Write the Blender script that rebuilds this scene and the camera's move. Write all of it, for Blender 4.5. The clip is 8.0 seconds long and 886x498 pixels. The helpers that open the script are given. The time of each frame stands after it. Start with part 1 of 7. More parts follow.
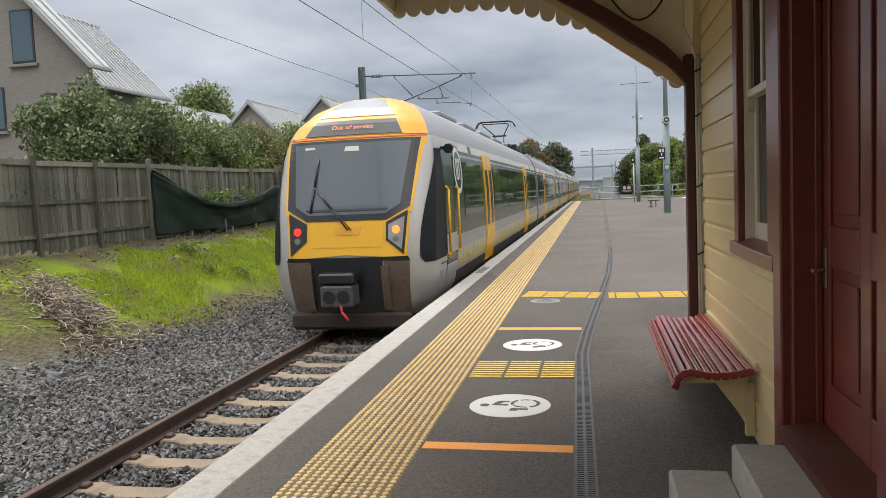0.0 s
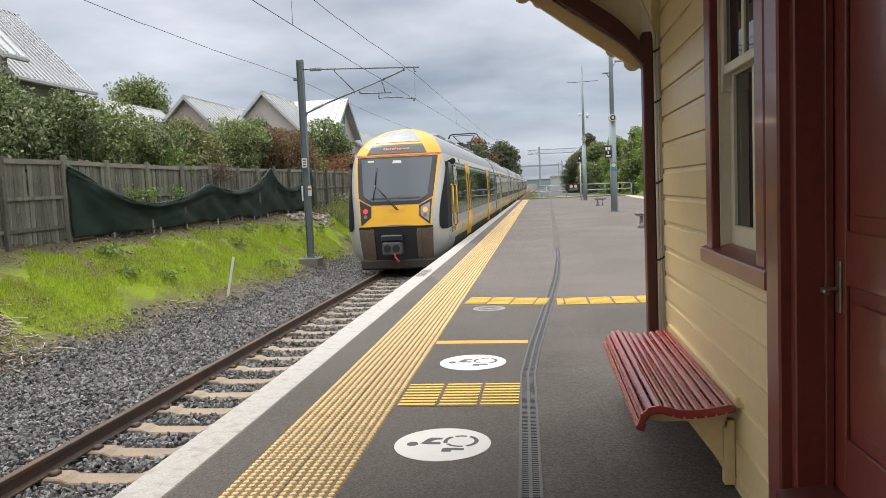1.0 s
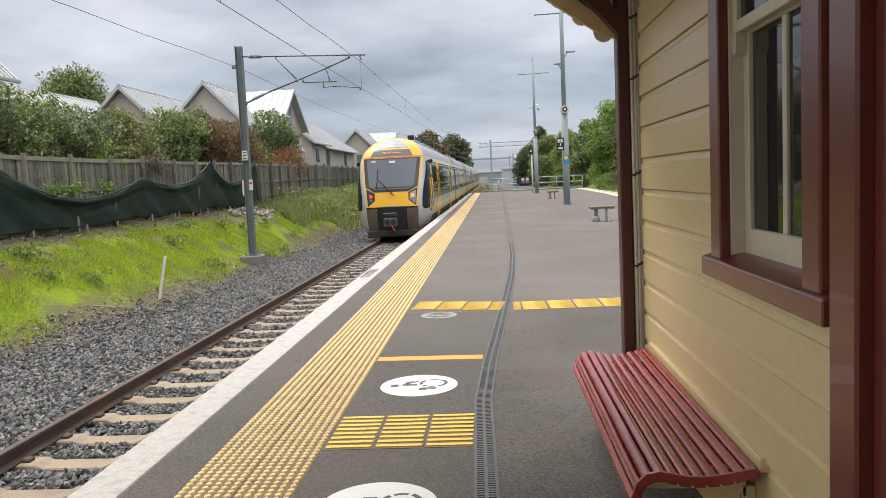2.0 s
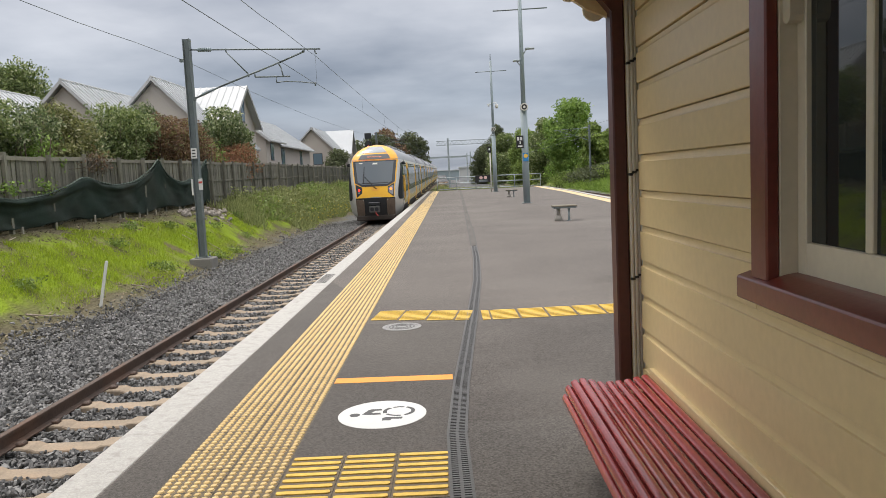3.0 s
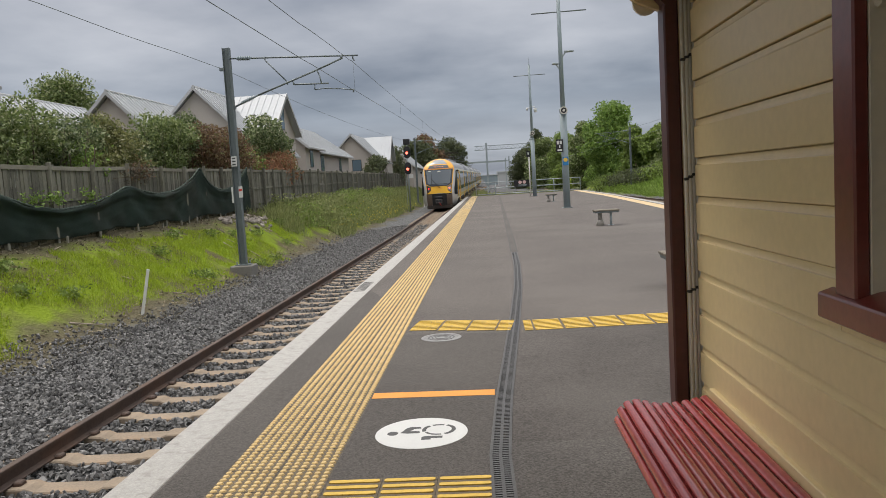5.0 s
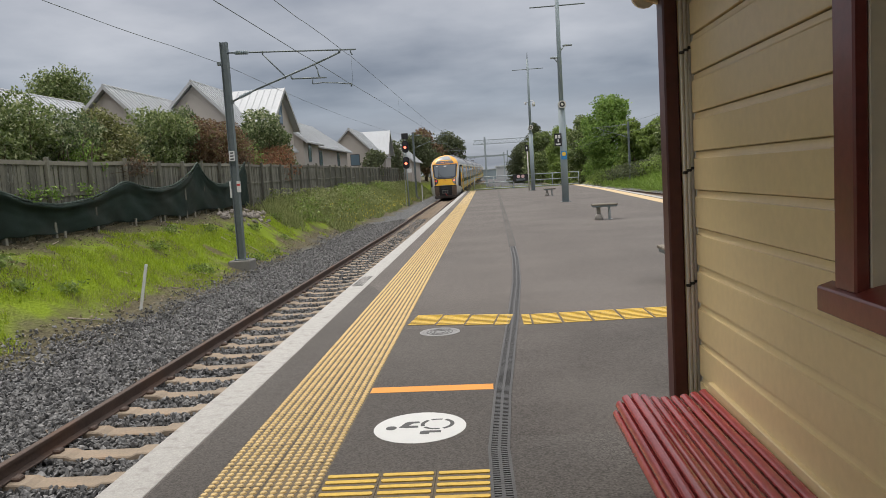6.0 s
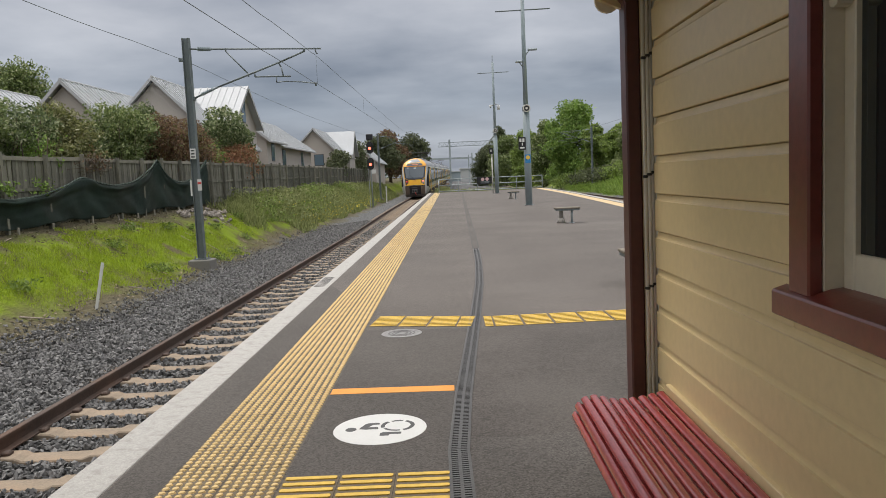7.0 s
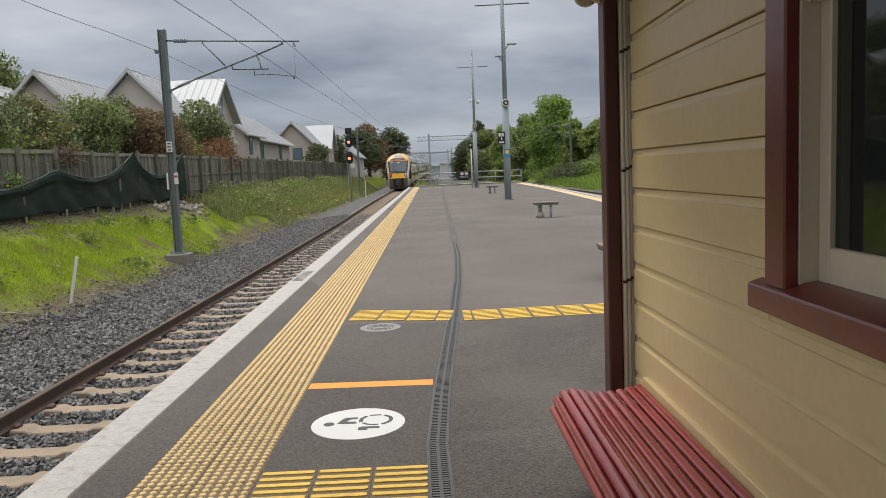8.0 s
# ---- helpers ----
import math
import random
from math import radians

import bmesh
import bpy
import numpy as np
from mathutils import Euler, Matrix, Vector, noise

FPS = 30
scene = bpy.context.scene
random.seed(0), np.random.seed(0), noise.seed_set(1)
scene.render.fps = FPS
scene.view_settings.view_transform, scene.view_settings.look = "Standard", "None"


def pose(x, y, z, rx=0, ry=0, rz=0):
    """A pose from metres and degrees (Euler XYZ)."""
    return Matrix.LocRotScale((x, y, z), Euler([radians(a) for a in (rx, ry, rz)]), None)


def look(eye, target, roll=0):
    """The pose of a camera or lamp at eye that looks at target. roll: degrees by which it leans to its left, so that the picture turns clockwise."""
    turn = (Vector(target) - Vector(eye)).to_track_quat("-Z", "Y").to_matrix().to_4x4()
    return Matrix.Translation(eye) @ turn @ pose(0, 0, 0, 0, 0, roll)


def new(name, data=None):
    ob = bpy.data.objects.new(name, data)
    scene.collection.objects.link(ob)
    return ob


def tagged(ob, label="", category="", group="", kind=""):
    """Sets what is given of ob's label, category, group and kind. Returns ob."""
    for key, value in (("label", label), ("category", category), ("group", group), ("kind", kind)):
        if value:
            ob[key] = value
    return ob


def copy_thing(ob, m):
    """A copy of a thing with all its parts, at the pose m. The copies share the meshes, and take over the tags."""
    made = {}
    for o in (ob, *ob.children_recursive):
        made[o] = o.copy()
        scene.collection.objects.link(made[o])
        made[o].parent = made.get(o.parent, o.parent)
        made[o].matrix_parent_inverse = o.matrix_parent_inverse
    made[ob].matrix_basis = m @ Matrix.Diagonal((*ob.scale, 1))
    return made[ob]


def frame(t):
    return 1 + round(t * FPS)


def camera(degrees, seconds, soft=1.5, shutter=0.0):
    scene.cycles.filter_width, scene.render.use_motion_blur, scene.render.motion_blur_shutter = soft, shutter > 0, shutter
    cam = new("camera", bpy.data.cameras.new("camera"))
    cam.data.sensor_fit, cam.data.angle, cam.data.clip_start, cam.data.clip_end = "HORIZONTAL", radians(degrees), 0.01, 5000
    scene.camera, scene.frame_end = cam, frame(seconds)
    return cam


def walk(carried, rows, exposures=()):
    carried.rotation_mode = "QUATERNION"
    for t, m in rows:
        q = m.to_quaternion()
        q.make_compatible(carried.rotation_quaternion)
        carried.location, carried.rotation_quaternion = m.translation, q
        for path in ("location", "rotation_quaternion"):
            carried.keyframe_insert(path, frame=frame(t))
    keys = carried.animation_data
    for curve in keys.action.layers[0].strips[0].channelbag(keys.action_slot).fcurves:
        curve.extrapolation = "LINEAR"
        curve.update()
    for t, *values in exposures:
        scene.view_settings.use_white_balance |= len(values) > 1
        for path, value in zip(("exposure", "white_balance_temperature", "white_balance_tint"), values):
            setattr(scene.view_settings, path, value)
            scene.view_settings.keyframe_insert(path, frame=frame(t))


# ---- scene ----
cam = camera(60.7, 8.0, soft=0.8)
PATH = [
    (0, (0.271, 0.157, 1.515), (-0.119, 2.113, 1.365), -2.45),
    (0.5, (0.321, 0.578, 1.511), (-0.006, 2.545, 1.356), -2.4),
    (1, (0.278, 1.053, 1.498), (0.021, 3.03, 1.339), -2.5),
    (1.5, (0.272, 1.543, 1.493), (0.075, 3.526, 1.322), -2.6),
    (3, (0.158, 2.675, 1.51), (0.137, 4.666, 1.318), -2.8),
    (3.5, (0.123, 2.825, 1.511), (0.121, 4.815, 1.319), -2.7),
    (4, (0.174, 2.891, 1.514), (0.108, 4.882, 1.338), -2.9),
    (4.5, (0.144, 2.903, 1.521), (0.021, 4.892, 1.353), -3.4),
    (6, (0.145, 2.919, 1.519), (0.025, 4.907, 1.331), -3.5),
    (6.5, (0.146, 2.923, 1.515), (0.076, 4.913, 1.328), -3.0),
    (7, (0.153, 2.931, 1.511), (0.129, 4.922, 1.323), -2.6),
    (7.5, (0.155, 2.937, 1.509), (0.162, 4.927, 1.311), -2.5),
    (8, (0.157, 2.944, 1.506), (0.187, 4.933, 1.301), -2.4),
]
EXPOSURES = [(0, 0.36), (0.5, 0.45), (1, 0.56), (1.5, 0.62), (3, 0.36), (3.5, 0.25), (4, 0.15), (4.5, 0.08), (6, 0.03), (8, 0.10)]
walk(cam, [(t, look(eye, target, roll)) for t, eye, target, roll in PATH], EXPOSURES)

# ---- world and sun ----
SUN_EL, SUN_AZ = 60.0, 325.0  # degrees; azimuth clockwise from +y
world = bpy.data.worlds.new("overcast_sky")
scene.world = world
world.use_nodes = True


def build_sky():
    t = world.node_tree
    t.nodes.clear()
    n, l = t.nodes, t.links
    out = n.new("ShaderNodeOutputWorld")
    bg = n.new("ShaderNodeBackground")
    sky = n.new("ShaderNodeTexSky")
    sky.sky_type = "NISHITA"
    sky.sun_disc = False
    sky.sun_elevation, sky.sun_rotation = radians(SUN_EL), radians(SUN_AZ)
    tc = n.new("ShaderNodeTexCoord")
    sep = n.new("ShaderNodeSeparateXYZ")
    l.new(tc.outputs["Generated"], sep.inputs[0])
    # cloud layer: flatten the direction on a plane overhead
    up = n.new("ShaderNodeMath"); up.operation = "ADD"; up.inputs[1].default_value = 0.14
    l.new(sep.outputs["Z"], up.inputs[0])
    mx = n.new("ShaderNodeMath"); mx.operation = "MAXIMUM"; mx.inputs[1].default_value = 0.02
    l.new(up.outputs[0], mx.inputs[0])
    dx = n.new("ShaderNodeMath"); dx.operation = "DIVIDE"
    dy = n.new("ShaderNodeMath"); dy.operation = "DIVIDE"
    l.new(sep.outputs["X"], dx.inputs[0]); l.new(mx.outputs[0], dx.inputs[1])
    l.new(sep.outputs["Y"], dy.inputs[0]); l.new(mx.outputs[0], dy.inputs[1])
    comb = n.new("ShaderNodeCombineXYZ")
    l.new(dx.outputs[0], comb.inputs[0]); l.new(dy.outputs[0], comb.inputs[1])
    noi = n.new("ShaderNodeTexNoise")
    noi.inputs["Scale"].default_value, noi.inputs["Detail"].default_value, noi.inputs["Roughness"].default_value = 0.9, 7, 0.5
    l.new(comb.outputs[0], noi.inputs["Vector"])
    big = n.new("ShaderNodeTexNoise")
    big.inputs["Scale"].default_value, big.inputs["Detail"].default_value = 0.32, 3
    l.new(comb.outputs[0], big.inputs["Vector"])
    add = n.new("ShaderNodeMix"); add.data_type = "FLOAT"; add.inputs[0].default_value = 0.5
    l.new(noi.outputs["Fac"], add.inputs[2]); l.new(big.outputs["Fac"], add.inputs[3])
    ramp = n.new("ShaderNodeValToRGB")
    ramp.color_ramp.elements[0].position, ramp.color_ramp.elements[0].color = 0.39, (0.33, 0.355, 0.405, 1)
    ramp.color_ramp.elements[1].position, ramp.color_ramp.elements[1].color = 0.62, (0.78, 0.78, 0.80, 1)
    l.new(add.outputs[0], ramp.inputs[0])
    # height: blue-grey bank low down, lighter above
    hr = n.new("ShaderNodeValToRGB")
    e = hr.color_ramp.elements
    e[0].position, e[0].color = 0.0, (0.62, 0.66, 0.72, 1)
    e[1].position, e[1].color = 1.0, (3.2, 3.1, 2.95, 1)
    for p, c in ((0.045, (0.66, 0.70, 0.76)), (0.10, (0.50, 0.555, 0.63)), (0.17, (0.72, 0.75, 0.80)), (0.27, (0.98, 0.98, 1.0)), (0.42, (1.25, 1.24, 1.22)), (0.6, (2.4, 2.34, 2.25))):
        k = e.new(p); k.color = (*c, 1)
    wob = n.new("ShaderNodeMath"); wob.operation = "MULTIPLY_ADD"
    wob.inputs[1].default_value, wob.inputs[2].default_value = 0.12, -0.06
    l.new(noi.outputs["Fac"], wob.inputs[0])
    hz = n.new("ShaderNodeMath"); hz.operation = "ADD"
    l.new(sep.outputs["Z"], hz.inputs[0]); l.new(wob.outputs[0], hz.inputs[1])
    l.new(hz.outputs[0], hr.inputs[0])
    mul = n.new("ShaderNodeMix"); mul.data_type = "RGBA"; mul.blend_type = "MULTIPLY"; mul.inputs[0].default_value = 1
    l.new(ramp.outputs[0], mul.inputs[6]); l.new(hr.outputs[0], mul.inputs[7])
    sc = n.new("ShaderNodeMix"); sc.data_type = "RGBA"; sc.blend_type = "MULTIPLY"; sc.inputs[0].default_value = 1
    sc.inputs[7].default_value = (SKY_GAIN, SKY_GAIN, SKY_GAIN, 1)
    l.new(mul.outputs[2], sc.inputs[6])
    mix = n.new("ShaderNodeMix"); mix.data_type = "RGBA"; mix.inputs[0].default_value = 0.93
    l.new(sky.outputs[0], mix.inputs[6]); l.new(sc.outputs[2], mix.inputs[7])
    l.new(mix.outputs[2], bg.inputs[0])
    bg.inputs[1].default_value = 0.1
    l.new(bg.outputs[0], out.inputs[0])


SKY_GAIN = 9.9
build_sky()
sun = new("sun", bpy.data.lights.new("sun", "SUN"))
sun.data.energy, sun.data.angle, sun.data.color = 2.0, radians(30), (1, 0.93, 0.82)
_a, _e = radians(SUN_AZ), radians(SUN_EL)
sun.matrix_world = look((0, 0, 60), Vector((0, 0, 60)) - Vector((math.sin(_a) * math.cos(_e), math.cos(_a) * math.cos(_e), math.sin(_e))))

# ---- materials ----
def mat(name, base, rough=0.7, metal=0.0, var=0.18, scale=3.0, fine=40.0, bump=0.15, spec=0.5, stain=None, stain_amt=0.0, island=0.0, obj_rand=0.0, stretch=(1, 1, 1), coat=0.0, bump_scale=None, speck=0.0, speck_scale=85.0):
    """Paint, metal, stone: base colour with large and fine variation, optional stains, fine relief."""
    m = bpy.data.materials.new(name)
    m.use_nodes = True
    t = m.node_tree
    n, l = t.nodes, t.links
    b = n["Principled BSDF"]
    b.inputs["Roughness"].default_value, b.inputs["Metallic"].default_value = rough, metal
    b.inputs["Specular IOR Level"].default_value = spec
    b.inputs["Coat Weight"].default_value = coat
    tc = n.new("ShaderNodeTexCoord")
    mp = n.new("ShaderNodeMapping"); mp.inputs["Scale"].default_value = stretch
    l.new(tc.outputs["Object"], mp.inputs[0])
    a = n.new("ShaderNodeTexNoise"); a.inputs["Scale"].default_value, a.inputs["Detail"].default_value = scale, 5
    f = n.new("ShaderNodeTexNoise"); f.inputs["Scale"].default_value, f.inputs["Detail"].default_value = fine, 3
    for x in (a, f):
        l.new(mp.outputs[0], x.inputs["Vector"])
    ad = n.new("ShaderNodeMath"); ad.operation = "ADD"
    l.new(a.outputs["Fac"], ad.inputs[0]); l.new(f.outputs["Fac"], ad.inputs[1])
    last = ad.outputs[0]
    for amt, node, sock in ((island, "ShaderNodeNewGeometry", "Random Per Island"), (obj_rand, "ShaderNodeObjectInfo", "Random")):
        if amt:
            g = n.new(node)
            q = n.new("ShaderNodeMath"); q.operation = "MULTIPLY_ADD"; q.inputs[1].default_value = amt
            l.new(g.outputs[sock], q.inputs[0]); l.new(last, q.inputs[2])
            s = n.new("ShaderNodeMath"); s.operation = "SUBTRACT"; s.inputs[1].default_value = amt / 2
            l.new(q.outputs[0], s.inputs[0])
            last = s.outputs[0]
    r = n.new("ShaderNodeMapRange")
    r.inputs[1].default_value, r.inputs[2].default_value = 0.6, 1.4
    r.inputs[3].default_value, r.inputs[4].default_value = 1 - var, 1 + var
    r.clamp = False
    l.new(last, r.inputs[0])
    mul = n.new("ShaderNodeMix"); mul.data_type = "RGBA"; mul.blend_type = "MULTIPLY"; mul.inputs[0].default_value = 1
    mul.inputs[6].default_value = (*base, 1)
    l.new(r.outputs[0], mul.inputs[7])
    col = mul.outputs[2]
    if speck:
        vo = n.new("ShaderNodeTexVoronoi"); vo.inputs["Scale"].default_value = speck_scale
        l.new(mp.outputs[0], vo.inputs["Vector"])
        vs = n.new("ShaderNodeSeparateColor"); l.new(vo.outputs["Color"], vs.inputs[0])
        vr = n.new("ShaderNodeMapRange"); vr.inputs[3].default_value, vr.inputs[4].default_value = 1 - speck, 1 + speck
        l.new(vs.outputs[0], vr.inputs[0])
        sx = n.new("ShaderNodeMix"); sx.data_type = "RGBA"; sx.blend_type = "MULTIPLY"; sx.inputs[0].default_value = 1
        l.new(col, sx.inputs[6]); l.new(vr.outputs[0], sx.inputs[7])
        col = sx.outputs[2]
    if stain:
        st = n.new("ShaderNodeTexNoise"); st.inputs["Scale"].default_value, st.inputs["Detail"].default_value = scale * 0.45, 6
        l.new(mp.outputs[0], st.inputs["Vector"])
        sr = n.new("ShaderNodeMapRange"); sr.inputs[1].default_value, sr.inputs[2].default_value = 0.5, 0.72
        sr.inputs[4].default_value = stain_amt
        l.new(st.outputs["Fac"], sr.inputs[0])
        sm = n.new("ShaderNodeMix"); sm.data_type = "RGBA"; sm.inputs[7].default_value = (*stain, 1)
        l.new(sr.outputs[0], sm.inputs[0]); l.new(col, sm.inputs[6])
        col = sm.outputs[2]
    l.new(col, b.inputs["Base Color"])
    if bump:
        bp = n.new("ShaderNodeBump"); bp.inputs["Strength"].default_value, bp.inputs["Distance"].default_value = bump, 0.01
        if bump_scale:
            f2 = n.new("ShaderNodeTexNoise"); f2.inputs["Scale"].default_value, f2.inputs["Detail"].default_value = bump_scale, 4
            l.new(mp.outputs[0], f2.inputs["Vector"]); l.new(f2.outputs["Fac"], bp.inputs["Height"])
        else:
            l.new(f.outputs["Fac"], bp.inputs["Height"])
        l.new(bp.outputs[0], b.inputs["Normal"])
    return m


def glow(name, col, strength):
    m = bpy.data.materials.new(name)
    m.use_nodes = True
    b = m.node_tree.nodes["Principled BSDF"]
    b.inputs["Base Color"].default_value = (*col, 1)
    b.inputs["Emission Color"].default_value = (*col, 1)
    b.inputs["Emission Strength"].default_value = strength
    return m


def leaf_mat(name, c1, c2, c3=None):
    """Leaves: two greens by leaf, waxy, a little light through them; c3 is a rare third tone."""
    m = bpy.data.materials.new(name)
    m.use_nodes = True
    t = m.node_tree
    n, l = t.nodes, t.links
    b = n["Principled BSDF"]
    b.inputs["Roughness"].default_value = 0.6
    g = n.new("ShaderNodeNewGeometry")
    r = n.new("ShaderNodeValToRGB")
    e = r.color_ramp.elements
    e[0].color, e[1].color = (*c1, 1), (*c2, 1)
    # on the hedge greens c3 paints bright highlights into a few leaves
    if c3:
        e[1].position = 0.8
        k = e.new(0.97); k.color = (*c3, 1)
    l.new(g.outputs["Random Per Island"], r.inputs[0])
    l.new(r.outputs[0], b.inputs["Base Color"])
    tr = n.new("ShaderNodeBsdfTranslucent")
    l.new(r.outputs[0], tr.inputs[0])
    mx = n.new("ShaderNodeMixShader"); mx.inputs[0].default_value = 0.3
    l.new(b.outputs[0], mx.inputs[1]); l.new(tr.outputs[0], mx.inputs[2])
    l.new(mx.outputs[0], n["Material Output"].inputs[0])
    return m


def ground_mat():
    """Ballast by the rails, dirt and litter at its edge, then mown grass; borders broken by noise."""
    m = bpy.data.materials.new("ground_earth")
    m.use_nodes = True
    t = m.node_tree
    n, l = t.nodes, t.links
    b = n["Principled BSDF"]
    b.inputs["Roughness"].default_value = 0.95
    b.inputs["Specular IOR Level"].default_value = 0.1
    tc = n.new("ShaderNodeTexCoord")
    sep = n.new("ShaderNodeSeparateXYZ")
    l.new(tc.outputs["Object"], sep.inputs[0])
    wob = n.new("ShaderNodeTexNoise"); wob.inputs["Scale"].default_value, wob.inputs["Detail"].default_value = 0.7, 6
    l.new(tc.outputs["Object"], wob.inputs["Vector"])
    w2 = n.new("ShaderNodeMath"); w2.operation = "MULTIPLY_ADD"; w2.inputs[1].default_value, w2.inputs[2].default_value = 2.6, -1.3
    l.new(wob.outputs["Fac"], w2.inputs[0])
    ax = n.new("ShaderNodeMath"); ax.operation = "ADD"
    l.new(sep.outputs["X"], ax.inputs[0]); l.new(w2.outputs[0], ax.inputs[1])
    # the bare strip is wider near the brush pile
    wy = n.new("ShaderNodeMapRange"); wy.inputs[1].default_value, wy.inputs[2].default_value = 9.5, 15.0
    wy.inputs[3].default_value, wy.inputs[4].default_value = 1.0, 0.0
    l.new(sep.outputs["Y"], wy.inputs[0])
    ay = n.new("ShaderNodeMath"); ay.operation = "ADD"
    l.new(ax.outputs[0], ay.inputs[0]); l.new(wy.outputs[0], ay.inputs[1])
    vor = n.new("ShaderNodeTexVoronoi"); vor.inputs["Scale"].default_value = 16
    l.new(tc.outputs["Object"], vor.inputs["Vector"])
    st = n.new("ShaderNodeValToRGB")
    st.color_ramp.elements[0].color, st.color_ramp.elements[1].color = (0.04, 0.042, 0.045, 1), (0.20, 0.20, 0.20, 1)
    l.new(vor.outputs["Color"], st.inputs[0])
    gn = n.new("ShaderNodeTexNoise"); gn.inputs["Scale"].default_value, gn.inputs["Detail"].default_value = 1.3, 8
    l.new(tc.outputs["Object"], gn.inputs["Vector"])
    gr = n.new("ShaderNodeValToRGB")
    e = gr.color_ramp.elements
    e[0].position, e[0].color = 0.33, (0.12, 0.105, 0.055, 1)
    e[1].position, e[1].color = 0.52, (0.18, 0.245, 0.02, 1)
    k = e.new(0.42); k.color = (0.13, 0.15, 0.03, 1)
    l.new(gn.outputs["Fac"], gr.inputs[0])
    dn = n.new("ShaderNodeTexNoise"); dn.inputs["Scale"].default_value, dn.inputs["Detail"].default_value = 9, 8
    l.new(tc.outputs["Object"], dn.inputs["Vector"])
    dr = n.new("ShaderNodeValToRGB")
    dr.color_ramp.elements[0].color, dr.color_ramp.elements[1].color = (0.055, 0.048, 0.028, 1), (0.17, 0.15, 0.095, 1)
    l.new(dn.outputs["Fac"], dr.inputs[0])

    def step(lo, hi):
        q = n.new("ShaderNodeMapRange"); q.inputs[1].default_value, q.inputs[2].default_value = lo, hi
        l.new(ay.outputs[0], q.inputs[0])
        return q.outputs[0]

    def mix(fac, a, c):
        q = n.new("ShaderNodeMix"); q.data_type = "RGBA"
        l.new(fac, q.inputs[0]); l.new(a, q.inputs[6]); l.new(c, q.inputs[7])
        return q.outputs[2]
    c = mix(step(-8.2, -7.4), gr.outputs[0], dr.outputs[0])
    c = mix(step(-7.2, -6.4), c, st.outputs[0])
    c = mix(step(-10.1, -8.7), dr.outputs[0], c)
    c = mix(step(14.6, 15.4), c, gr.outputs[0])
    l.new(c, b.inputs["Base Color"])
    bp = n.new("ShaderNodeBump"); bp.inputs["Strength"].default_value, bp.inputs["Distance"].default_value = 0.8, 0.04
    l.new(vor.outputs["Distance"], bp.inputs["Height"])
    l.new(bp.outputs[0], b.inputs["Normal"])
    return m


def glass_mat(name, tint=(0.02, 0.025, 0.025), rough=0.03):
    """Dark window glass: the room behind is unlit, so the pane shows its reflections."""
    m = bpy.data.materials.new(name)
    m.use_nodes = True
    b = m.node_tree.nodes["Principled BSDF"]
    b.inputs["Base Color"].default_value = (*tint, 1)
    b.inputs["Roughness"].default_value = rough
    b.inputs["IOR"].default_value = 1.5
    return m


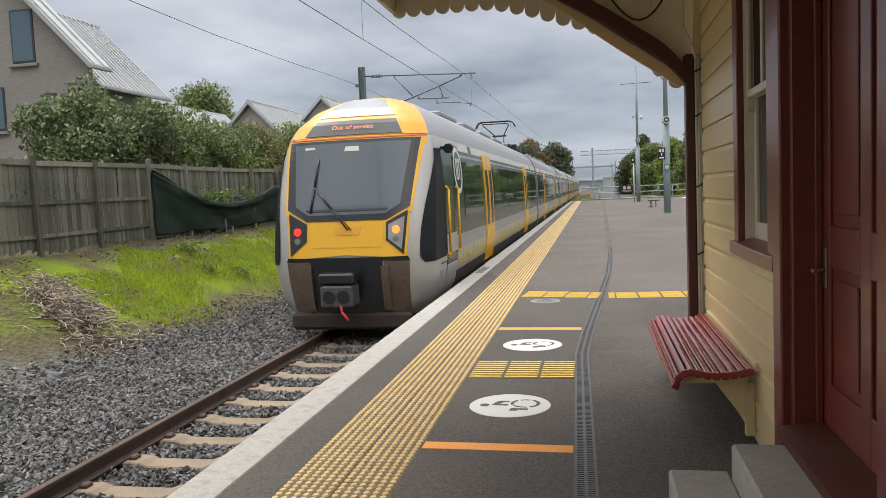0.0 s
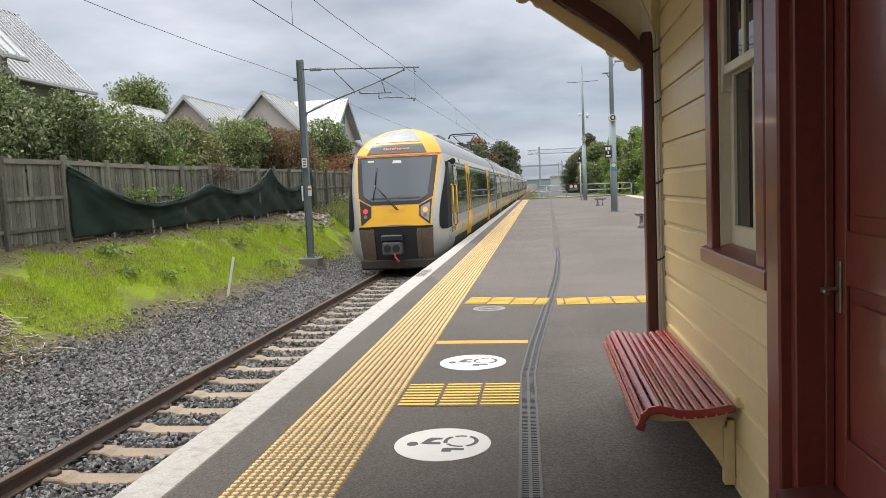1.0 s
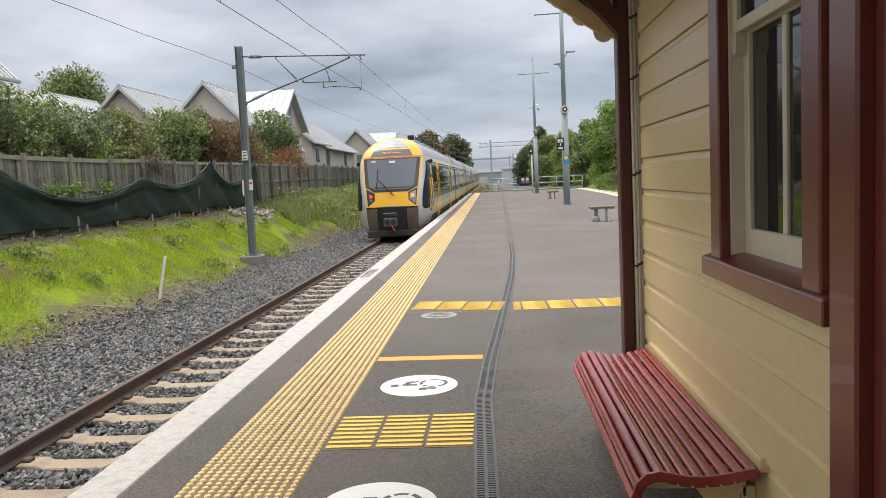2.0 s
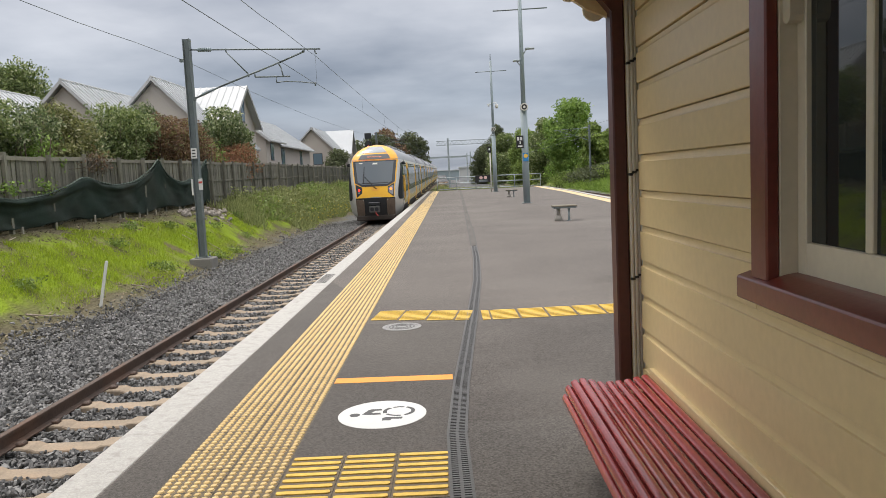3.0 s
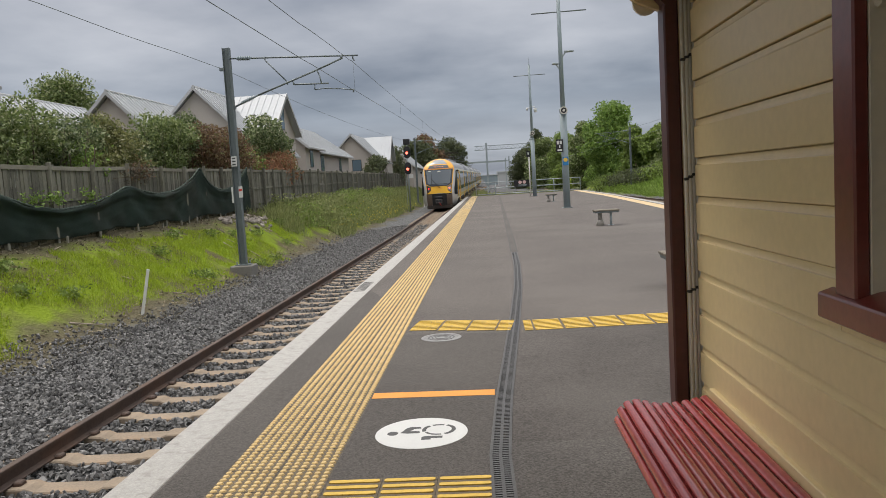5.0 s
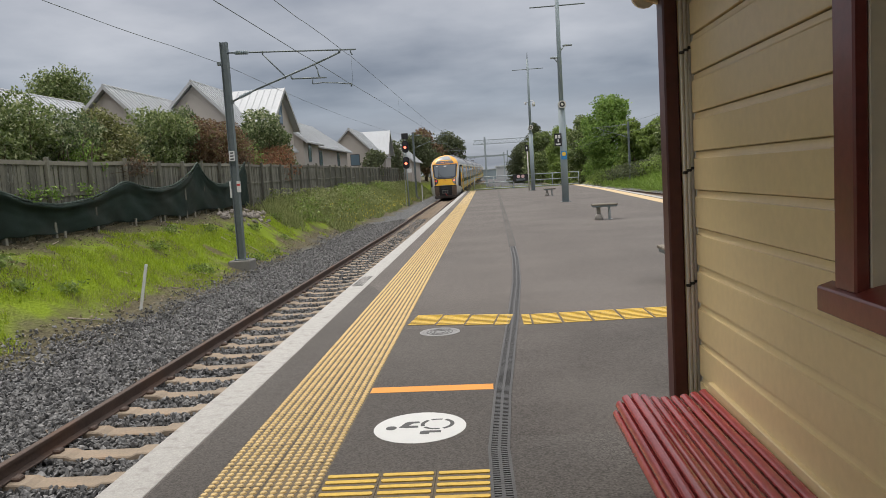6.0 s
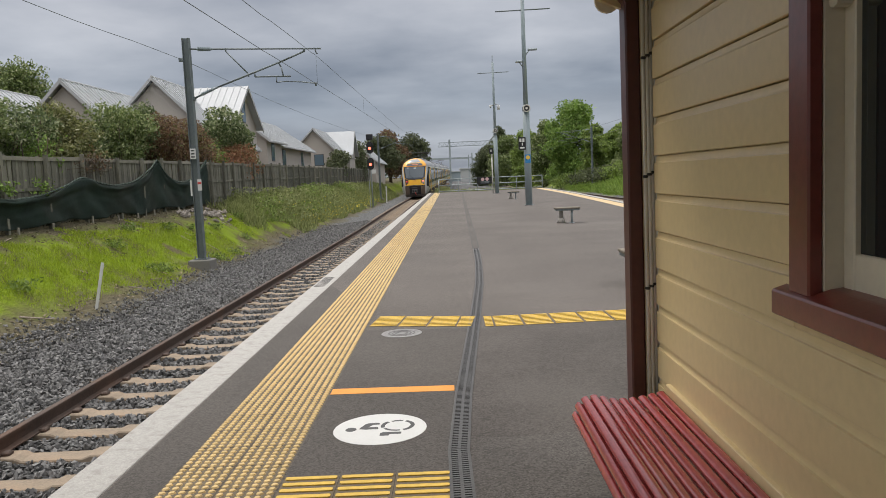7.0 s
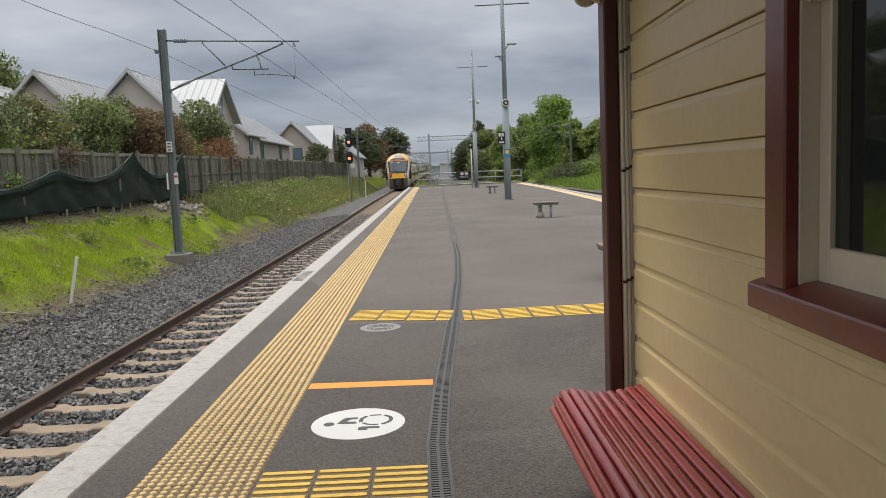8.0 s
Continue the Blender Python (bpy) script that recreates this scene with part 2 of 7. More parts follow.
M = {
    "asphalt": mat("asphalt", (0.110, 0.097, 0.088), 0.85, var=0.26, scale=0.5, fine=130, bump=0.3, stain=(0.160, 0.144, 0.132), stain_amt=0.5, spec=0.3, speck=0.36, speck_scale=105),
    "patch_worn": mat("worn_coarse_asphalt", (0.082, 0.073, 0.067), 0.86, var=0.35, scale=0.8, fine=130, bump=0.3, stain=(0.145, 0.132, 0.121), stain_amt=0.6, spec=0.25, speck=0.42, speck_scale=115),
    "old_concrete": mat("old_concrete", (0.18, 0.172, 0.155), 0.9, var=0.25, scale=3, fine=30, bump=0.3),
    "iron_pale": mat("worn_pale_iron", (0.24, 0.235, 0.23), 0.6, metal=0.2, var=0.25, scale=6, fine=50),
    "patch": mat("coarse_asphalt", (0.092, 0.083, 0.076), 0.82, var=0.35, scale=0.8, fine=130, bump=0.3, stain=(0.092, 0.084, 0.077), stain_amt=0.45, spec=0.25, speck=0.42, speck_scale=115),
    "sealed": mat("smooth_asphalt", (0.080, 0.071, 0.064), 0.8, var=0.25, scale=0.7, fine=140, bump=0.22, stain=(0.13, 0.117, 0.108), stain_amt=0.45, spec=0.3, speck=0.34, speck_scale=105),
    "white": mat("worn_white_paint", (0.375, 0.362, 0.34), 0.8, var=0.13, scale=26, fine=70, stain=(0.22, 0.205, 0.185), stain_amt=0.6, bump=0.3, speck=0.1, speck_scale=120),
    "decal": mat("white_decal", (0.60, 0.60, 0.585), 0.6, var=0.05, scale=6, fine=80, bump=0.1),
    "dark_decal": mat("charcoal_print", (0.07, 0.07, 0.07), 0.7, var=0.1),
    "yellow": mat("tactile_yellow", (0.60, 0.425, 0.175), 0.6, var=0.22, scale=1.6, fine=30, bump=0.1, stain=(0.50, 0.38, 0.20), stain_amt=0.6),
    "faded_yellow": mat("faded_tactile_yellow", (0.56, 0.41, 0.22), 0.7, var=0.15, scale=1.6, fine=30),
    "yellow_bar": mat("bar_yellow", (0.68, 0.44, 0.06), 0.55, var=0.2, scale=2, fine=30, bump=0.1),
    "tile_base": mat("tactile_base", (0.13, 0.10, 0.06), 0.8, var=0.25, scale=3, fine=50),
    "orange": mat("orange_line_paint", (0.72, 0.285, 0.045), 0.7, var=0.12, scale=6, fine=80, bump=0.2),
    "grate": mat("grate_iron", (0.075, 0.072, 0.070), 0.5, metal=0.35, var=0.3, fine=60),
    "channel": mat("drain_concrete", (0.070, 0.066, 0.063), 0.9, var=0.2),
    "concrete": mat("concrete", (0.33, 0.31, 0.28), 0.9, var=0.2, scale=2, fine=40, bump=0.3, stain=(0.2, 0.19, 0.17), stain_amt=0.5),
    "cream": mat("cream_paint", (0.65, 0.51, 0.275), 0.36, var=0.07, scale=1.2, fine=25, bump=0.06, stain=(0.46, 0.37, 0.2), stain_amt=0.4),
    "pale": mat("pale_sash_paint", (0.66, 0.60, 0.47), 0.4, var=0.06, scale=3, fine=30, bump=0.05),
    "maroon": mat("maroon_paint", (0.172, 0.036, 0.026), 0.33, var=0.18, scale=3, fine=30, bump=0.06, coat=0.15),
    "maroon_dark": mat("dark_maroon_paint", (0.068, 0.017, 0.016), 0.4, var=0.2, scale=3, fine=30, bump=0.05),
    "maroon_sill": mat("worn_maroon_sill_paint", (0.085, 0.020, 0.015), 0.5, var=0.3, scale=4, fine=30, bump=0.1, stain=(0.09, 0.045, 0.035), stain_amt=0.6),
    "bench_red": mat("bench_red_paint", (0.30, 0.047, 0.046), 0.24, var=0.2, scale=4, fine=30, bump=0.06, coat=0.25, obj_rand=0.35),
    "conduit": mat("grey_conduit", (0.60, 0.58, 0.52), 0.5, var=0.08),
    "black": mat("black_rubber", (0.015, 0.015, 0.015), 0.6, var=0.2),
    "glass": glass_mat("window_glass"),
    "galv": mat("galvanised_steel", (0.33, 0.37, 0.38), 0.5, metal=0.35, var=0.18, scale=4, fine=30, bump=0.05),
    "galv_dark": mat("weathered_galvanised_steel", (0.155, 0.18, 0.185), 0.55, metal=0.3, var=0.2, scale=3, fine=30, bump=0.05),
    "grey_paint": mat("blue_grey_paint", (0.24, 0.29, 0.31), 0.5, var=0.1, scale=2),
    "rail": mat("rail_steel", (0.080, 0.054, 0.043), 0.7, metal=0.3, var=0.3, scale=3, fine=30, stain=(0.14, 0.07, 0.04), stain_amt=0.6),
    "rail_top": mat("rail_head", (0.30, 0.24, 0.20), 0.35, metal=0.8, var=0.2),
    "sleeper": mat("sleeper_concrete", (0.25, 0.198, 0.145), 0.9, var=0.25, scale=3, fine=40, bump=0.3, stain=(0.28, 0.18, 0.11), stain_amt=0.7, obj_rand=0.4),
    "stone": mat("ballast_stone", (0.140, 0.137, 0.134), 0.85, var=0.42, scale=2, fine=25, island=1.25, bump=0.3),
    "fence": mat("weathered_timber", (0.150, 0.145, 0.115), 0.92, var=0.45, scale=3, fine=24, bump=0.6, stretch=(6, 6, 0.7), obj_rand=0.7, stain=(0.055, 0.062, 0.042), stain_amt=0.85),
    "fence_rail": mat("pale_weathered_rail", (0.225, 0.21, 0.17), 0.92, var=0.3, scale=2, fine=25, bump=0.4, obj_rand=0.7),
    "paint_teal": mat("faded_teal_paint", (0.10, 0.15, 0.135), 0.9, var=0.3),
    "paint_pale": mat("peeling_pale_paint", (0.22, 0.22, 0.19), 0.9, var=0.3),
    "hem": mat("faded_green_hem", (0.10, 0.13, 0.105), 0.85, var=0.35, scale=2, fine=60, bump=0.2),
    "timber": mat("grey_timber", (0.19, 0.165, 0.13), 0.9, var=0.3, scale=2, fine=20, bump=0.4, obj_rand=0.4),
    "cloth": mat("green_shade_cloth", (0.030, 0.054, 0.042), 0.8, var=0.5, scale=1.6, fine=160, bump=0.25, stain=(0.066, 0.074, 0.06), stain_amt=0.8),
    "ground": ground_mat(),
    "leaf": leaf_mat("hedge_leaves", (0.040, 0.068, 0.022), (0.20, 0.25, 0.10), (0.46, 0.48, 0.31)),
    "leaf_light": leaf_mat("light_leaves", (0.10, 0.18, 0.03), (0.28, 0.40, 0.09)),
    "leaf_tree": leaf_mat("tree_leaves", (0.10, 0.15, 0.03), (0.27, 0.36, 0.08)),
    "leaf_mid": leaf_mat("mid_green_leaves", (0.07, 0.105, 0.030), (0.23, 0.29, 0.095), (0.42, 0.44, 0.25)),
    "leaf_olive": leaf_mat("olive_leaves", (0.075, 0.085, 0.026), (0.24, 0.25, 0.085), (0.42, 0.40, 0.24)),
    "leaf_dark": leaf_mat("dark_tree_leaves", (0.05, 0.065, 0.030), (0.145, 0.165, 0.075)),
    "leaf_red": leaf_mat("reddish_leaves", (0.075, 0.045, 0.024), (0.24, 0.14, 0.075), (0.20, 0.21, 0.08)),
    "leaf_pink": leaf_mat("orange_pink_leaves", (0.18, 0.075, 0.035), (0.40, 0.20, 0.11), (0.22, 0.24, 0.10)),
    "grass": leaf_mat("grass_blades", (0.215, 0.295, 0.014), (0.39, 0.49, 0.03)),
    "grass_bank": leaf_mat("bank_grass_blades", (0.11, 0.18, 0.025), (0.26, 0.37, 0.07)),
    "grass_long": leaf_mat("long_grass_blades", (0.13, 0.165, 0.045), (0.34, 0.36, 0.15)),
    "flower": mat("yellow_flowers", (0.75, 0.60, 0.05), 0.7),
    "bark": mat("bark", (0.10, 0.075, 0.05), 0.95, var=0.3, bump=0.6),
    "brick": mat("grey_brick", (0.27, 0.255, 0.24), 0.9, var=0.18, scale=1.5, fine=12, bump=0.4, stretch=(3, 3, 9)),
    "render": mat("taupe_plaster", (0.40, 0.365, 0.33), 0.92, var=0.07, scale=0.8, fine=20, bump=0.1),
    "roof": mat("pale_roof_steel", (0.46, 0.475, 0.49), 0.65, metal=0.0, var=0.08, scale=0.6, fine=6, bump=0.03),
    "fascia": mat("white_barge_paint", (0.40, 0.405, 0.41), 0.5, var=0.05),
    "frame_dark": mat("dark_window_frame", (0.04, 0.045, 0.05), 0.5, var=0.1),
}

# ---- mesh helpers ----
def link(name, bm, material, parent=None, label="", smooth=False):
    me = bpy.data.meshes.new(name)
    if smooth:
        for f in bm.faces:
            f.smooth = True
    bm.to_mesh(me)
    bm.free()
    for m in (material if isinstance(material, (list, tuple)) else [material]):
        me.materials.append(m)
    ob = new(name, me)
    if parent:
        ob.parent = parent
    if label:
        ob["label"] = label
    return ob


def part(name, bm, material, parent, label="", smooth=False):
    return link(name, bm, material, parent, label, smooth)


def thing(name, m, label, category, group=""):
    ob = new(name)
    ob.empty_display_size = 0.2
    ob.matrix_world = m
    return tagged(ob, label, category, group)


def share(name, me, parent, m, label=""):
    ob = new(name, me)
    ob.parent = parent
    ob.matrix_basis = m
    if label:
        ob["label"] = label
    return ob


def box(bm, lo, hi, bevel=0.0, mi=0, m=None):
    """A box between two corners, with bevelled edges."""
    r = bmesh.ops.create_cube(bm, size=1)
    lo, hi = Vector(lo), Vector(hi)
    c, s = (lo + hi) / 2, hi - lo
    for v in r["verts"]:
        v.co = Vector((v.co.x * s.x, v.co.y * s.y, v.co.z * s.z)) + c
    fs = {f for v in r["verts"] for f in v.link_faces}
    if bevel:
        es = {e for v in r["verts"] for e in v.link_edges}
        q = bmesh.ops.bevel(bm, geom=list(es), offset=bevel, segments=1, affect="EDGES")
        fs = {f for v in q["verts"] for f in v.link_faces} | {f for f in fs if f.is_valid}
    vs = {v for f in fs for v in f.verts}
    if m is not None:
        for v in vs:
            v.co = m @ v.co
    for f in fs:
        f.material_index = mi
    return bm


def bx(lo, hi, bevel=0.0):
    return box(bmesh.new(), lo, hi, bevel)


def rod(bm, a, b, r, seg=8, r2=None, mi=0):
    """A round bar from a to b."""
    a, b = Vector(a), Vector(b)
    d = b - a
    q = bmesh.ops.create_cone(bm, cap_ends=True, segments=seg, radius1=r, radius2=r if r2 is None else r2, depth=d.length)
    m = Matrix.Translation((a + b) / 2) @ d.to_track_quat("Z", "Y").to_matrix().to_4x4()
    for v in q["verts"]:
        v.co = m @ v.co
    for f in {f for v in q["verts"] for f in v.link_faces}:
        f.material_index = mi
        f.smooth = len(f.verts) == 4
    return bm


def path_rod(bm, pts, r, seg=6, mi=0):
    for a, b in zip(pts[:-1], pts[1:]):
        rod(bm, a, b, r, seg, mi=mi)
    return bm


def prism(bm, poly, axis, lo, hi, mi=0):
    """A flat outline pushed along an axis. Outline in the two other axes, in x, y, z order."""
    def at(p, h):
        return {"x": (h, p[0], p[1]), "y": (p[0], h, p[1]), "z": (p[0], p[1], h)}[axis]
    a = [bm.verts.new(at(p, lo)) for p in poly]
    b = [bm.verts.new(at(p, hi)) for p in poly]
    fs = [bm.faces.new(a), bm.faces.new(b[::-1])]
    k = len(poly)
    fs += [bm.faces.new((a[i], b[i], b[(i + 1) % k], a[(i + 1) % k])) for i in range(k)]
    for f in fs:
        f.material_index = mi
    bmesh.ops.recalc_face_normals(bm, faces=fs)
    return bm


def raw(name, verts, faces, material, parent=None, smooth=False):
    me = bpy.data.meshes.new(name)
    me.from_pydata(verts, [], faces)
    me.update()
    for m in (material if isinstance(material, (list, tuple)) else [material]):
        me.materials.append(m)
    if smooth:
        me.shade_smooth()
    ob = new(name, me)
    ob.parent = parent
    return ob


def scatter(name, shape, faces, pos, size, rng, material, parent=None, flat=False, up=0.0):
    """Many copies of a small shape at pos, each turned and sized by chance, in one mesh."""
    shape = np.asarray(shape, float)
    k, nv = len(pos), len(shape)
    q = rng.normal(size=(k, 4))
    if flat:
        q[:, 1:3] *= up
    q /= np.linalg.norm(q, axis=1)[:, None]
    w, x, y, z = q.T
    R = np.stack([1 - 2 * (y * y + z * z), 2 * (x * y - z * w), 2 * (x * z + y * w), 2 * (x * y + z * w), 1 - 2 * (x * x + z * z), 2 * (y * z - x * w), 2 * (x * z - y * w), 2 * (y * z + x * w), 1 - 2 * (x * x + y * y)], 1).reshape(k, 3, 3)
    s = (size[0] + (size[1] - size[0]) * rng.random(k))[:, None, None]
    v = np.einsum("kij,nj->kni", R, shape) * s + np.asarray(pos)[:, None, :]
    f = (np.asarray(faces)[None] + (np.arange(k) * nv)[:, None, None]).reshape(-1, len(faces[0]))
    return raw(name, v.reshape(-1, 3).tolist(), f.tolist(), material, parent)


LEAF = [(0, -0.5, 0), (0.24, -0.05, 0.05), (0, 0.5, -0.03), (-0.24, -0.05, 0.05)]
LEAF_F = [(0, 1, 2), (0, 2, 3)]


def blob_points(rng, blobs, n, shell=0.55):
    """Points in and near the skin of uneven clumps (x, y, z, rx, ry, rz)."""
    b = np.array(blobs, float)
    wt = (b[:, 3] * b[:, 4] + b[:, 4] * b[:, 5]) ; wt = wt / wt.sum()
    i = rng.choice(len(b), n, p=wt)
    d = rng.normal(size=(n, 3)); d /= np.linalg.norm(d, axis=1)[:, None]
    r = shell + (1.06 - shell) * rng.random(n) ** 0.6
    lump = 1 + 0.16 * np.sin(d[:, 0] * 7 + i * 2.1) * np.cos(d[:, 1] * 6 + i) + 0.12 * np.sin(d[:, 2] * 9 + i * 1.3)
    p = b[i, :3] + d * b[i, 3:6] * (r * lump)[:, None]
    return p


# ---- large structure ----
EDGE, RAILZ, CX = -1.94, -0.72, -3.6
PLAT_END = 80.0


def track_dx(y):
    return 0.42 * (max(0.0, y - 50) / 37) ** 2 if y < 87 else 0.42 + 0.0227 * (y - 87)


def track_dz(y):
    return 0.0072 * max(0.0, y - 38)


def right_edge(y):
    return float(np.interp(y, [-20, 10, 25, 40, 57, 70, 80], [7.0, 7.1, 7.6, 8.4, 9.25, 9.6, 9.85]))


def drain_x(y):
    return float(np.interp(y, [-6, 3.8, 7.0, 8.06, 9.7, 11.0, 13.5, 16.2, 21.2, 32, 80], [0.40, 0.206, 0.142, 0.187, 0.29, 0.372, 0.515, 0.61, 0.69, 0.82, 1.40]))


def ground_z(x, y):
    rise = float(np.interp(y, [0, 20, 45, 90, 300], [0, 0, 0.25, 0.5, 1.0]))
    xs = [-400, -60, -12, -10.3, -9.2, -7.9, -7.2, -6.3, -5.4, -4.75, -4.35, -4.0, -1.0, 10, 14.5, 15.5, 18, 22, 60, 400]
    zs = [4, 2.2 + rise, 0.75 + rise, 0.62 + rise, 0.28 + 0.8 * rise, -0.62 + 0.3 * rise, -0.88, -1.0, -0.93, -0.885, -0.90, -0.94, -0.94, -0.95, -0.95, -0.4, 0.7, 1.4, 2.5, 4]
    z = float(np.interp(x, xs, zs))
    if -6 < x < 0:
        z += track_dz(y)
    if x < -6.8 or x > 15:
        z += 0.10 * noise.noise((x * 0.55, y * 0.55, 0)) + 0.04 * noise.noise((x * 2, y * 2, 5))
    return z


def build_ground():
    xs = np.unique(np.concatenate([[-400, -200, -100, -60, -40, -28, -20, -16, -13], np.arange(-12, -4.8, 0.4), [-4, -2, -1, 0, 4, 8, 10, 12, 14.5, 15, 15.5, 16.5, 18, 20, 22, 26, 32, 40, 60, 100, 200, 400]]))
    ys = np.unique(np.concatenate([[-120, -60, -30, -15, -6], np.arange(0, 70, 0.6), np.arange(70, 130, 3), np.arange(130, 400, 20), [450, 600, 900, 1400]]))
    v = [(x, y, ground_z(x, y)) for y in ys for x in xs]
    k = len(xs)
    f = [(j * k + i, j * k + i + 1, (j + 1) * k + i + 1, (j + 1) * k + i) for j in range(len(ys) - 1) for i in range(k - 1)]
    tagged(raw("ground", v, f, M["ground"], smooth=True), "earth bank with ballast, dirt and mown grass", "ground", kind="structure")


build_ground()


def build_platform():
    bm = bmesh.new()
    ys = [-20, 10, 25, 40, 57, 70, PLAT_END]
    outline = [(EDGE + 0.06, -20), (EDGE + 0.06, PLAT_END)] + [(right_edge(y) - 0.05, y) for y in ys[::-1]]
    prism(bm, outline, "z", -1.2, 0.0)
    tagged(link("platform", bm, M["asphalt"]), "dark grey asphalt island platform surface", "platform", kind="structure")
    bm = bmesh.new()
    along = [-6, 3.8, 6.95]
    ragged = [(0.55, 7.19), (0.9, 7.24), (1.3, 7.21), (1.7, 7.25), (2.6, 7.2)]
    prism(bm, [(drain_x(y) + 0.055, y) for y in along] + [(drain_x(7.2) + 0.055, 7.2)] + ragged + [(2.6, -6)], "z", -0.01, 0.0014)
    tagged(link("asphalt_patch", bm, M["patch"]), "coarse dark asphalt patch beside the station wall", "asphalt", kind="structure")
    bm = bmesh.new()
    prism(bm, [(-0.766, -6)] + [(drain_x(y) - 0.055, y) for y in along + [8.06, 9.7, 10.4]] + [(-0.766, 10.5)], "z", -0.01, 0.0008)
    tagged(link("asphalt_patch_inner", bm, M["sealed"]), "smooth dark asphalt strip beside the drain", "asphalt", kind="structure")
    bm = bmesh.new()
    prism(bm, ragged[::-1] + [(drain_x(y) + 0.055, y) for y in (7.2, 8.06, 9.7, 10.35)] + [(0.7, 10.46), (2.6, 10.62)], "z", -0.01, 0.0010)
    tagged(link("asphalt_patch_outer", bm, M["patch_worn"]), "coarse worn asphalt with a soft ragged edge", "asphalt", kind="structure")
    bm = bmesh.new()
    prism(bm, [(-1.655, -19.9), (-1.378, -19.9), (-1.378, 13.2), (-1.655, 14.0)], "z", -0.01, 0.0009)
    tagged(link("asphalt_strip", bm, M["sealed"]), "narrow dark asphalt strip behind the white edge", "asphalt", kind="structure")
    # nosing slabs, white on the track side
    bm = bmesh.new()
    box(bm, (EDGE, -20, -0.22), (EDGE + 0.28, PLAT_END, 0.004), 0.012)
    tagged(link("platform_edge", bm, M["white"]), "worn white painted concrete platform edge", "platform edge", kind="structure")
    bm = bmesh.new()
    pts = [(right_edge(y), y) for y in ys]
    prism(bm, pts + [(x - 0.28, y) for x, y in pts[::-1]], "z", -0.22, 0.004)
    tagged(link("platform_edge_far", bm, M["white"]), "white painted concrete edge of the second track", "platform edge", kind="structure")
    bm = bmesh.new()
    prism(bm, [(x - 0.42, y) for x, y in pts] + [(x - 0.95, y) for x, y in pts[::-1]], "z", -0.01, 0.006)
    tagged(link("tactile_band_far", bm, M["faded_yellow"]), "yellow tactile warning band along the far edge", "tactile paving", kind="structure")


build_platform()

# SOUTH: unseen stretch added so that building and canopy shade the near asphalt
WALL_X, WALL_END, SOUTH = 1.2, 6.70, -13.0
WIN = (4.247, 5.029, 1.17, 2.75)   # opening: y0, y1, z0, z1
DOOR = (2.65, 3.85, 0.36, 2.62)
WALL_TOP = 3.7


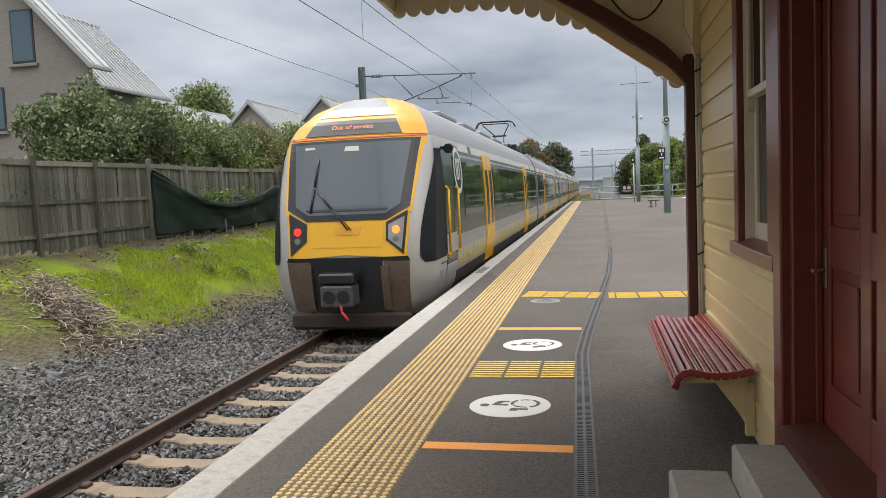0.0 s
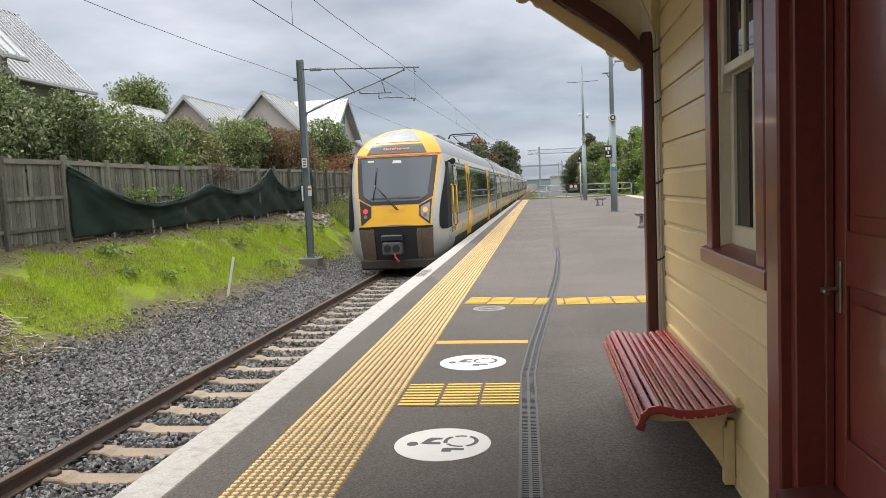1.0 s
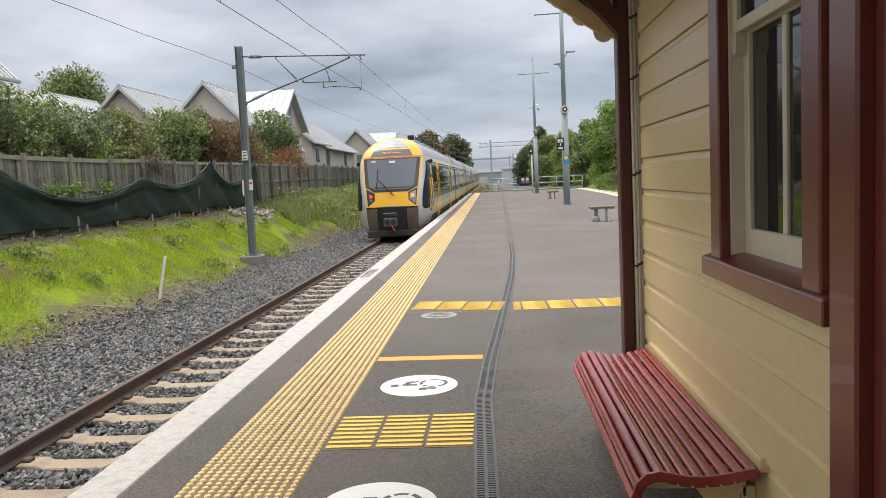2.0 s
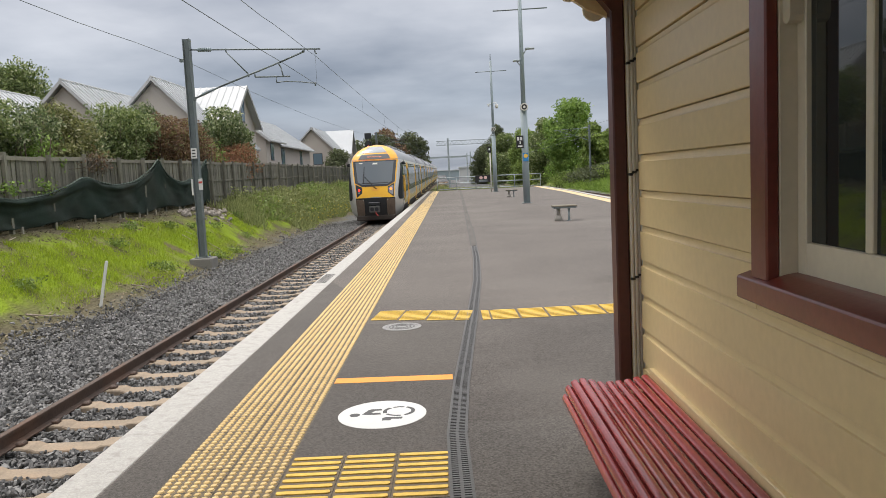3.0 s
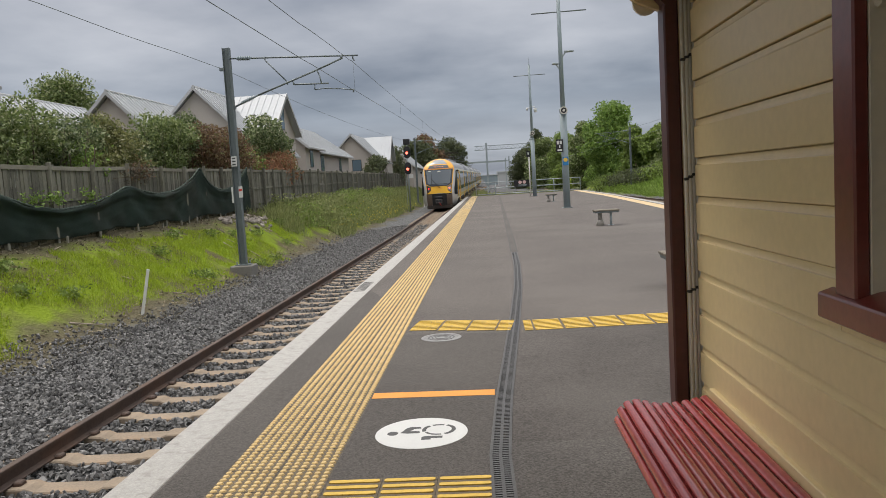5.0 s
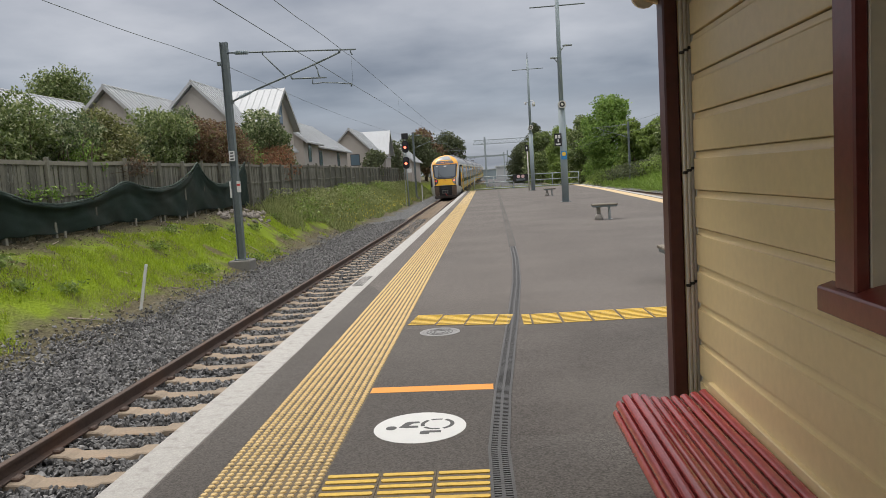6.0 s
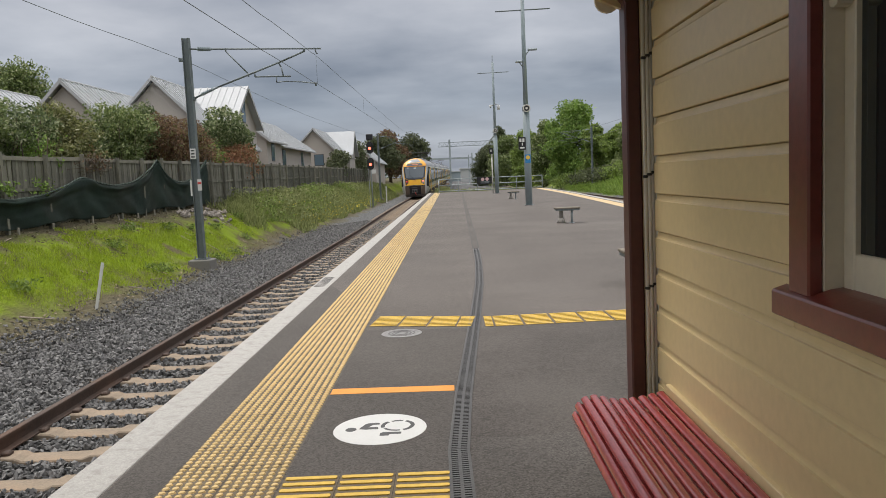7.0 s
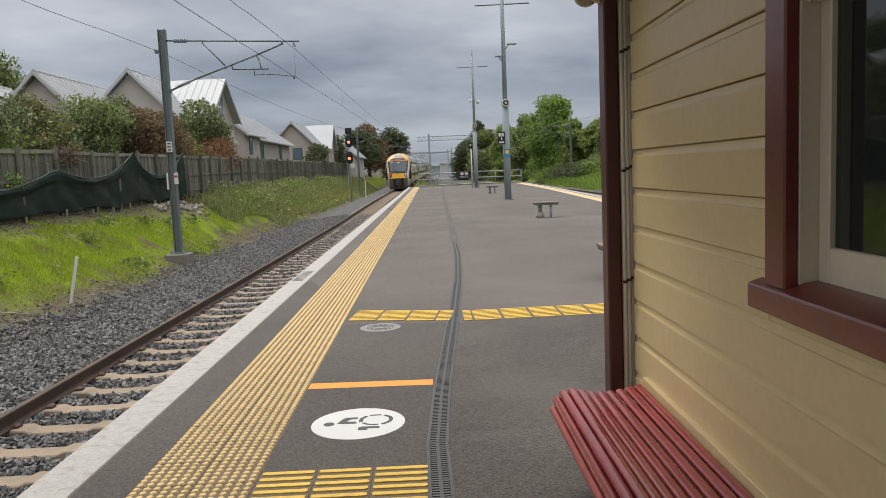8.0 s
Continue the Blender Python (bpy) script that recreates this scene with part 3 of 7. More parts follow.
def build_wall():
    """Framed wall with openings, clad in rusticated weatherboards."""
    x0, x1 = WALL_X + 0.005, WALL_X + 0.14
    bm = bmesh.new()
    spans = [(SOUTH, DOOR[0], 0, WALL_TOP), (DOOR[0], DOOR[1], 0, DOOR[2] - 0.05), (DOOR[0], DOOR[1], DOOR[3], WALL_TOP), (DOOR[1], WIN[0], 0, WALL_TOP),
             (WIN[0], WIN[1], 0, WIN[2] - 0.03), (WIN[0], WIN[1], WIN[3], WALL_TOP), (WIN[1], WALL_END, 0, WALL_TOP)]
    for a, b, c, d in spans:
        box(bm, (x0, a, c), (x1, b, d))
    wall = tagged(link("wall_west", bm, M["cream"]), "cream weatherboard station wall beside the platform", "wall", kind="structure")
    pitch, z0 = 0.1857, -0.0974
    prof = [(0.0, -0.001), (-0.028, -0.003), (-0.0315, -0.0005), (-0.032, 0.004), (-0.032, 0.1455), (-0.031, 0.1475), (-0.0245, 0.1495), (-0.0215, 0.156), (-0.0195, 0.167), (-0.019, 0.1785), (-0.010, 0.1792), (-0.010, 0.1815), (0.003, 0.1815), (0.004, -0.001)]
    for k in range(21):
        zb = z0 + k * pitch
        if zb + pitch < 0.02 or zb > WALL_TOP:
            continue
        cuts = []
        for y0, y1, a, b in ((DOOR[0] - 0.14, DOOR[1] + 0.16, -1, DOOR[3] + 0.14), (WIN[0] - 0.15, WIN[1] + 0.15, WIN[2] - 0.02, WIN[3] + 0.14)):
            if zb + pitch > a + 0.02 and zb < b:
                cuts.append((y0, y1))
        y = SOUTH
        for c in sorted(cuts) + [(WALL_END, WALL_END)]:
            if c[0] - y > 0.03:
                bm = bmesh.new()
                prism(bm, [(WALL_X + px, zb + pz) for px, pz in prof], "y", y, c[0])
                part("weatherboard", bm, M["cream"], wall)
            if c[0] == WIN[0] - 0.15 and zb < 1.04:
                part("weatherboard", bx((WALL_X - 0.032, c[0], zb - 0.002), (WALL_X + 0.003, c[1], 1.05), 0.003), M["cream"], wall)
            y = max(y, c[1])
    # unseen end wall, closes the building lengthened for shade
    bm = bx((WALL_X, SOUTH, -0.02), (WALL_X + 3.6, SOUTH + 0.14, WALL_TOP))
    tagged(link("wall_south", bm, M["cream"]), "plain cream end wall of the station building", "wall", kind="structure")
    bm = bx((WALL_X + 0.15, WALL_END - 0.12, -0.02), (WALL_X + 3.6, WALL_END, WALL_TOP))
    tagged(link("wall_north", bm, M["cream"]), "plain cream end wall of the station building", "wall", kind="structure")
    bm = bx((WALL_X + 3.6, SOUTH, -0.02), (WALL_X + 3.72, WALL_END, WALL_TOP))
    tagged(link("wall_east", bm, M["cream"]), "plain cream rear wall of the station building", "wall", kind="structure")
    bm = bx((WALL_X + 0.15, SOUTH + 0.15, 0.2), (WALL_X + 3.59, WALL_END - 0.13, 0.34))
    tagged(link("floor", bm, M["timber"]), "dim timber floor inside the station", "floor", kind="structure")
    bm = bx((WALL_X + 0.15, SOUTH + 0.15, 3.5), (WALL_X + 3.59, WALL_END - 0.13, 3.6))
    tagged(link("ceiling", bm, M["cream"]), "plain ceiling inside the station", "ceiling", kind="structure")


build_wall()

# lower rim of the canopy's end boards: across, up
RIM_X = [-1.4, -1.092, -0.693, -0.55, -0.427, -0.171, 0.075, 0.331, 0.557, 0.823, 0.967, 1.223]
RIM_Z = [3.093, 3.098, 3.098, 3.093, 3.067, 2.995, 2.908, 2.82, 2.677, 2.463, 2.319, 2.288]


def rim(x):
    return float(np.interp(x, RIM_X, RIM_Z))


def build_canopy():
    roof = thing("canopy", Matrix.Identity(4), "cream platform canopy with scalloped end boards and maroon bracket", "canopy")
    # the sheet runs on unseen to the south, added to block sky light
    bm = bmesh.new()
    prism(bm, [(-1.42, 3.42), (WALL_X + 0.1, 3.62), (WALL_X + 0.1, 3.68), (-1.42, 3.48)], "y", SOUTH - 1, 6.88)
    part("roof_sheet", bm, M["galv"], roof)
    bm = bmesh.new()
    for k in range(13):
        a = -1.38 + k * 0.2
        z = 3.40 + (a + 1.42) * 0.077
        box(bm, (a, SOUTH - 1, z - 0.012), (a + 0.194, 6.81, z + 0.008), 0.003)
    part("soffit_boards", bm, M["cream"], roof)
    for y in np.arange(SOUTH + 1, 5, 1.8):
        part("rafter", bx((-1.36, y, 3.30), (WALL_X - 0.03, y + 0.06, 3.40), 0.004), M["cream"], roof)
    part("fascia", bx((-1.44, SOUTH - 1, 3.12), (-1.40, 6.90, 3.46), 0.004), M["pale"], roof)
    # end boards, each with a rounded foot
    w = 0.1315
    k = 0
    x = -1.44
    while x < WALL_X - 0.02:
        bm = bmesh.new()
        c, r = x + w / 2, w / 2 - 0.0006
        zb = rim(c) + r * 0.78
        arc = [(c + r * math.cos(t), zb + r * math.sin(t)) for t in np.linspace(math.pi, 2 * math.pi, 9)]
        prism(bm, arc + [(c + r, 3.46 + (c + 1.42) * 0.077), (c - r, 3.46 + (c + 1.42) * 0.077)], "y", 6.86 - 0.004 * (k % 2), 6.882)
        part("end_board", bm, M["pale"], roof)
        x += w
        k += 1
    # flat cream rib behind the boards' feet and the curved maroon bracket
    for name, cx, cz, th, y0, y1, mt in (
            ("rib", [-0.416, -0.099, 0.086, 0.321, 0.547, 0.772, 0.956, 1.06], [3.313, 3.123, 3.0, 2.806, 2.637, 2.478, 2.35, 2.309], 0.11, 6.82, 6.858, "cream"),
            ("curved_bracket", [-0.334, 0.024, 0.372, 0.639, 0.813, 0.915, 0.977, 1.06], [3.323, 3.098, 2.883, 2.698, 2.575, 2.493, 2.422, 2.319], 0.14, 6.74, 6.82, "maroon_dark")):
        bm = bmesh.new()
        xs = np.linspace(cx[0], cx[-1], 26)
        low = np.interp(xs, cx, cz)
        prism(bm, [(float(a), float(z)) for a, z in zip(xs, low)] + [(float(a), float(z) + th) for a, z in zip(xs[::-1], low[::-1])], "y", y0, y1)
        part(name, bm, M[mt], roof)
    part("wall_post", bx((1.05, 6.745, 0.0), (1.122, 6.868, 2.56), 0.008), M["maroon_dark"], roof, "dark maroon post with curved head")
    bm = bmesh.new()
    prism(bm, [(1.123, 0.0), (1.36, 0.0), (1.36, 3.5), (1.123, 3.5)], "y", 6.738, 6.80)
    part("post_backing", bm, M["cream"], roof)
    # slack cable under the boards
    bm = bmesh.new()
    pts = [(0.43 + 0.60 * t, 6.70, 3.10 - 0.30 * math.sin(math.pi * min(1, t * 1.05)) + 0.12 * t) for t in np.linspace(0, 1, 16)]
    path_rod(bm, pts, 0.008, 6)
    part("cable", bm, M["black"], roof)


build_canopy()

# ---- track ----
def build_track(cx, y0, y1, name, label, bend=0):
    tr = thing(name, pose(cx, 0, RAILZ), label, "railway track")
    for s in (-1, 1):
        prof = [(-0.07, -0.155), (0.07, -0.155), (0.07, -0.143), (0.012, -0.125), (0.010, -0.045), (0.035, -0.035), (0.035, -0.006), (0.028, 0.0), (-0.028, 0.0), (-0.035, -0.006), (-0.035, -0.035), (-0.010, -0.045), (-0.012, -0.125), (-0.07, -0.143)]
        bm = bmesh.new()
        cuts = [y0, 38, 50, 60, 70, 80, 90, 100, 115, 130, 150, y1]
        rings = [[bm.verts.new(((0.72 if s > 0 else -0.5685) + a + bend * track_dx(y), y, b + bend * track_dz(y))) for a, b in prof] for y in cuts]
        for p, q in zip(rings[:-1], rings[1:]):
            for i in range(len(prof)):
                bm.faces.new((p[i], q[i], q[(i + 1) % len(prof)], p[(i + 1) % len(prof)]))
        bmesh.ops.recalc_face_normals(bm, faces=bm.faces[:])
        for f in bm.faces:
            if f.normal.z > 0.9 and f.calc_center_median().z > -0.003:
                f.material_index = 1
        part("rail", bm, [M["rail"], M["rail_top"]], tr, "rusty steel rail")
    bm = bmesh.new()
    poly = [(-1.05, -0.20), (1.25, -0.20), (1.25, -0.02), (0.9, 0.0), (0.35, 0.0), (0.28, -0.03), (-0.28, -0.03), (-0.35, 0.0), (-0.75, 0.0), (-1.05, -0.02)]
    prism(bm, poly, "y", -0.12, 0.12)
    bmesh.ops.bevel(bm, geom=[e for e in bm.edges if abs(e.verts[0].co.z - e.verts[1].co.z) < 0.05 and e.verts[0].co.z > -0.1 and abs(e.verts[0].co.y - e.verts[1].co.y) < 0.01], offset=0.012, segments=1, affect="EDGES")
    me = bpy.data.meshes.new("sleeper"); bm.to_mesh(me); bm.free(); me.materials.append(M["sleeper"])
    bm = bmesh.new()
    box(bm, (-0.04, -0.05, -0.01), (0.04, 0.05, 0.035), 0.012)
    clip = bpy.data.meshes.new("rail_clip"); bm.to_mesh(clip); bm.free(); clip.materials.append(M["rail"])
    rng = random.Random(3)
    y = y0 + 0.1
    k = 0
    while y < y1 and k < 290:
        m = pose(rng.uniform(-0.02, 0.02) + bend * track_dx(y), y + rng.uniform(-0.02, 0.02), -0.158 + bend * track_dz(y), 0, 0, rng.uniform(-0.8, 0.8))
        sl = share("sleeper", me, tr, m)
        if y < 36 and bend:
            for s in (-0.6685, -0.4685, 0.62, 0.82):
                share("rail_clip", clip, sl, Matrix.Translation((s, 0, 0)))
        y += 0.66
        k += 1
    return tr


build_track(CX, -6.2, 180, "railway_track", "single railway track with rusty rails on sandy concrete sleepers", 1)
build_track(13.0, 0.0, 170, "railway_track", "second railway track beyond the platform")


def build_ballast():
    rng = np.random.default_rng(4)
    n = 105000
    y = 1.0 + 46 * rng.random(n) ** 1.5
    x = -8.6 + 6.6 * rng.random(n)
    edge = np.interp(y, [5, 11, 15, 18, 30, 45], [-7.0, -7.15, -6.9, -6.65, -6.5, -6.4]) - 0.18 * np.sin(y * 0.9) * np.cos(y * 0.37) - 0.85 * rng.random(n) ** 2
    keep = x > edge
    x, y = x[keep], y[keep]
    z = np.array([ground_z(a, b) for a, b in zip(x, y)]) + 0.015 + 0.03 * rng.random(len(x))
    # keep stones low over the sleepers and off the rails
    off = np.abs((y + 6.1) / 0.66 - np.round((y + 6.1) / 0.66)) * 0.66
    on_sl = (off < 0.14) & (x > CX - 0.78)
    z = np.where(on_sl, z - 0.06, z)
    shape = [(0.55, 0.1, 0), (-0.5, 0.05, 0.1), (0.05, 0.5, -0.1), (-0.05, -0.52, 0.05), (0.1, 0.0, 0.30), (0, 0.1, -0.30), (0.36, 0.30, 0.22), (-0.32, -0.34, 0.2)]
    faces = [(0, 6, 4), (6, 2, 4), (2, 1, 4), (1, 7, 4), (7, 3, 4), (3, 0, 4), (0, 2, 6), (1, 3, 7), (0, 5, 2), (2, 5, 1), (1, 5, 3), (3, 5, 0)]
    ob = scatter("ballast", shape, faces, np.stack([x, y, z], 1), (0.038, 0.080), rng, M["stone"])
    tagged(ob, "loose grey crushed-stone ballast beside the rails", "ballast", kind="stuff")


build_ballast()


# ---- fence and shade cloth ----
FENCE_X = -10.4
POST_Y = [5.0, 7.0, 9.05, 11.05, 13.09, 14.97, 16.99, 18.75, 20.69, 22.65, 24.65, 26.95, 28.8, 30.6, 32.5, 34.4, 36.4, 38.2, 39.9, 41.6, 43.8, 45.9]
while POST_Y[-1] < 112:
    POST_Y.append(POST_Y[-1] + 2.05)


def build_fence():
    fe = thing("paling_fence", Matrix.Identity(4), "weathered grey timber paling fence on the bank", "fence")
    rng = random.Random(8)
    base = lambda y: ground_z(FENCE_X, y)
    for y in POST_Y:
        z = base(y)
        lean = rng.uniform(-1.2, 1.2)
        bm = bx((-0.05, -0.05, -0.3), (0.05, 0.05, 1.88 + rng.uniform(0, 0.08)), 0.008)
        ob = part("post", bm, M["fence"], fe)
        ob.matrix_basis = pose(FENCE_X + 0.085, y, z, 0, lean, rng.uniform(-4, 4))
    for a, b in zip(POST_Y[:-1], POST_Y[1:]):
        for h in (0.32, 0.98, 1.745):
            bm = bmesh.new()
            w = 0.10 if h > 1.5 else 0.075
            prism(bm, [(a, base(a) + h), (b, base(b) + h), (b, base(b) + h + w), (a, base(a) + h + w)], "x", FENCE_X + 0.012, FENCE_X + 0.055)
            part("rail", bm, M["fence_rail" if h > 1.5 else "fence"], fe)
    variants = []
    for k in range(5):
        bm = bmesh.new()
        h = 1.765 + 0.012 * k
        prism(bm, [(-0.072, 0.03 * (k % 3)), (0.072, 0.02 * k), (0.072, h), (0.0, h + 0.006 * k), (-0.072, h - 0.01)], "x", -0.011, 0.011)
        me = bpy.data.meshes.new("paling"); bm.to_mesh(me); bm.free(); me.materials.append(M["fence"])
        variants.append(me)
    y, far = 9.0, bmesh.new()
    while y < 112:
        if y < 52:
            share("paling", rng.choice(variants), fe, pose(FENCE_X + rng.uniform(-0.008, 0.006), y, base(y) + 0.03 + rng.uniform(-0.03, 0.03), rng.uniform(-1.2, 1.2), rng.uniform(-0.6, 0.6), 0))
        else:
            box(far, (FENCE_X - 0.011, y - 0.072, base(y)), (FENCE_X + 0.011, y + 0.072, base(y) + 1.80 + rng.uniform(-0.03, 0.06)))
        y += 0.150
    tagged(part("distant_palings", far, M["fence"], fe), kind="stuff")
    # smeared and peeling paint on the palings of the first panels
    for y0, y1, z0, z1, count, mt in ((12.2, 14.4, 1.76, 1.98, 16, "paint_teal"), (12.0, 15.0, 1.9, 2.2, 16, "paint_pale"), (13.3, 16.8, 1.1, 1.75, 12, "paint_pale"), (18.0, 24.0, 2.0, 2.45, 18, "paint_pale")):
        for k in range(count):
            y, z = rng.uniform(y0, y1), rng.uniform(z0, z1)
            w, h = (rng.uniform(0.03, 0.06), rng.uniform(0.02, 0.05)) if mt == "paint_teal" else (rng.uniform(0.006, 0.018), rng.uniform(0.08, 0.26))
            bm = bmesh.new()
            prism(bm, [(y - w, z - h * 0.9), (y + w * 0.4, z - h), (y + w, z + h * 0.8), (y - w * 0.5, z + h)], "x", FENCE_X + 0.010, FENCE_X + 0.0205)
            part("paint_flake", bm, M[mt], fe)


build_fence()


def build_cloth():
    """Sagging cloth hung on the fence, with folds."""
    bm = bmesh.new()
    ys = np.arange(16.95, 35.75, 0.10)
    fine = np.arange(16.0, 37.5, 0.05)
    ty = [16.95, 17.73, 18.5, 19.46, 20.8, 22.36, 23.3, 24.1, 24.6, 25.4, 26.4, 27.5, 28.5, 29.4, 30.0, 30.5, 30.9, 31.8, 32.7, 33.7, 34.7, 35.72, 36.5]
    tz = [2.37, 2.13, 1.84, 1.57, 1.42, 1.52, 1.72, 1.93, 1.97, 1.80, 1.71, 1.78, 1.97, 2.27, 2.66, 2.27, 2.02, 1.80, 1.77, 1.94, 2.27, 2.80, 2.80]
    smooth = np.convolve(np.interp(fine, ty, tz), np.ones(9) / 9, "same")
    smooth[:20], smooth[-20:] = np.interp(fine[:20], ty, tz), np.interp(fine[-20:], ty, tz)
    cols = []
    rows = 26
    for y in ys:
        top, bot = float(np.interp(y, fine, smooth)), ground_z(FENCE_X, y) + 0.10 + 0.05 * math.sin(y * 1.7)
        col = []
        for j in range(rows + 1):
            t = j / rows
            z = bot + (top - bot) * t
            fold = 0.04 * math.sin(y * 2.3 + 4 * t) * (1 - t) + 0.12 * math.exp(-((t - 0.88) / 0.12) ** 2) * max(0.0, 2.6 - top) + 0.012 * math.sin(y * 5 + t * 9) + 0.028 * math.sin((top - z) * 30 + math.sin(y * 0.9) * 1.5) * math.exp(-(top - z) / 0.22) + 0.014 * math.sin(y * 3.1 + (top - z) * 7)
            col.append(bm.verts.new((FENCE_X + 0.16 + fold, y, z)))
        back = bm.verts.new((FENCE_X + 0.15, y, top - 0.12))
        cols.append(col + [back])
    for a, b in zip(cols[:-1], cols[1:]):
        for j in range(rows + 1):
            bm.faces.new((a[j], b[j], b[j + 1], a[j + 1]))
    bmesh.ops.solidify(bm, geom=bm.faces[:], thickness=0.006)
    cl = tagged(link("shade_cloth", bm, M["cloth"], smooth=True), "dark green shade cloth sagging along the timber fence", "shade cloth")
    bm = bmesh.new()
    path_rod(bm, [(FENCE_X + 0.17 + 0.03 * math.sin(y * 3), float(y), float(np.interp(y, fine, smooth)) + 0.01) for y in ys[::2]], 0.024, 6)
    part("hem", bm, M["hem"], cl, "faded rolled hem")
    bm = bmesh.new()
    path_rod(bm, [(FENCE_X + 0.20 + 0.02 * math.sin(y * 2.3), float(y), float(np.interp(y, fine, smooth)) - 0.07 - 0.05 * math.sin(y * 0.8) ** 2) for y in ys[::2]], 0.016, 6)
    part("fold", bm, M["cloth"], cl)
    for k, y in enumerate((20.9, 22.5, 24.7, 26.4, 27.9, 29.3, 31.7)):
        g = ground_z(FENCE_X + 0.2, y)
        tagged(link("fence_peg", bx((FENCE_X + 0.20, y - 0.035, g - 0.2), (FENCE_X + 0.24, y + 0.035, g + 0.13 + 0.03 * (k % 3)), 0.006), M["fence_rail"]), "short timber peg at the foot of the cloth", "peg", "fence pegs")


build_cloth()


# ---- overhead line ----
def h_section(bm, z0, z1, w=0.2, d=0.2, mi=0):
    for s in (-1, 1):
        box(bm, (s * (w / 2 - 0.008) - 0.008, -d / 2, z0), (s * (w / 2 - 0.008) + 0.008, d / 2, z1), 0.002, mi)
    box(bm, (-w / 2 + 0.016, -0.006, z0), (w / 2 - 0.016, 0.006, z1), 0, mi)
    return bm


def build_mast(x, y, top, name_plate=True, arm=1, group="overhead masts"):
    g = ground_z(x, y)
    ma = thing("overhead_line_mast", pose(x, y, 0), "galvanised steel mast with cantilever holding the overhead wires", "mast", group)
    bm = bmesh.new(); h_section(bm, g + 0.1, top)
    part("mast", bm, M["galv_dark"], ma)
    part("foundation", bx((-0.33, -0.33, g - 0.4), (0.33, 0.33, g + 0.26), 0.03), M["old_concrete"], ma)
    bm = bmesh.new(); box(bm, (-0.2, -0.2, g + 0.26), (0.2, 0.2, g + 0.29), 0.004)
    for s in (-1, 1):
        for q in (-1, 1):
            rod(bm, (s * 0.15, q * 0.15, g + 0.26), (s * 0.15, q * 0.15, g + 0.38), 0.02, 6)
    part("base_plate", bm, M["galv_dark"], ma)
    s = arm

    def at(dx, dz):
        return (s * dx, 0, top + dz)
    bm = bmesh.new(); rod(bm, at(0.1, -0.315), at(3.91, -0.475), 0.023, 8)
    part("top_tube", bm, M["galv_dark"], ma)
    bm = bmesh.new(); rod(bm, at(0.28, -0.322), at(0.74, -0.342), 0.03, 10)
    ins = part("insulator", bm, M["grey_paint"], ma)
    for k in range(7):
        bm = bmesh.new(); rod(bm, at(0.33 + k * 0.055, -0.325 - k * 0.0023), at(0.36 + k * 0.055, -0.326 - k * 0.0023), 0.062, 10)
        part("insulator_disc", bm, M["grey_paint"], ins)
    bm = bmesh.new(); rod(bm, at(0.32, -1.63), at(0.74, -1.47), 0.03, 8)
    ins = part("insulator", bm, M["grey_paint"], ma)
    for k in range(6):
        bm = bmesh.new(); rod(bm, at(0.36 + k * 0.06, -1.617 + k * 0.0225), at(0.385 + k * 0.06, -1.608 + k * 0.0225), 0.055, 10)
        part("insulator_disc", bm, M["grey_paint"], ins)
    bm = bmesh.new()
    path_rod(bm, [at(0.085, -1.744), at(0.857, -1.43), at(2.70, -0.80), at(3.41, -0.531)], 0.027, 8)
    rod(bm, at(3.41, -0.55), at(3.42, -0.44), 0.035, 8)
    box(bm, (s * 0.10 - 0.05, -0.05, top - 1.80), (s * 0.10 + 0.05, 0.05, top - 1.68), 0.01)
    part("bracket_tube", bm, M["galv_dark"], ma)
    bm = bmesh.new(); path_rod(bm, [at(1.135, -0.33), at(1.14, -0.43), at(1.74, -1.08), at(1.76, -1.18)], 0.019, 6)
    part("strut", bm, M["galv_dark"], ma)
    bm = bmesh.new()
    path_rod(bm, [at(1.93, -1.09), at(1.95, -1.19), at(2.98, -1.22)], 0.023, 6)
    path_rod(bm, [at(2.64, -0.80), at(2.72, -0.95), at(2.77, -1.20)], 0.019, 6)
    path_rod(bm, [at(2.57, -1.21), at(2.56, -1.38), at(2.86, -1.36), at(3.30, -1.40), at(3.73, -1.46)], 0.016, 6)
    rod(bm, at(3.71, -1.43), at(3.70, -1.53), 0.026, 6)
    part("registration_arm", bm, M["galv_dark"], ma)
    bm = bmesh.new(); path_rod(bm, [at(3.74, -0.46), at(3.75, -0.56), at(3.79, -0.62)], 0.02, 6)
    part("wire_clamp", bm, M["galv_dark"], ma)
    bm = bmesh.new(); box(bm, (-0.24, -0.05, top - 0.66), (-0.1, 0.05, top - 0.56), 0.01)
    part("feeder_clamp", bm, M["galv_dark"], ma)
    if name_plate:
        pl = part("name_plate", bx((-0.085, -0.13, 2.38), (0.085, -0.115, 2.68), 0.004), M["decal"], ma, "white plate with dark bars")
        bm = bmesh.new()
        for z in (2.42, 2.51, 2.60):
            box(bm, (-0.05, -0.134, z), (0.05, -0.131, z + 0.04))
        part("print_bar", bm, M["dark_decal"], pl)
        pl = part("warning_plate", bx((0.07, -0.13, 1.45), (0.19, -0.115, 1.78), 0.004), M["decal"], ma, "white and red warning plate")
        part("red_bar", bx((0.08, -0.134, 1.64), (0.18, -0.131, 1.70)), mat("red_sign_paint", (0.5, 0.05, 0.04), 0.5), pl)
        part("side_plate", bx((-0.15, -0.13, 1.30), (-0.10, -0.115, 1.78), 0.004), M["decal"], ma)
    return ma


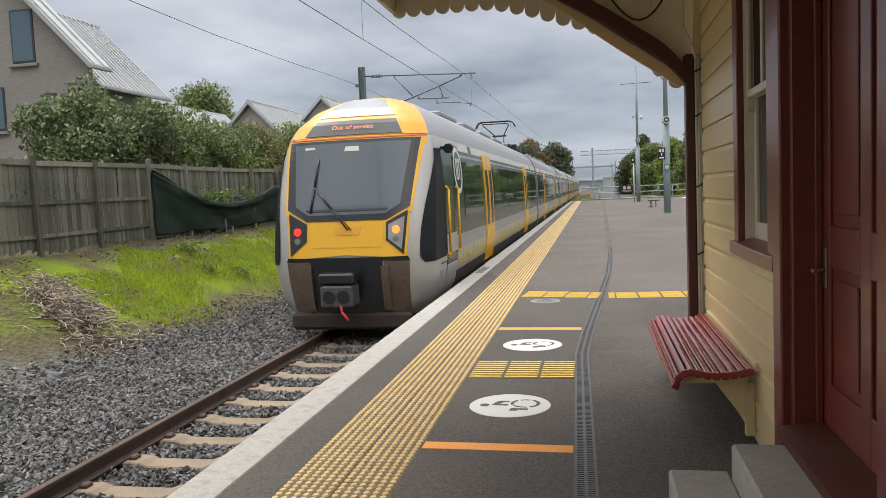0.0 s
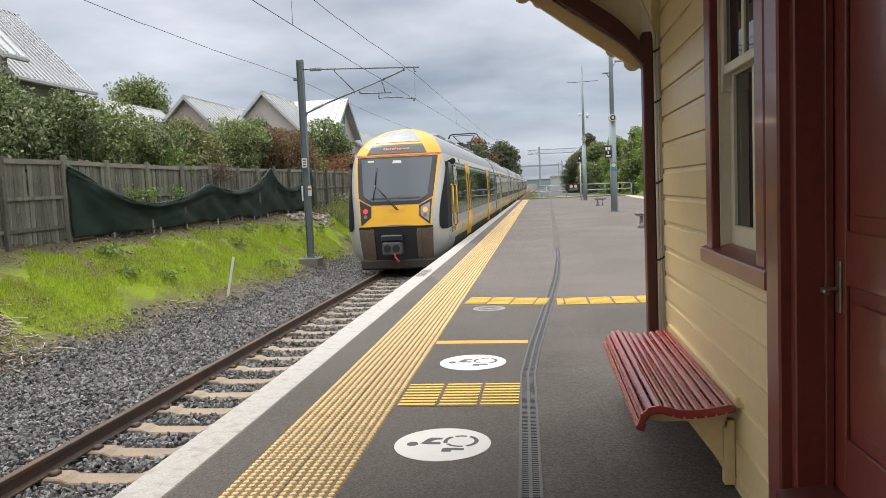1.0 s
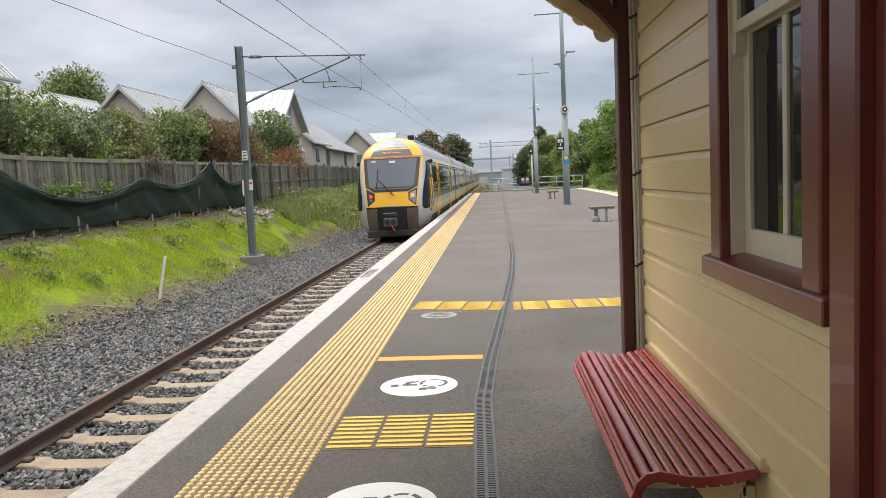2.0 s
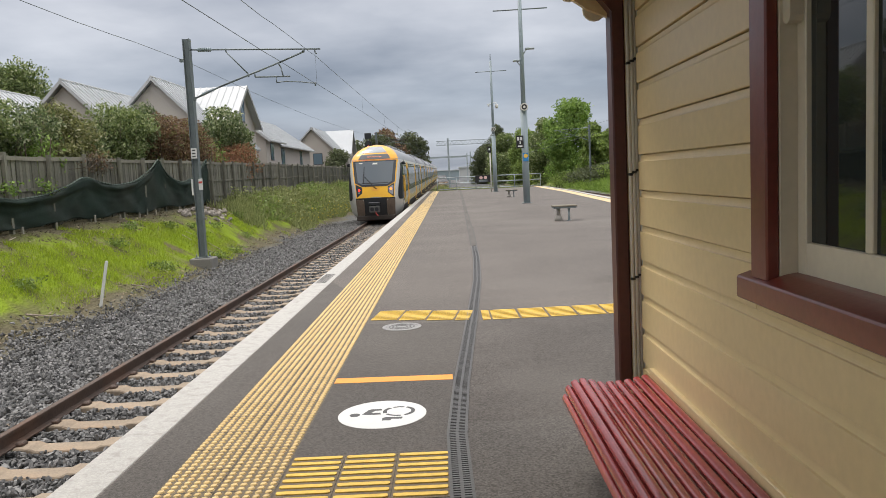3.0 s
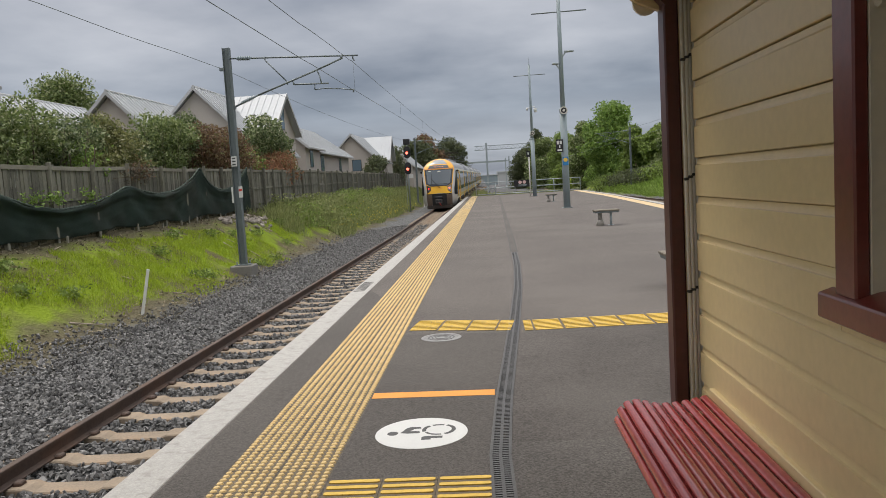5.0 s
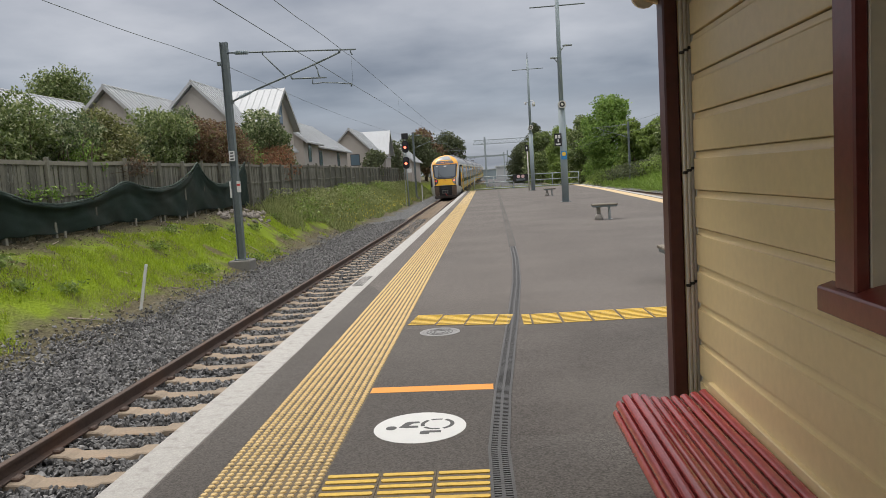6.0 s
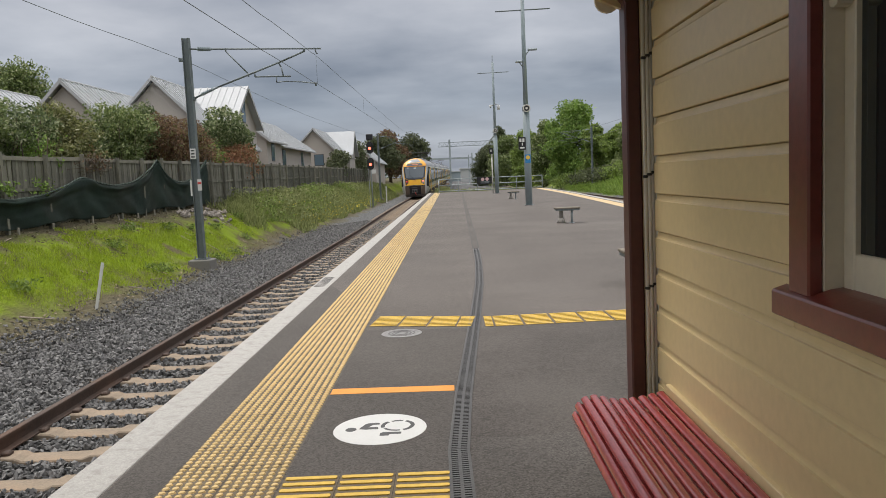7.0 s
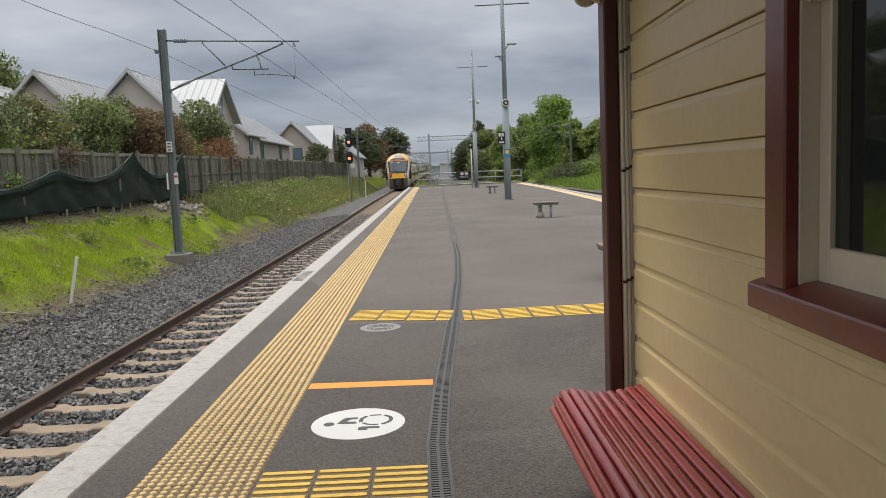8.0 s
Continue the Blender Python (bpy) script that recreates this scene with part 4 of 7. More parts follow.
build_mast(-7.3, 25.3, 5.866)
build_mast(-7.4, 86.0, 6.6, name_plate=False)
build_mast(-7.4, 140.0, 6.6, name_plate=False)
build_mast(16.2, 88.0, 6.4, name_plate=False, arm=-1)
build_mast(16.2, 140.0, 6.4, name_plate=False, arm=-1)


def wire(name, pts, r, label):
    bm = bmesh.new()
    path_rod(bm, pts, r, 5)
    return tagged(link(name, bm, M["galv_dark"]), label, "wire", group="overhead wires")


def spans(x, ys, zs, sag):
    pts = []
    for (a, b), (za, zb) in zip(zip(ys[:-1], ys[1:]), zip(zs[:-1], zs[1:])):
        for t in np.linspace(0, 1, 12)[:-1]:
            pts.append((x, a + (b - a) * t, za + (zb - za) * t - sag * 4 * t * (1 - t)))
    pts.append((x, ys[-1], zs[-1]))
    return pts


def through_points(x, ys, zs):
    yy = np.unique(np.concatenate([np.arange(-35, 200, 3.0), ys]))
    zz = np.interp(yy, ys, zs)
    zz[1:-1] = 0.25 * zz[:-2] + 0.5 * zz[1:-1] + 0.25 * zz[2:]
    return [(x, float(p), float(q)) for p, q in zip(yy, zz)]


CONTACT = through_points(CX, [-35, 0, 13, 20, 25.3, 35, 54, 86, 200], [4.2, 4.18, 4.24, 4.33, 4.41, 4.58, 4.82, 4.9, 4.9])
CARRIER = through_points(CX, [-35, 0, 16.5, 20, 25.3, 32, 42, 62, 86, 113, 140, 200], [5.5, 4.82, 4.98, 5.09, 5.25, 5.29, 5.36, 5.54, 6.0, 5.6, 6.0, 6.0])
FEEDER = through_points(-7.5, [-35, 0, 15.6, 20.6, 25.3, 30, 36, 47, 62, 86, 113, 140, 200], [5.8, 5.1, 5.05, 5.16, 5.31, 5.25, 5.21, 5.26, 5.5, 6.05, 5.6, 6.0, 6.0])
wire("contact_wire", CONTACT, 0.007, "overhead contact wire above the track")
wire("messenger_wire", CARRIER, 0.007, "sagging carrier wire above the track")
wire("feeder_wire", FEEDER, 0.007, "feeder wire along the masts")
bm = bmesh.new()
for k, y in enumerate(np.arange(-24, 200, 12.4)):
    lo, hi = [float(np.interp(y, [p[1] for p in w], [p[2] for p in w])) for w in (CONTACT, CARRIER)]
    rod(bm, (CX, y, lo), (CX, y, hi), 0.004, 4)
tagged(link("dropper_wires", bm, M["galv_dark"]), "thin dropper wires between carrier and contact wire", "wire", kind="stuff")
wire("contact_wire", spans(13.0, [20, 88, 140, 200], [4.5] * 4, 0.03), 0.010, "overhead contact wire above the second track")
wire("messenger_wire", spans(13.0, [20, 88, 140, 200], [5.7] * 4, 0.5), 0.010, "carrier wire above the second track")

# ---- the train ----
M["t_silver"] = mat("train_silver", (0.45, 0.44, 0.42), 0.38, metal=0.25, var=0.05, scale=1, fine=10, bump=0.0)
M["t_roof"] = mat("train_roof_grey", (0.29, 0.30, 0.32), 0.5, metal=0.1, var=0.08, scale=1, fine=10, bump=0.0)
M["t_panel"] = mat("train_roof_panel", (0.33, 0.35, 0.37), 0.2, metal=0.3, var=0.12, scale=2, fine=10, bump=0.0)
M["t_yellow"] = mat("train_yellow", (0.78, 0.42, 0.012), 0.35, var=0.03, scale=1, fine=10, bump=0.0, coat=0.2)
M["t_roofyellow"] = mat("train_roof_yellow", (0.75, 0.36, 0.02), 0.4, var=0.04, scale=1, fine=10, bump=0.0, coat=0.2)
M["t_black"] = mat("train_black", (0.02, 0.022, 0.026), 0.25, var=0.05, bump=0.0)
M["t_under"] = mat("train_underframe", (0.040, 0.030, 0.025), 0.8, var=0.3, scale=2, fine=15, bump=0.2)
M["t_brown"] = mat("train_dusty_skirt", (0.115, 0.082, 0.060), 0.75, var=0.3, scale=2, fine=15, bump=0.1)
M["t_green"] = mat("train_dark_green", (0.022, 0.045, 0.034), 0.22, var=0.08, scale=1, fine=10, bump=0.0)
M["t_white"] = mat("train_cream_white", (0.62, 0.62, 0.56), 0.4, var=0.04, bump=0.0)
M["t_grey"] = mat("train_lower_grey", (0.30, 0.31, 0.31), 0.4, var=0.08, bump=0.0)
M["t_olive"] = mat("train_yellow_pattern", (0.50, 0.41, 0.17), 0.5, var=0.1, bump=0.0)
# opaque windscreen: its blue-grey tint helps imitate the reflected sky
M["t_glass"] = glass_mat("train_windscreen_glass", (0.078, 0.098, 0.118), 0.04)
M["t_side_glass"] = glass_mat("train_side_glass", (0.025, 0.04, 0.034), 0.04)
M["t_lens"] = mat("lamp_lens", (0.30, 0.30, 0.30), 0.15, metal=0.4, var=0.1, bump=0.0)
M["t_red"] = glow("tail_lamp_red", (1.0, 0.03, 0.02), 1.4)
M["t_orange"] = glow("amber_lamp", (1.0, 0.17, 0.03), 2.0)
M["t_text"] = glow("amber_display", (0.9, 0.25, 0.10), 0.35)
M["t_display"] = mat("display_glass", (0.075, 0.08, 0.085), 0.3, var=0.05, bump=0.0)
M["t_matte"] = mat("dark_cab_glass", (0.016, 0.018, 0.022), 0.55, var=0.05, bump=0.0, spec=0.15)
M["t_coral"] = mat("coral_stripe", (0.60, 0.10, 0.08), 0.5, bump=0.0)

PZ = [0.30, 0.55, 1.0, 1.6, 2.3, 2.9, 3.2, 3.45, 3.68, 3.86, 3.98, 4.05]
PW = [1.14, 1.29, 1.375, 1.38, 1.37, 1.33, 1.27, 1.16, 0.98, 0.72, 0.40, 0.02]
RZ = [0.30, 0.9, 1.27, 2.0, 3.15, 3.45, 3.70, 3.93, 4.05]
RY = [0.16, 0.03, 0.0, 0.16, 0.62, 0.85, 1.12, 1.65, 2.5]


def half_width(z):
    return float(np.interp(z, PZ, PW))


def nose(x, z):
    """How far behind the tip the cab's skin lies at (x, z)."""
    u = min(1.0, abs(x) / max(0.02, half_width(z)))
    wrap = 0.14 * u ** 2 + 0.30 * u ** 8
    return float(np.interp(z, RZ, RY)) + wrap * (1 if z < 3.4 else 1 + (z - 3.4))


def skin_panel(name, corners, material, parent, out=0.012, nu=10, nv=8, label="", lift=0.0):
    """A panel that follows the cab's skin: corners (x, z) in order round, stood a little proud, with a rim."""
    a, b, c, d = [Vector((*p, 0)) for p in corners]
    bm = bmesh.new()
    front, back = [], []
    for j in range(nv + 1):
        t = j / nv
        rf, rb = [], []
        for i in range(nu + 1):
            s = i / nu
            p = (a.lerp(b, s)).lerp(d.lerp(c, s), t)
            y = nose(p.x, p.y)
            rf.append(bm.verts.new((p.x, y - out, p.y + lift)))
            if i in (0, nu) or j in (0, nv):
                rb.append(bm.verts.new((p.x, y + 0.02, p.y)))
            else:
                rb.append(None)
        front.append(rf); back.append(rb)
    for j in range(nv):
        for i in range(nu):
            bm.faces.new((front[j][i], front[j][i + 1], front[j + 1][i + 1], front[j + 1][i]))
    ring = [(0, i) for i in range(nu)] + [(j, nu) for j in range(nv)] + [(nv, i) for i in range(nu, 0, -1)] + [(j, 0) for j in range(nv, 0, -1)]
    for p, q in zip(ring, ring[1:] + ring[:1]):
        bm.faces.new((front[p[0]][p[1]], front[q[0]][q[1]], back[q[0]][q[1]], back[p[0]][p[1]]))
    bmesh.ops.recalc_face_normals(bm, faces=bm.faces[:])
    return part(name, bm, material, parent, label, smooth=False)


def side_plate(bm, y0, y1, z0, z1, out=0.006, side=1, mi=0):
    """A plate that lies on the car's side and follows its curve."""
    zs = np.linspace(z0, z1, max(2, int((z1 - z0) / 0.3) + 2))
    rows = []
    for z in zs:
        w = side * (half_width(z) + out)
        rows.append([bm.verts.new((w, y0, z)), bm.verts.new((w, y1, z)), bm.verts.new((w - side * 0.03, y0, z)), bm.verts.new((w - side * 0.03, y1, z))])
    fs = []
    for p, q in zip(rows[:-1], rows[1:]):
        fs += [bm.faces.new((p[0], p[1], q[1], q[0])), bm.faces.new((p[0], q[0], q[2], p[2])), bm.faces.new((p[1], p[3], q[3], q[1]))]
    for r in (rows[0], rows[-1]):
        fs.append(bm.faces.new((r[0], r[1], r[3], r[2])))
    for f in fs:
        f.material_index = mi
    bmesh.ops.recalc_face_normals(bm, faces=fs)
    return bm


def car_shell(y0, y1, cab=False):
    """The hollow outer shell of one car; with a rounded cab at its near end."""
    bm = bmesh.new()
    rings = []
    for z in np.concatenate([np.linspace(0.30, 3.2, 12), [3.3, 3.45, 3.57, 3.68, 3.78, 3.86, 3.93, 3.98, 4.03, 4.05]]):
        w = half_width(z)
        pts = [(-w, y1)]
        if cab:
            us = np.concatenate([np.linspace(-1, -0.8, 6), np.linspace(-0.7, 0.7, 9), np.linspace(0.8, 1, 6)])
            ys = [nose(u * w, z) for u in us]
            pts += [(-w, 4.0)] + [(u * w, yy) for u, yy in zip(us, ys)] + [(w, 4.0)]
        else:
            pts += [(-w, y0), (w, y0)]
        pts += [(w, y1)]
        rings.append([bm.verts.new((x, y, z)) for x, y in pts])
    for p, q in zip(rings[:-1], rings[1:]):
        for i in range(len(p)):
            j = (i + 1) % len(p)
            f = bm.faces.new((p[i], p[j], q[j], q[i]))
            zc = (p[i].co.z + q[i].co.z) / 2
            f.material_index = 1 if zc > 3.22 else 0
            f.smooth = True
    bm.faces.new(rings[0]); bm.faces.new(rings[-1])
    bmesh.ops.recalc_face_normals(bm, faces=bm.faces[:])
    return bm


def bogie(parent, y):
    bm = bmesh.new()
    for s in (-1, 1):
        box(bm, (s * 0.98 - 0.07, y - 1.5, 0.42), (s * 0.98 + 0.07, y + 1.5, 0.62), 0.03)
        for a in (-1.1, 1.1):
            rod(bm, (s * 0.50, y + a, 0.39), (s * 0.62, y + a, 0.39), 0.39, 20)
            box(bm, (s * 0.98 - 0.1, y + a - 0.16, 0.28), (s * 0.98 + 0.1, y + a + 0.16, 0.52), 0.03)
    for a in (-1.1, 1.1):
        rod(bm, (-0.62, y + a, 0.39), (0.62, y + a, 0.39), 0.08, 10)
    part("bogie", bm, M["t_under"], parent)


def car_sides(body, y0, y1, doors, cab=False):
    """Green window band, cream line, doors, lower pattern: on both sides of a car."""
    rng = random.Random(int(y0) + 5)
    start = y0 + (2.5 if cab else 0.5)
    for s in (1, -1):
        lo = 2.46 if cab else y0 + 0.3
        bm = bmesh.new(); side_plate(bm, lo, y1 - 0.25, 1.42, 3.02, 0.005, s)
        part("window_band", bm, M["t_green"], body)
        bm = bmesh.new(); side_plate(bm, lo + (0.95 if cab else 0), y1 - 0.25, 3.03, 3.19, 0.006, s)
        part("cream_line", bm, M["t_white"], body)
        bm = bmesh.new(); side_plate(bm, lo, y1 - 0.25, 1.16, 1.41, 0.004, s)
        part("grey_line", bm, M["t_grey"], body)
        # dark plate painted over the silver for the shadow under the body
        bm = bmesh.new(); side_plate(bm, lo, y1 - 0.05, 0.31, 0.76, 0.008, s)
        part("underbody_shade", bm, M["t_under"], body)
        bm = bmesh.new()
        yy = start
        while yy < y1 - 0.5:
            w = rng.uniform(0.10, 0.32)
            if all(yy + w < a - 0.05 or yy > b + 0.05 for a, b in doors):
                side_plate(bm, yy, yy + w, 0.78 + rng.uniform(0, 0.06), 0.95 + rng.uniform(0, 0.22), 0.005, s)
            yy += w + rng.uniform(0.0, 0.06)
        tagged(part("lower_pattern", bm, M["t_olive"], body), kind="stuff")
        edges = [lo + 1.0 if cab else y0 + 0.9] + [e for a, b in doors for e in (a - 0.35, b + 0.35)] + [y1 - 0.9]
        for a, b in zip(edges[0::2], edges[1::2]):
            k = max(1, round((b - a) / 1.9))
            for i in range(k):
                q = a + (b - a) * i / k
                bm = bmesh.new(); side_plate(bm, q + 0.04, q + (b - a) / k - 0.04, 1.75, 2.82, 0.012, s)
                part("window", bm, M["t_side_glass"], body)
        for a, b in doors:
            mid = (a + b) / 2
            bm = bmesh.new()
            side_plate(bm, a, mid - 0.012, 0.58, 3.08, 0.028, s)
            side_plate(bm, mid + 0.012, b, 0.58, 3.08, 0.028, s)
            d = part("door", bm, M["t_yellow"], body, "yellow sliding door")
            for c, e in ((a + 0.16, mid - 0.16), (mid + 0.16, b - 0.16)):
                bm = bmesh.new(); side_plate(bm, c, e, 1.42, 2.72, 0.034, s)
                part("door_window", bm, M["t_black"], d)
            bm = bmesh.new(); box(bm, (s * 1.36 - 0.05, a, 0.45), (s * 1.36 + 0.14, b, 0.50), 0.01)
            part("door_step", bm, M["t_olive"], d)
        for q in ((y0 + 4.6, y1 - 3.2) if cab else (y0 + 3, y1 - 3)):
            bm = bmesh.new(); side_plate(bm, q, q + 0.35, 3.04, 3.18, 0.010, s)
            part("side_display", bm, M["t_black"], body)


def pantograph(body, y):
    bm = bmesh.new()
    zt = 5.06
    box(bm, (-0.6, y - 0.5, 4.0), (0.6, y + 0.5, 4.1), 0.02)
    for s in (-1, 1):
        for a in (-0.45, 0.45):
            rod(bm, (s * 0.5, y + a, 3.86), (s * 0.5, y + a, 4.08), 0.06, 8)
        rod(bm, (s * 0.28, y + 0.4, 4.05), (s * 0.18, y + 1.25, 4.55), 0.03, 6)
        rod(bm, (s * 0.18, y + 1.25, 4.55), (s * 0.55, y + 0.1, zt - 0.12), 0.022, 6)
    for a in (-0.12, 0.12):
        pts = [(-0.82, y + a, zt - 0.24), (-0.72, y + a, zt - 0.05), (-0.56, y + a, zt), (0.56, y + a, zt), (0.72, y + a, zt - 0.05), (0.82, y + a, zt - 0.24)]
        path_rod(bm, pts, 0.022, 6)
    rod(bm, (-0.55, y - 0.14, zt - 0.10), (0.55, y - 0.14, zt - 0.10), 0.02, 6)
    rod(bm, (-0.3, y + 1.25, 4.55), (0.3, y + 1.25, 4.55), 0.035, 6)
    part("pantograph", bm, M["t_under"], body)


def build_train():
    tr = thing("electric_train", pose(CX, 11.6, RAILZ), "silver and yellow electric multiple-unit train on the platform track", "train")
    length = [(0.0, 23.9), (24.35, 47.7), (48.15, 72.4), (73.2, 97.6), (98.05, 121.4), (121.85, 146)]
    bodies = []
    for i, (a, b) in enumerate(length):
        body = part("car_body", car_shell(a, b, cab=i == 0), [M["t_silver"], M["t_roof"]], tr)
        bodies.append(body)
        doors = [(a + 6.45, a + 7.85), (a + 17.2, a + 18.6)] if i == 0 else [(a + 5.0, a + 6.4), (a + 16.5, a + 17.9)]
        car_sides(body, a, b, doors, cab=i == 0)
        bogie(body, a + (3.6 if i == 0 else 3.2)); bogie(body, b - 3.2)
        for q in np.arange(a + 6.2, b - 6, 2.2):
            part("underframe_box", bx((-1.2, q, 0.26), (1.2, q + 1.7, 0.62), 0.03), M["t_under"], body)
        for q in np.arange(a + 5.5, b - 3, 3.3):
            part("roof_unit", bx((-0.55, q, 3.95), (0.55, q + 2.2, 4.075), 0.03), M["t_roof"], body)
        if i + 1 < len(length):
            bm = bmesh.new()
            outline = [(w + 0.004, z + 0.01) for z, w in zip(PZ[1:-1], PW[1:-1])]
            prism(bm, outline + [(-w, z) for w, z in outline[::-1]], "y", b - 0.04, length[i + 1][0] + 0.04)
            part("gangway_bellows", bm, M["t_under"], tr)
    pantograph(bodies[0], 20.3)
    pantograph(bodies[3], 92)
    c = bodies[0]
    # cab front
    zt, zm, zb = 3.16, 2.02, 1.84
    bm = bmesh.new()
    rows = []
    for z in np.linspace(3.22, 4.035, 16):
        w = half_width(z)
        rows.append([bm.verts.new((u * (w + 0.006), nose(u * w, z) - 0.008, z + 0.006)) for u in np.linspace(-0.965, 0.965, 25)])
    for p, q in zip(rows[:-1], rows[1:]):
        for i in range(24):
            bm.faces.new((p[i], p[i + 1], q[i + 1], q[i]))
    part("roof_hood", bm, M["t_roofyellow"], c, "yellow roof hood", smooth=True)
    skin_panel("roof_glazing", [(-0.66, 3.56), (0.66, 3.56), (0.34, 3.90), (-0.34, 3.90)], M["t_panel"], c, 0.016, 12, 10, "silver roof panel", 0.014)
    skin_panel("upper_surround", [(-1.22, 3.06), (1.22, 3.06), (1.20, 3.25), (-1.20, 3.25)], M["t_yellow"], c, 0.004, 16, 3)
    d = skin_panel("destination_display", [(-0.84, 3.235), (0.84, 3.235), (0.70, 3.49), (-0.70, 3.49)], M["t_display"], c, 0.022, 10, 4, "", 0.012)
    fc = bpy.data.curves.new("display_text", "FONT")
    fc.body, fc.size, fc.align_x, fc.align_y = "Out of service", 0.125, "CENTER", "CENTER"
    fc.materials.append(M["t_text"])
    fo = new("display_text", fc)
    fo.parent = d
    fo.matrix_basis = pose(0, nose(0, 3.36) - 0.050, 3.375, 52, 0, 0)
    skin_panel("coral_stripe", [(-1.20, 3.185), (1.20, 3.185), (1.20, 3.205), (-1.20, 3.205)], M["t_coral"], c, 0.020, 16, 1)
    for s in (-1, 1):
        skin_panel("pillar_surround", [(s * 0.99, 1.95), (s * 1.062, 1.95), (s * 1.205, 3.18), (s * 1.12, 3.18)], M["t_yellow"], c, 0.010, 4, 8)
        skin_panel("lower_surround", [(s * 0.0, 1.30), (s * 0.98, 1.24), (s * 1.04, 2.06), (s * 0.0, 1.90)], M["t_yellow"], c, 0.006, 10, 6)
        skin_panel("windscreen_border", [(0, zb), (s * 0.68, zb), (s * 0.68, zt), (0, zt)], M["t_black"], c, 0.015, 8, 8)
        skin_panel("windscreen_side", [(s * 0.67, zb), (s * 1.03, zm + 0.02), (s * 1.135, zt), (s * 0.67, zt)], M["t_black"], c, 0.015, 6, 8)
        skin_panel("windscreen_glass", [(0, zb + 0.10), (s * 0.64, zb + 0.10), (s * 0.66, zt - 0.05), (0, zt - 0.05)], M["t_glass"], c, 0.019, 8, 8)
        skin_panel("windscreen_glass", [(s * 0.639, zb + 0.10), (s * 0.88, zm + 0.07), (s * 1.00, zt - 0.05), (s * 0.659, zt - 0.05)], M["t_glass"], c, 0.019, 6, 8)
        h = skin_panel("headlight", [(s * 0.66, 1.52), (s * 0.945, 1.29), (s * 1.00, 1.98), (s * 0.66, 1.80)], M["t_black"], c, 0.018, 5, 6)
        skin_panel("headlight_lens", [(s * 0.70, 1.54), (s * 0.915, 1.37), (s * 0.955, 1.89), (s * 0.70, 1.765)], M["t_lens"] if s > 0 else M["t_black"], h, 0.023, 4, 4)
        lamp = bmesh.new()
        x, z = s * 0.82, 1.68
        q = nose(x, z) - 0.03
        rod(lamp, (x, q + 0.02, z), (x, q - 0.012, z), 0.062, 16)
        part("tail_lamp", lamp, M["t_red"] if s < 0 else M["t_orange"], h, "lit red tail lamp" if s < 0 else "lit amber lamp")
        lamp = bmesh.new()
        q = nose(x, 1.54) - 0.03
        rod(lamp, (x, q + 0.02, 1.535), (x, q - 0.01, 1.535), 0.05, 16)
        part("head_lamp", lamp, M["t_lens"], h)
        # body colour corner and dark cab side window
        bm = bmesh.new()
        rows = []
        for z in (1.14, 1.155, 1.19, 1.25, 1.33, 1.5, 1.7, 1.9, 2.1, 2.35, 2.6, 2.8, 2.98):
            cut = max(0.0, (1.33 - z) / 0.19)
            w = half_width(z)
            row = [(s * (u * w + 0.007), nose(u * w, z) - 0.007) for u in np.linspace(float(np.interp(z, [1.6, 1.9, 2.2, 2.5, 2.8], [0.853, 0.885, 0.9175, 0.9575, 0.99])) + 0.05 * cut ** 3, 0.998, 7)]
            row += [(s * (w + 0.007), 0.5 + float(np.interp(z, RZ, RY))), (s * (w + 0.007), 1.44 - 0.06 * cut ** 3)]
            rows.append([bm.verts.new((x, y, z)) for x, y in row])
        for p, q in zip(rows[:-1], rows[1:]):
            for i in range(len(p) - 1):
                bm.faces.new((p[i], p[i + 1], q[i + 1], q[i]))
        part("cab_side_window", bm, M["t_matte"], c)
        bm = bmesh.new(); side_plate(bm, 1.45, 2.45, 0.75, 3.0, 0.008, s)
        part("cab_door", bm, M["t_green"], c)
        bm = bmesh.new(); side_plate(bm, 1.45, 2.45, 0.62, 1.5, 0.011, s)
        part("cab_door_foot", bm, M["t_silver"], c)
        for q in (1.45, 2.41):
            bm = bmesh.new()
            path_rod(bm, [(s * 1.385, q, 1.12), (s * 1.44, q, 1.18), (s * 1.44, q, 2.28), (s * 1.385, q, 2.34)], 0.022, 8)
            part("grab_rail", bm, M["t_yellow"], c)
        bm = bmesh.new()
        n = 20
        for r0, r1, mi in ((0.0, 0.35, 0), (0.35, 0.45, 1), (0.45, 0.48, 0)):
            for k in range(n):
                a0, a1 = 2 * math.pi * k / n, 2 * math.pi * (k + 1) / n
                vs = []
                for r, a in ((r0, a0), (r1, a0), (r1, a1), (r0, a1)):
                    z = 2.64 + r * math.sin(a)
                    vs.append((s * (half_width(z) + 0.016), 2.92 + r * math.cos(a), z))
                if r0 == 0:
                    vs = vs[:3]
                f = bm.faces.new([bm.verts.new(v) for v in vs]); f.material_index = mi
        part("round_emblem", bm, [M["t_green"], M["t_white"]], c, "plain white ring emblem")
        for a, b2, z0, z1 in ((2.70, 2.77, 2.46, 2.84), (2.84, 2.91, 2.46, 2.84), (3.01, 3.08, 2.46, 2.84), (2.70, 2.91, 2.79, 2.86), (2.93, 3.17, 2.79, 2.86), (2.70, 2.91, 2.60, 2.66)):
            bm = bmesh.new(); side_plate(bm, a, b2, z0, z1, 0.02, s)
            part("emblem_bar", bm, M["t_white"], c)
        bm = bmesh.new(); side_plate(bm, 0.86, 1.12, 0.80, 0.93, 0.008, s)
        part("side_hatch", bm, M["t_grey"], c)
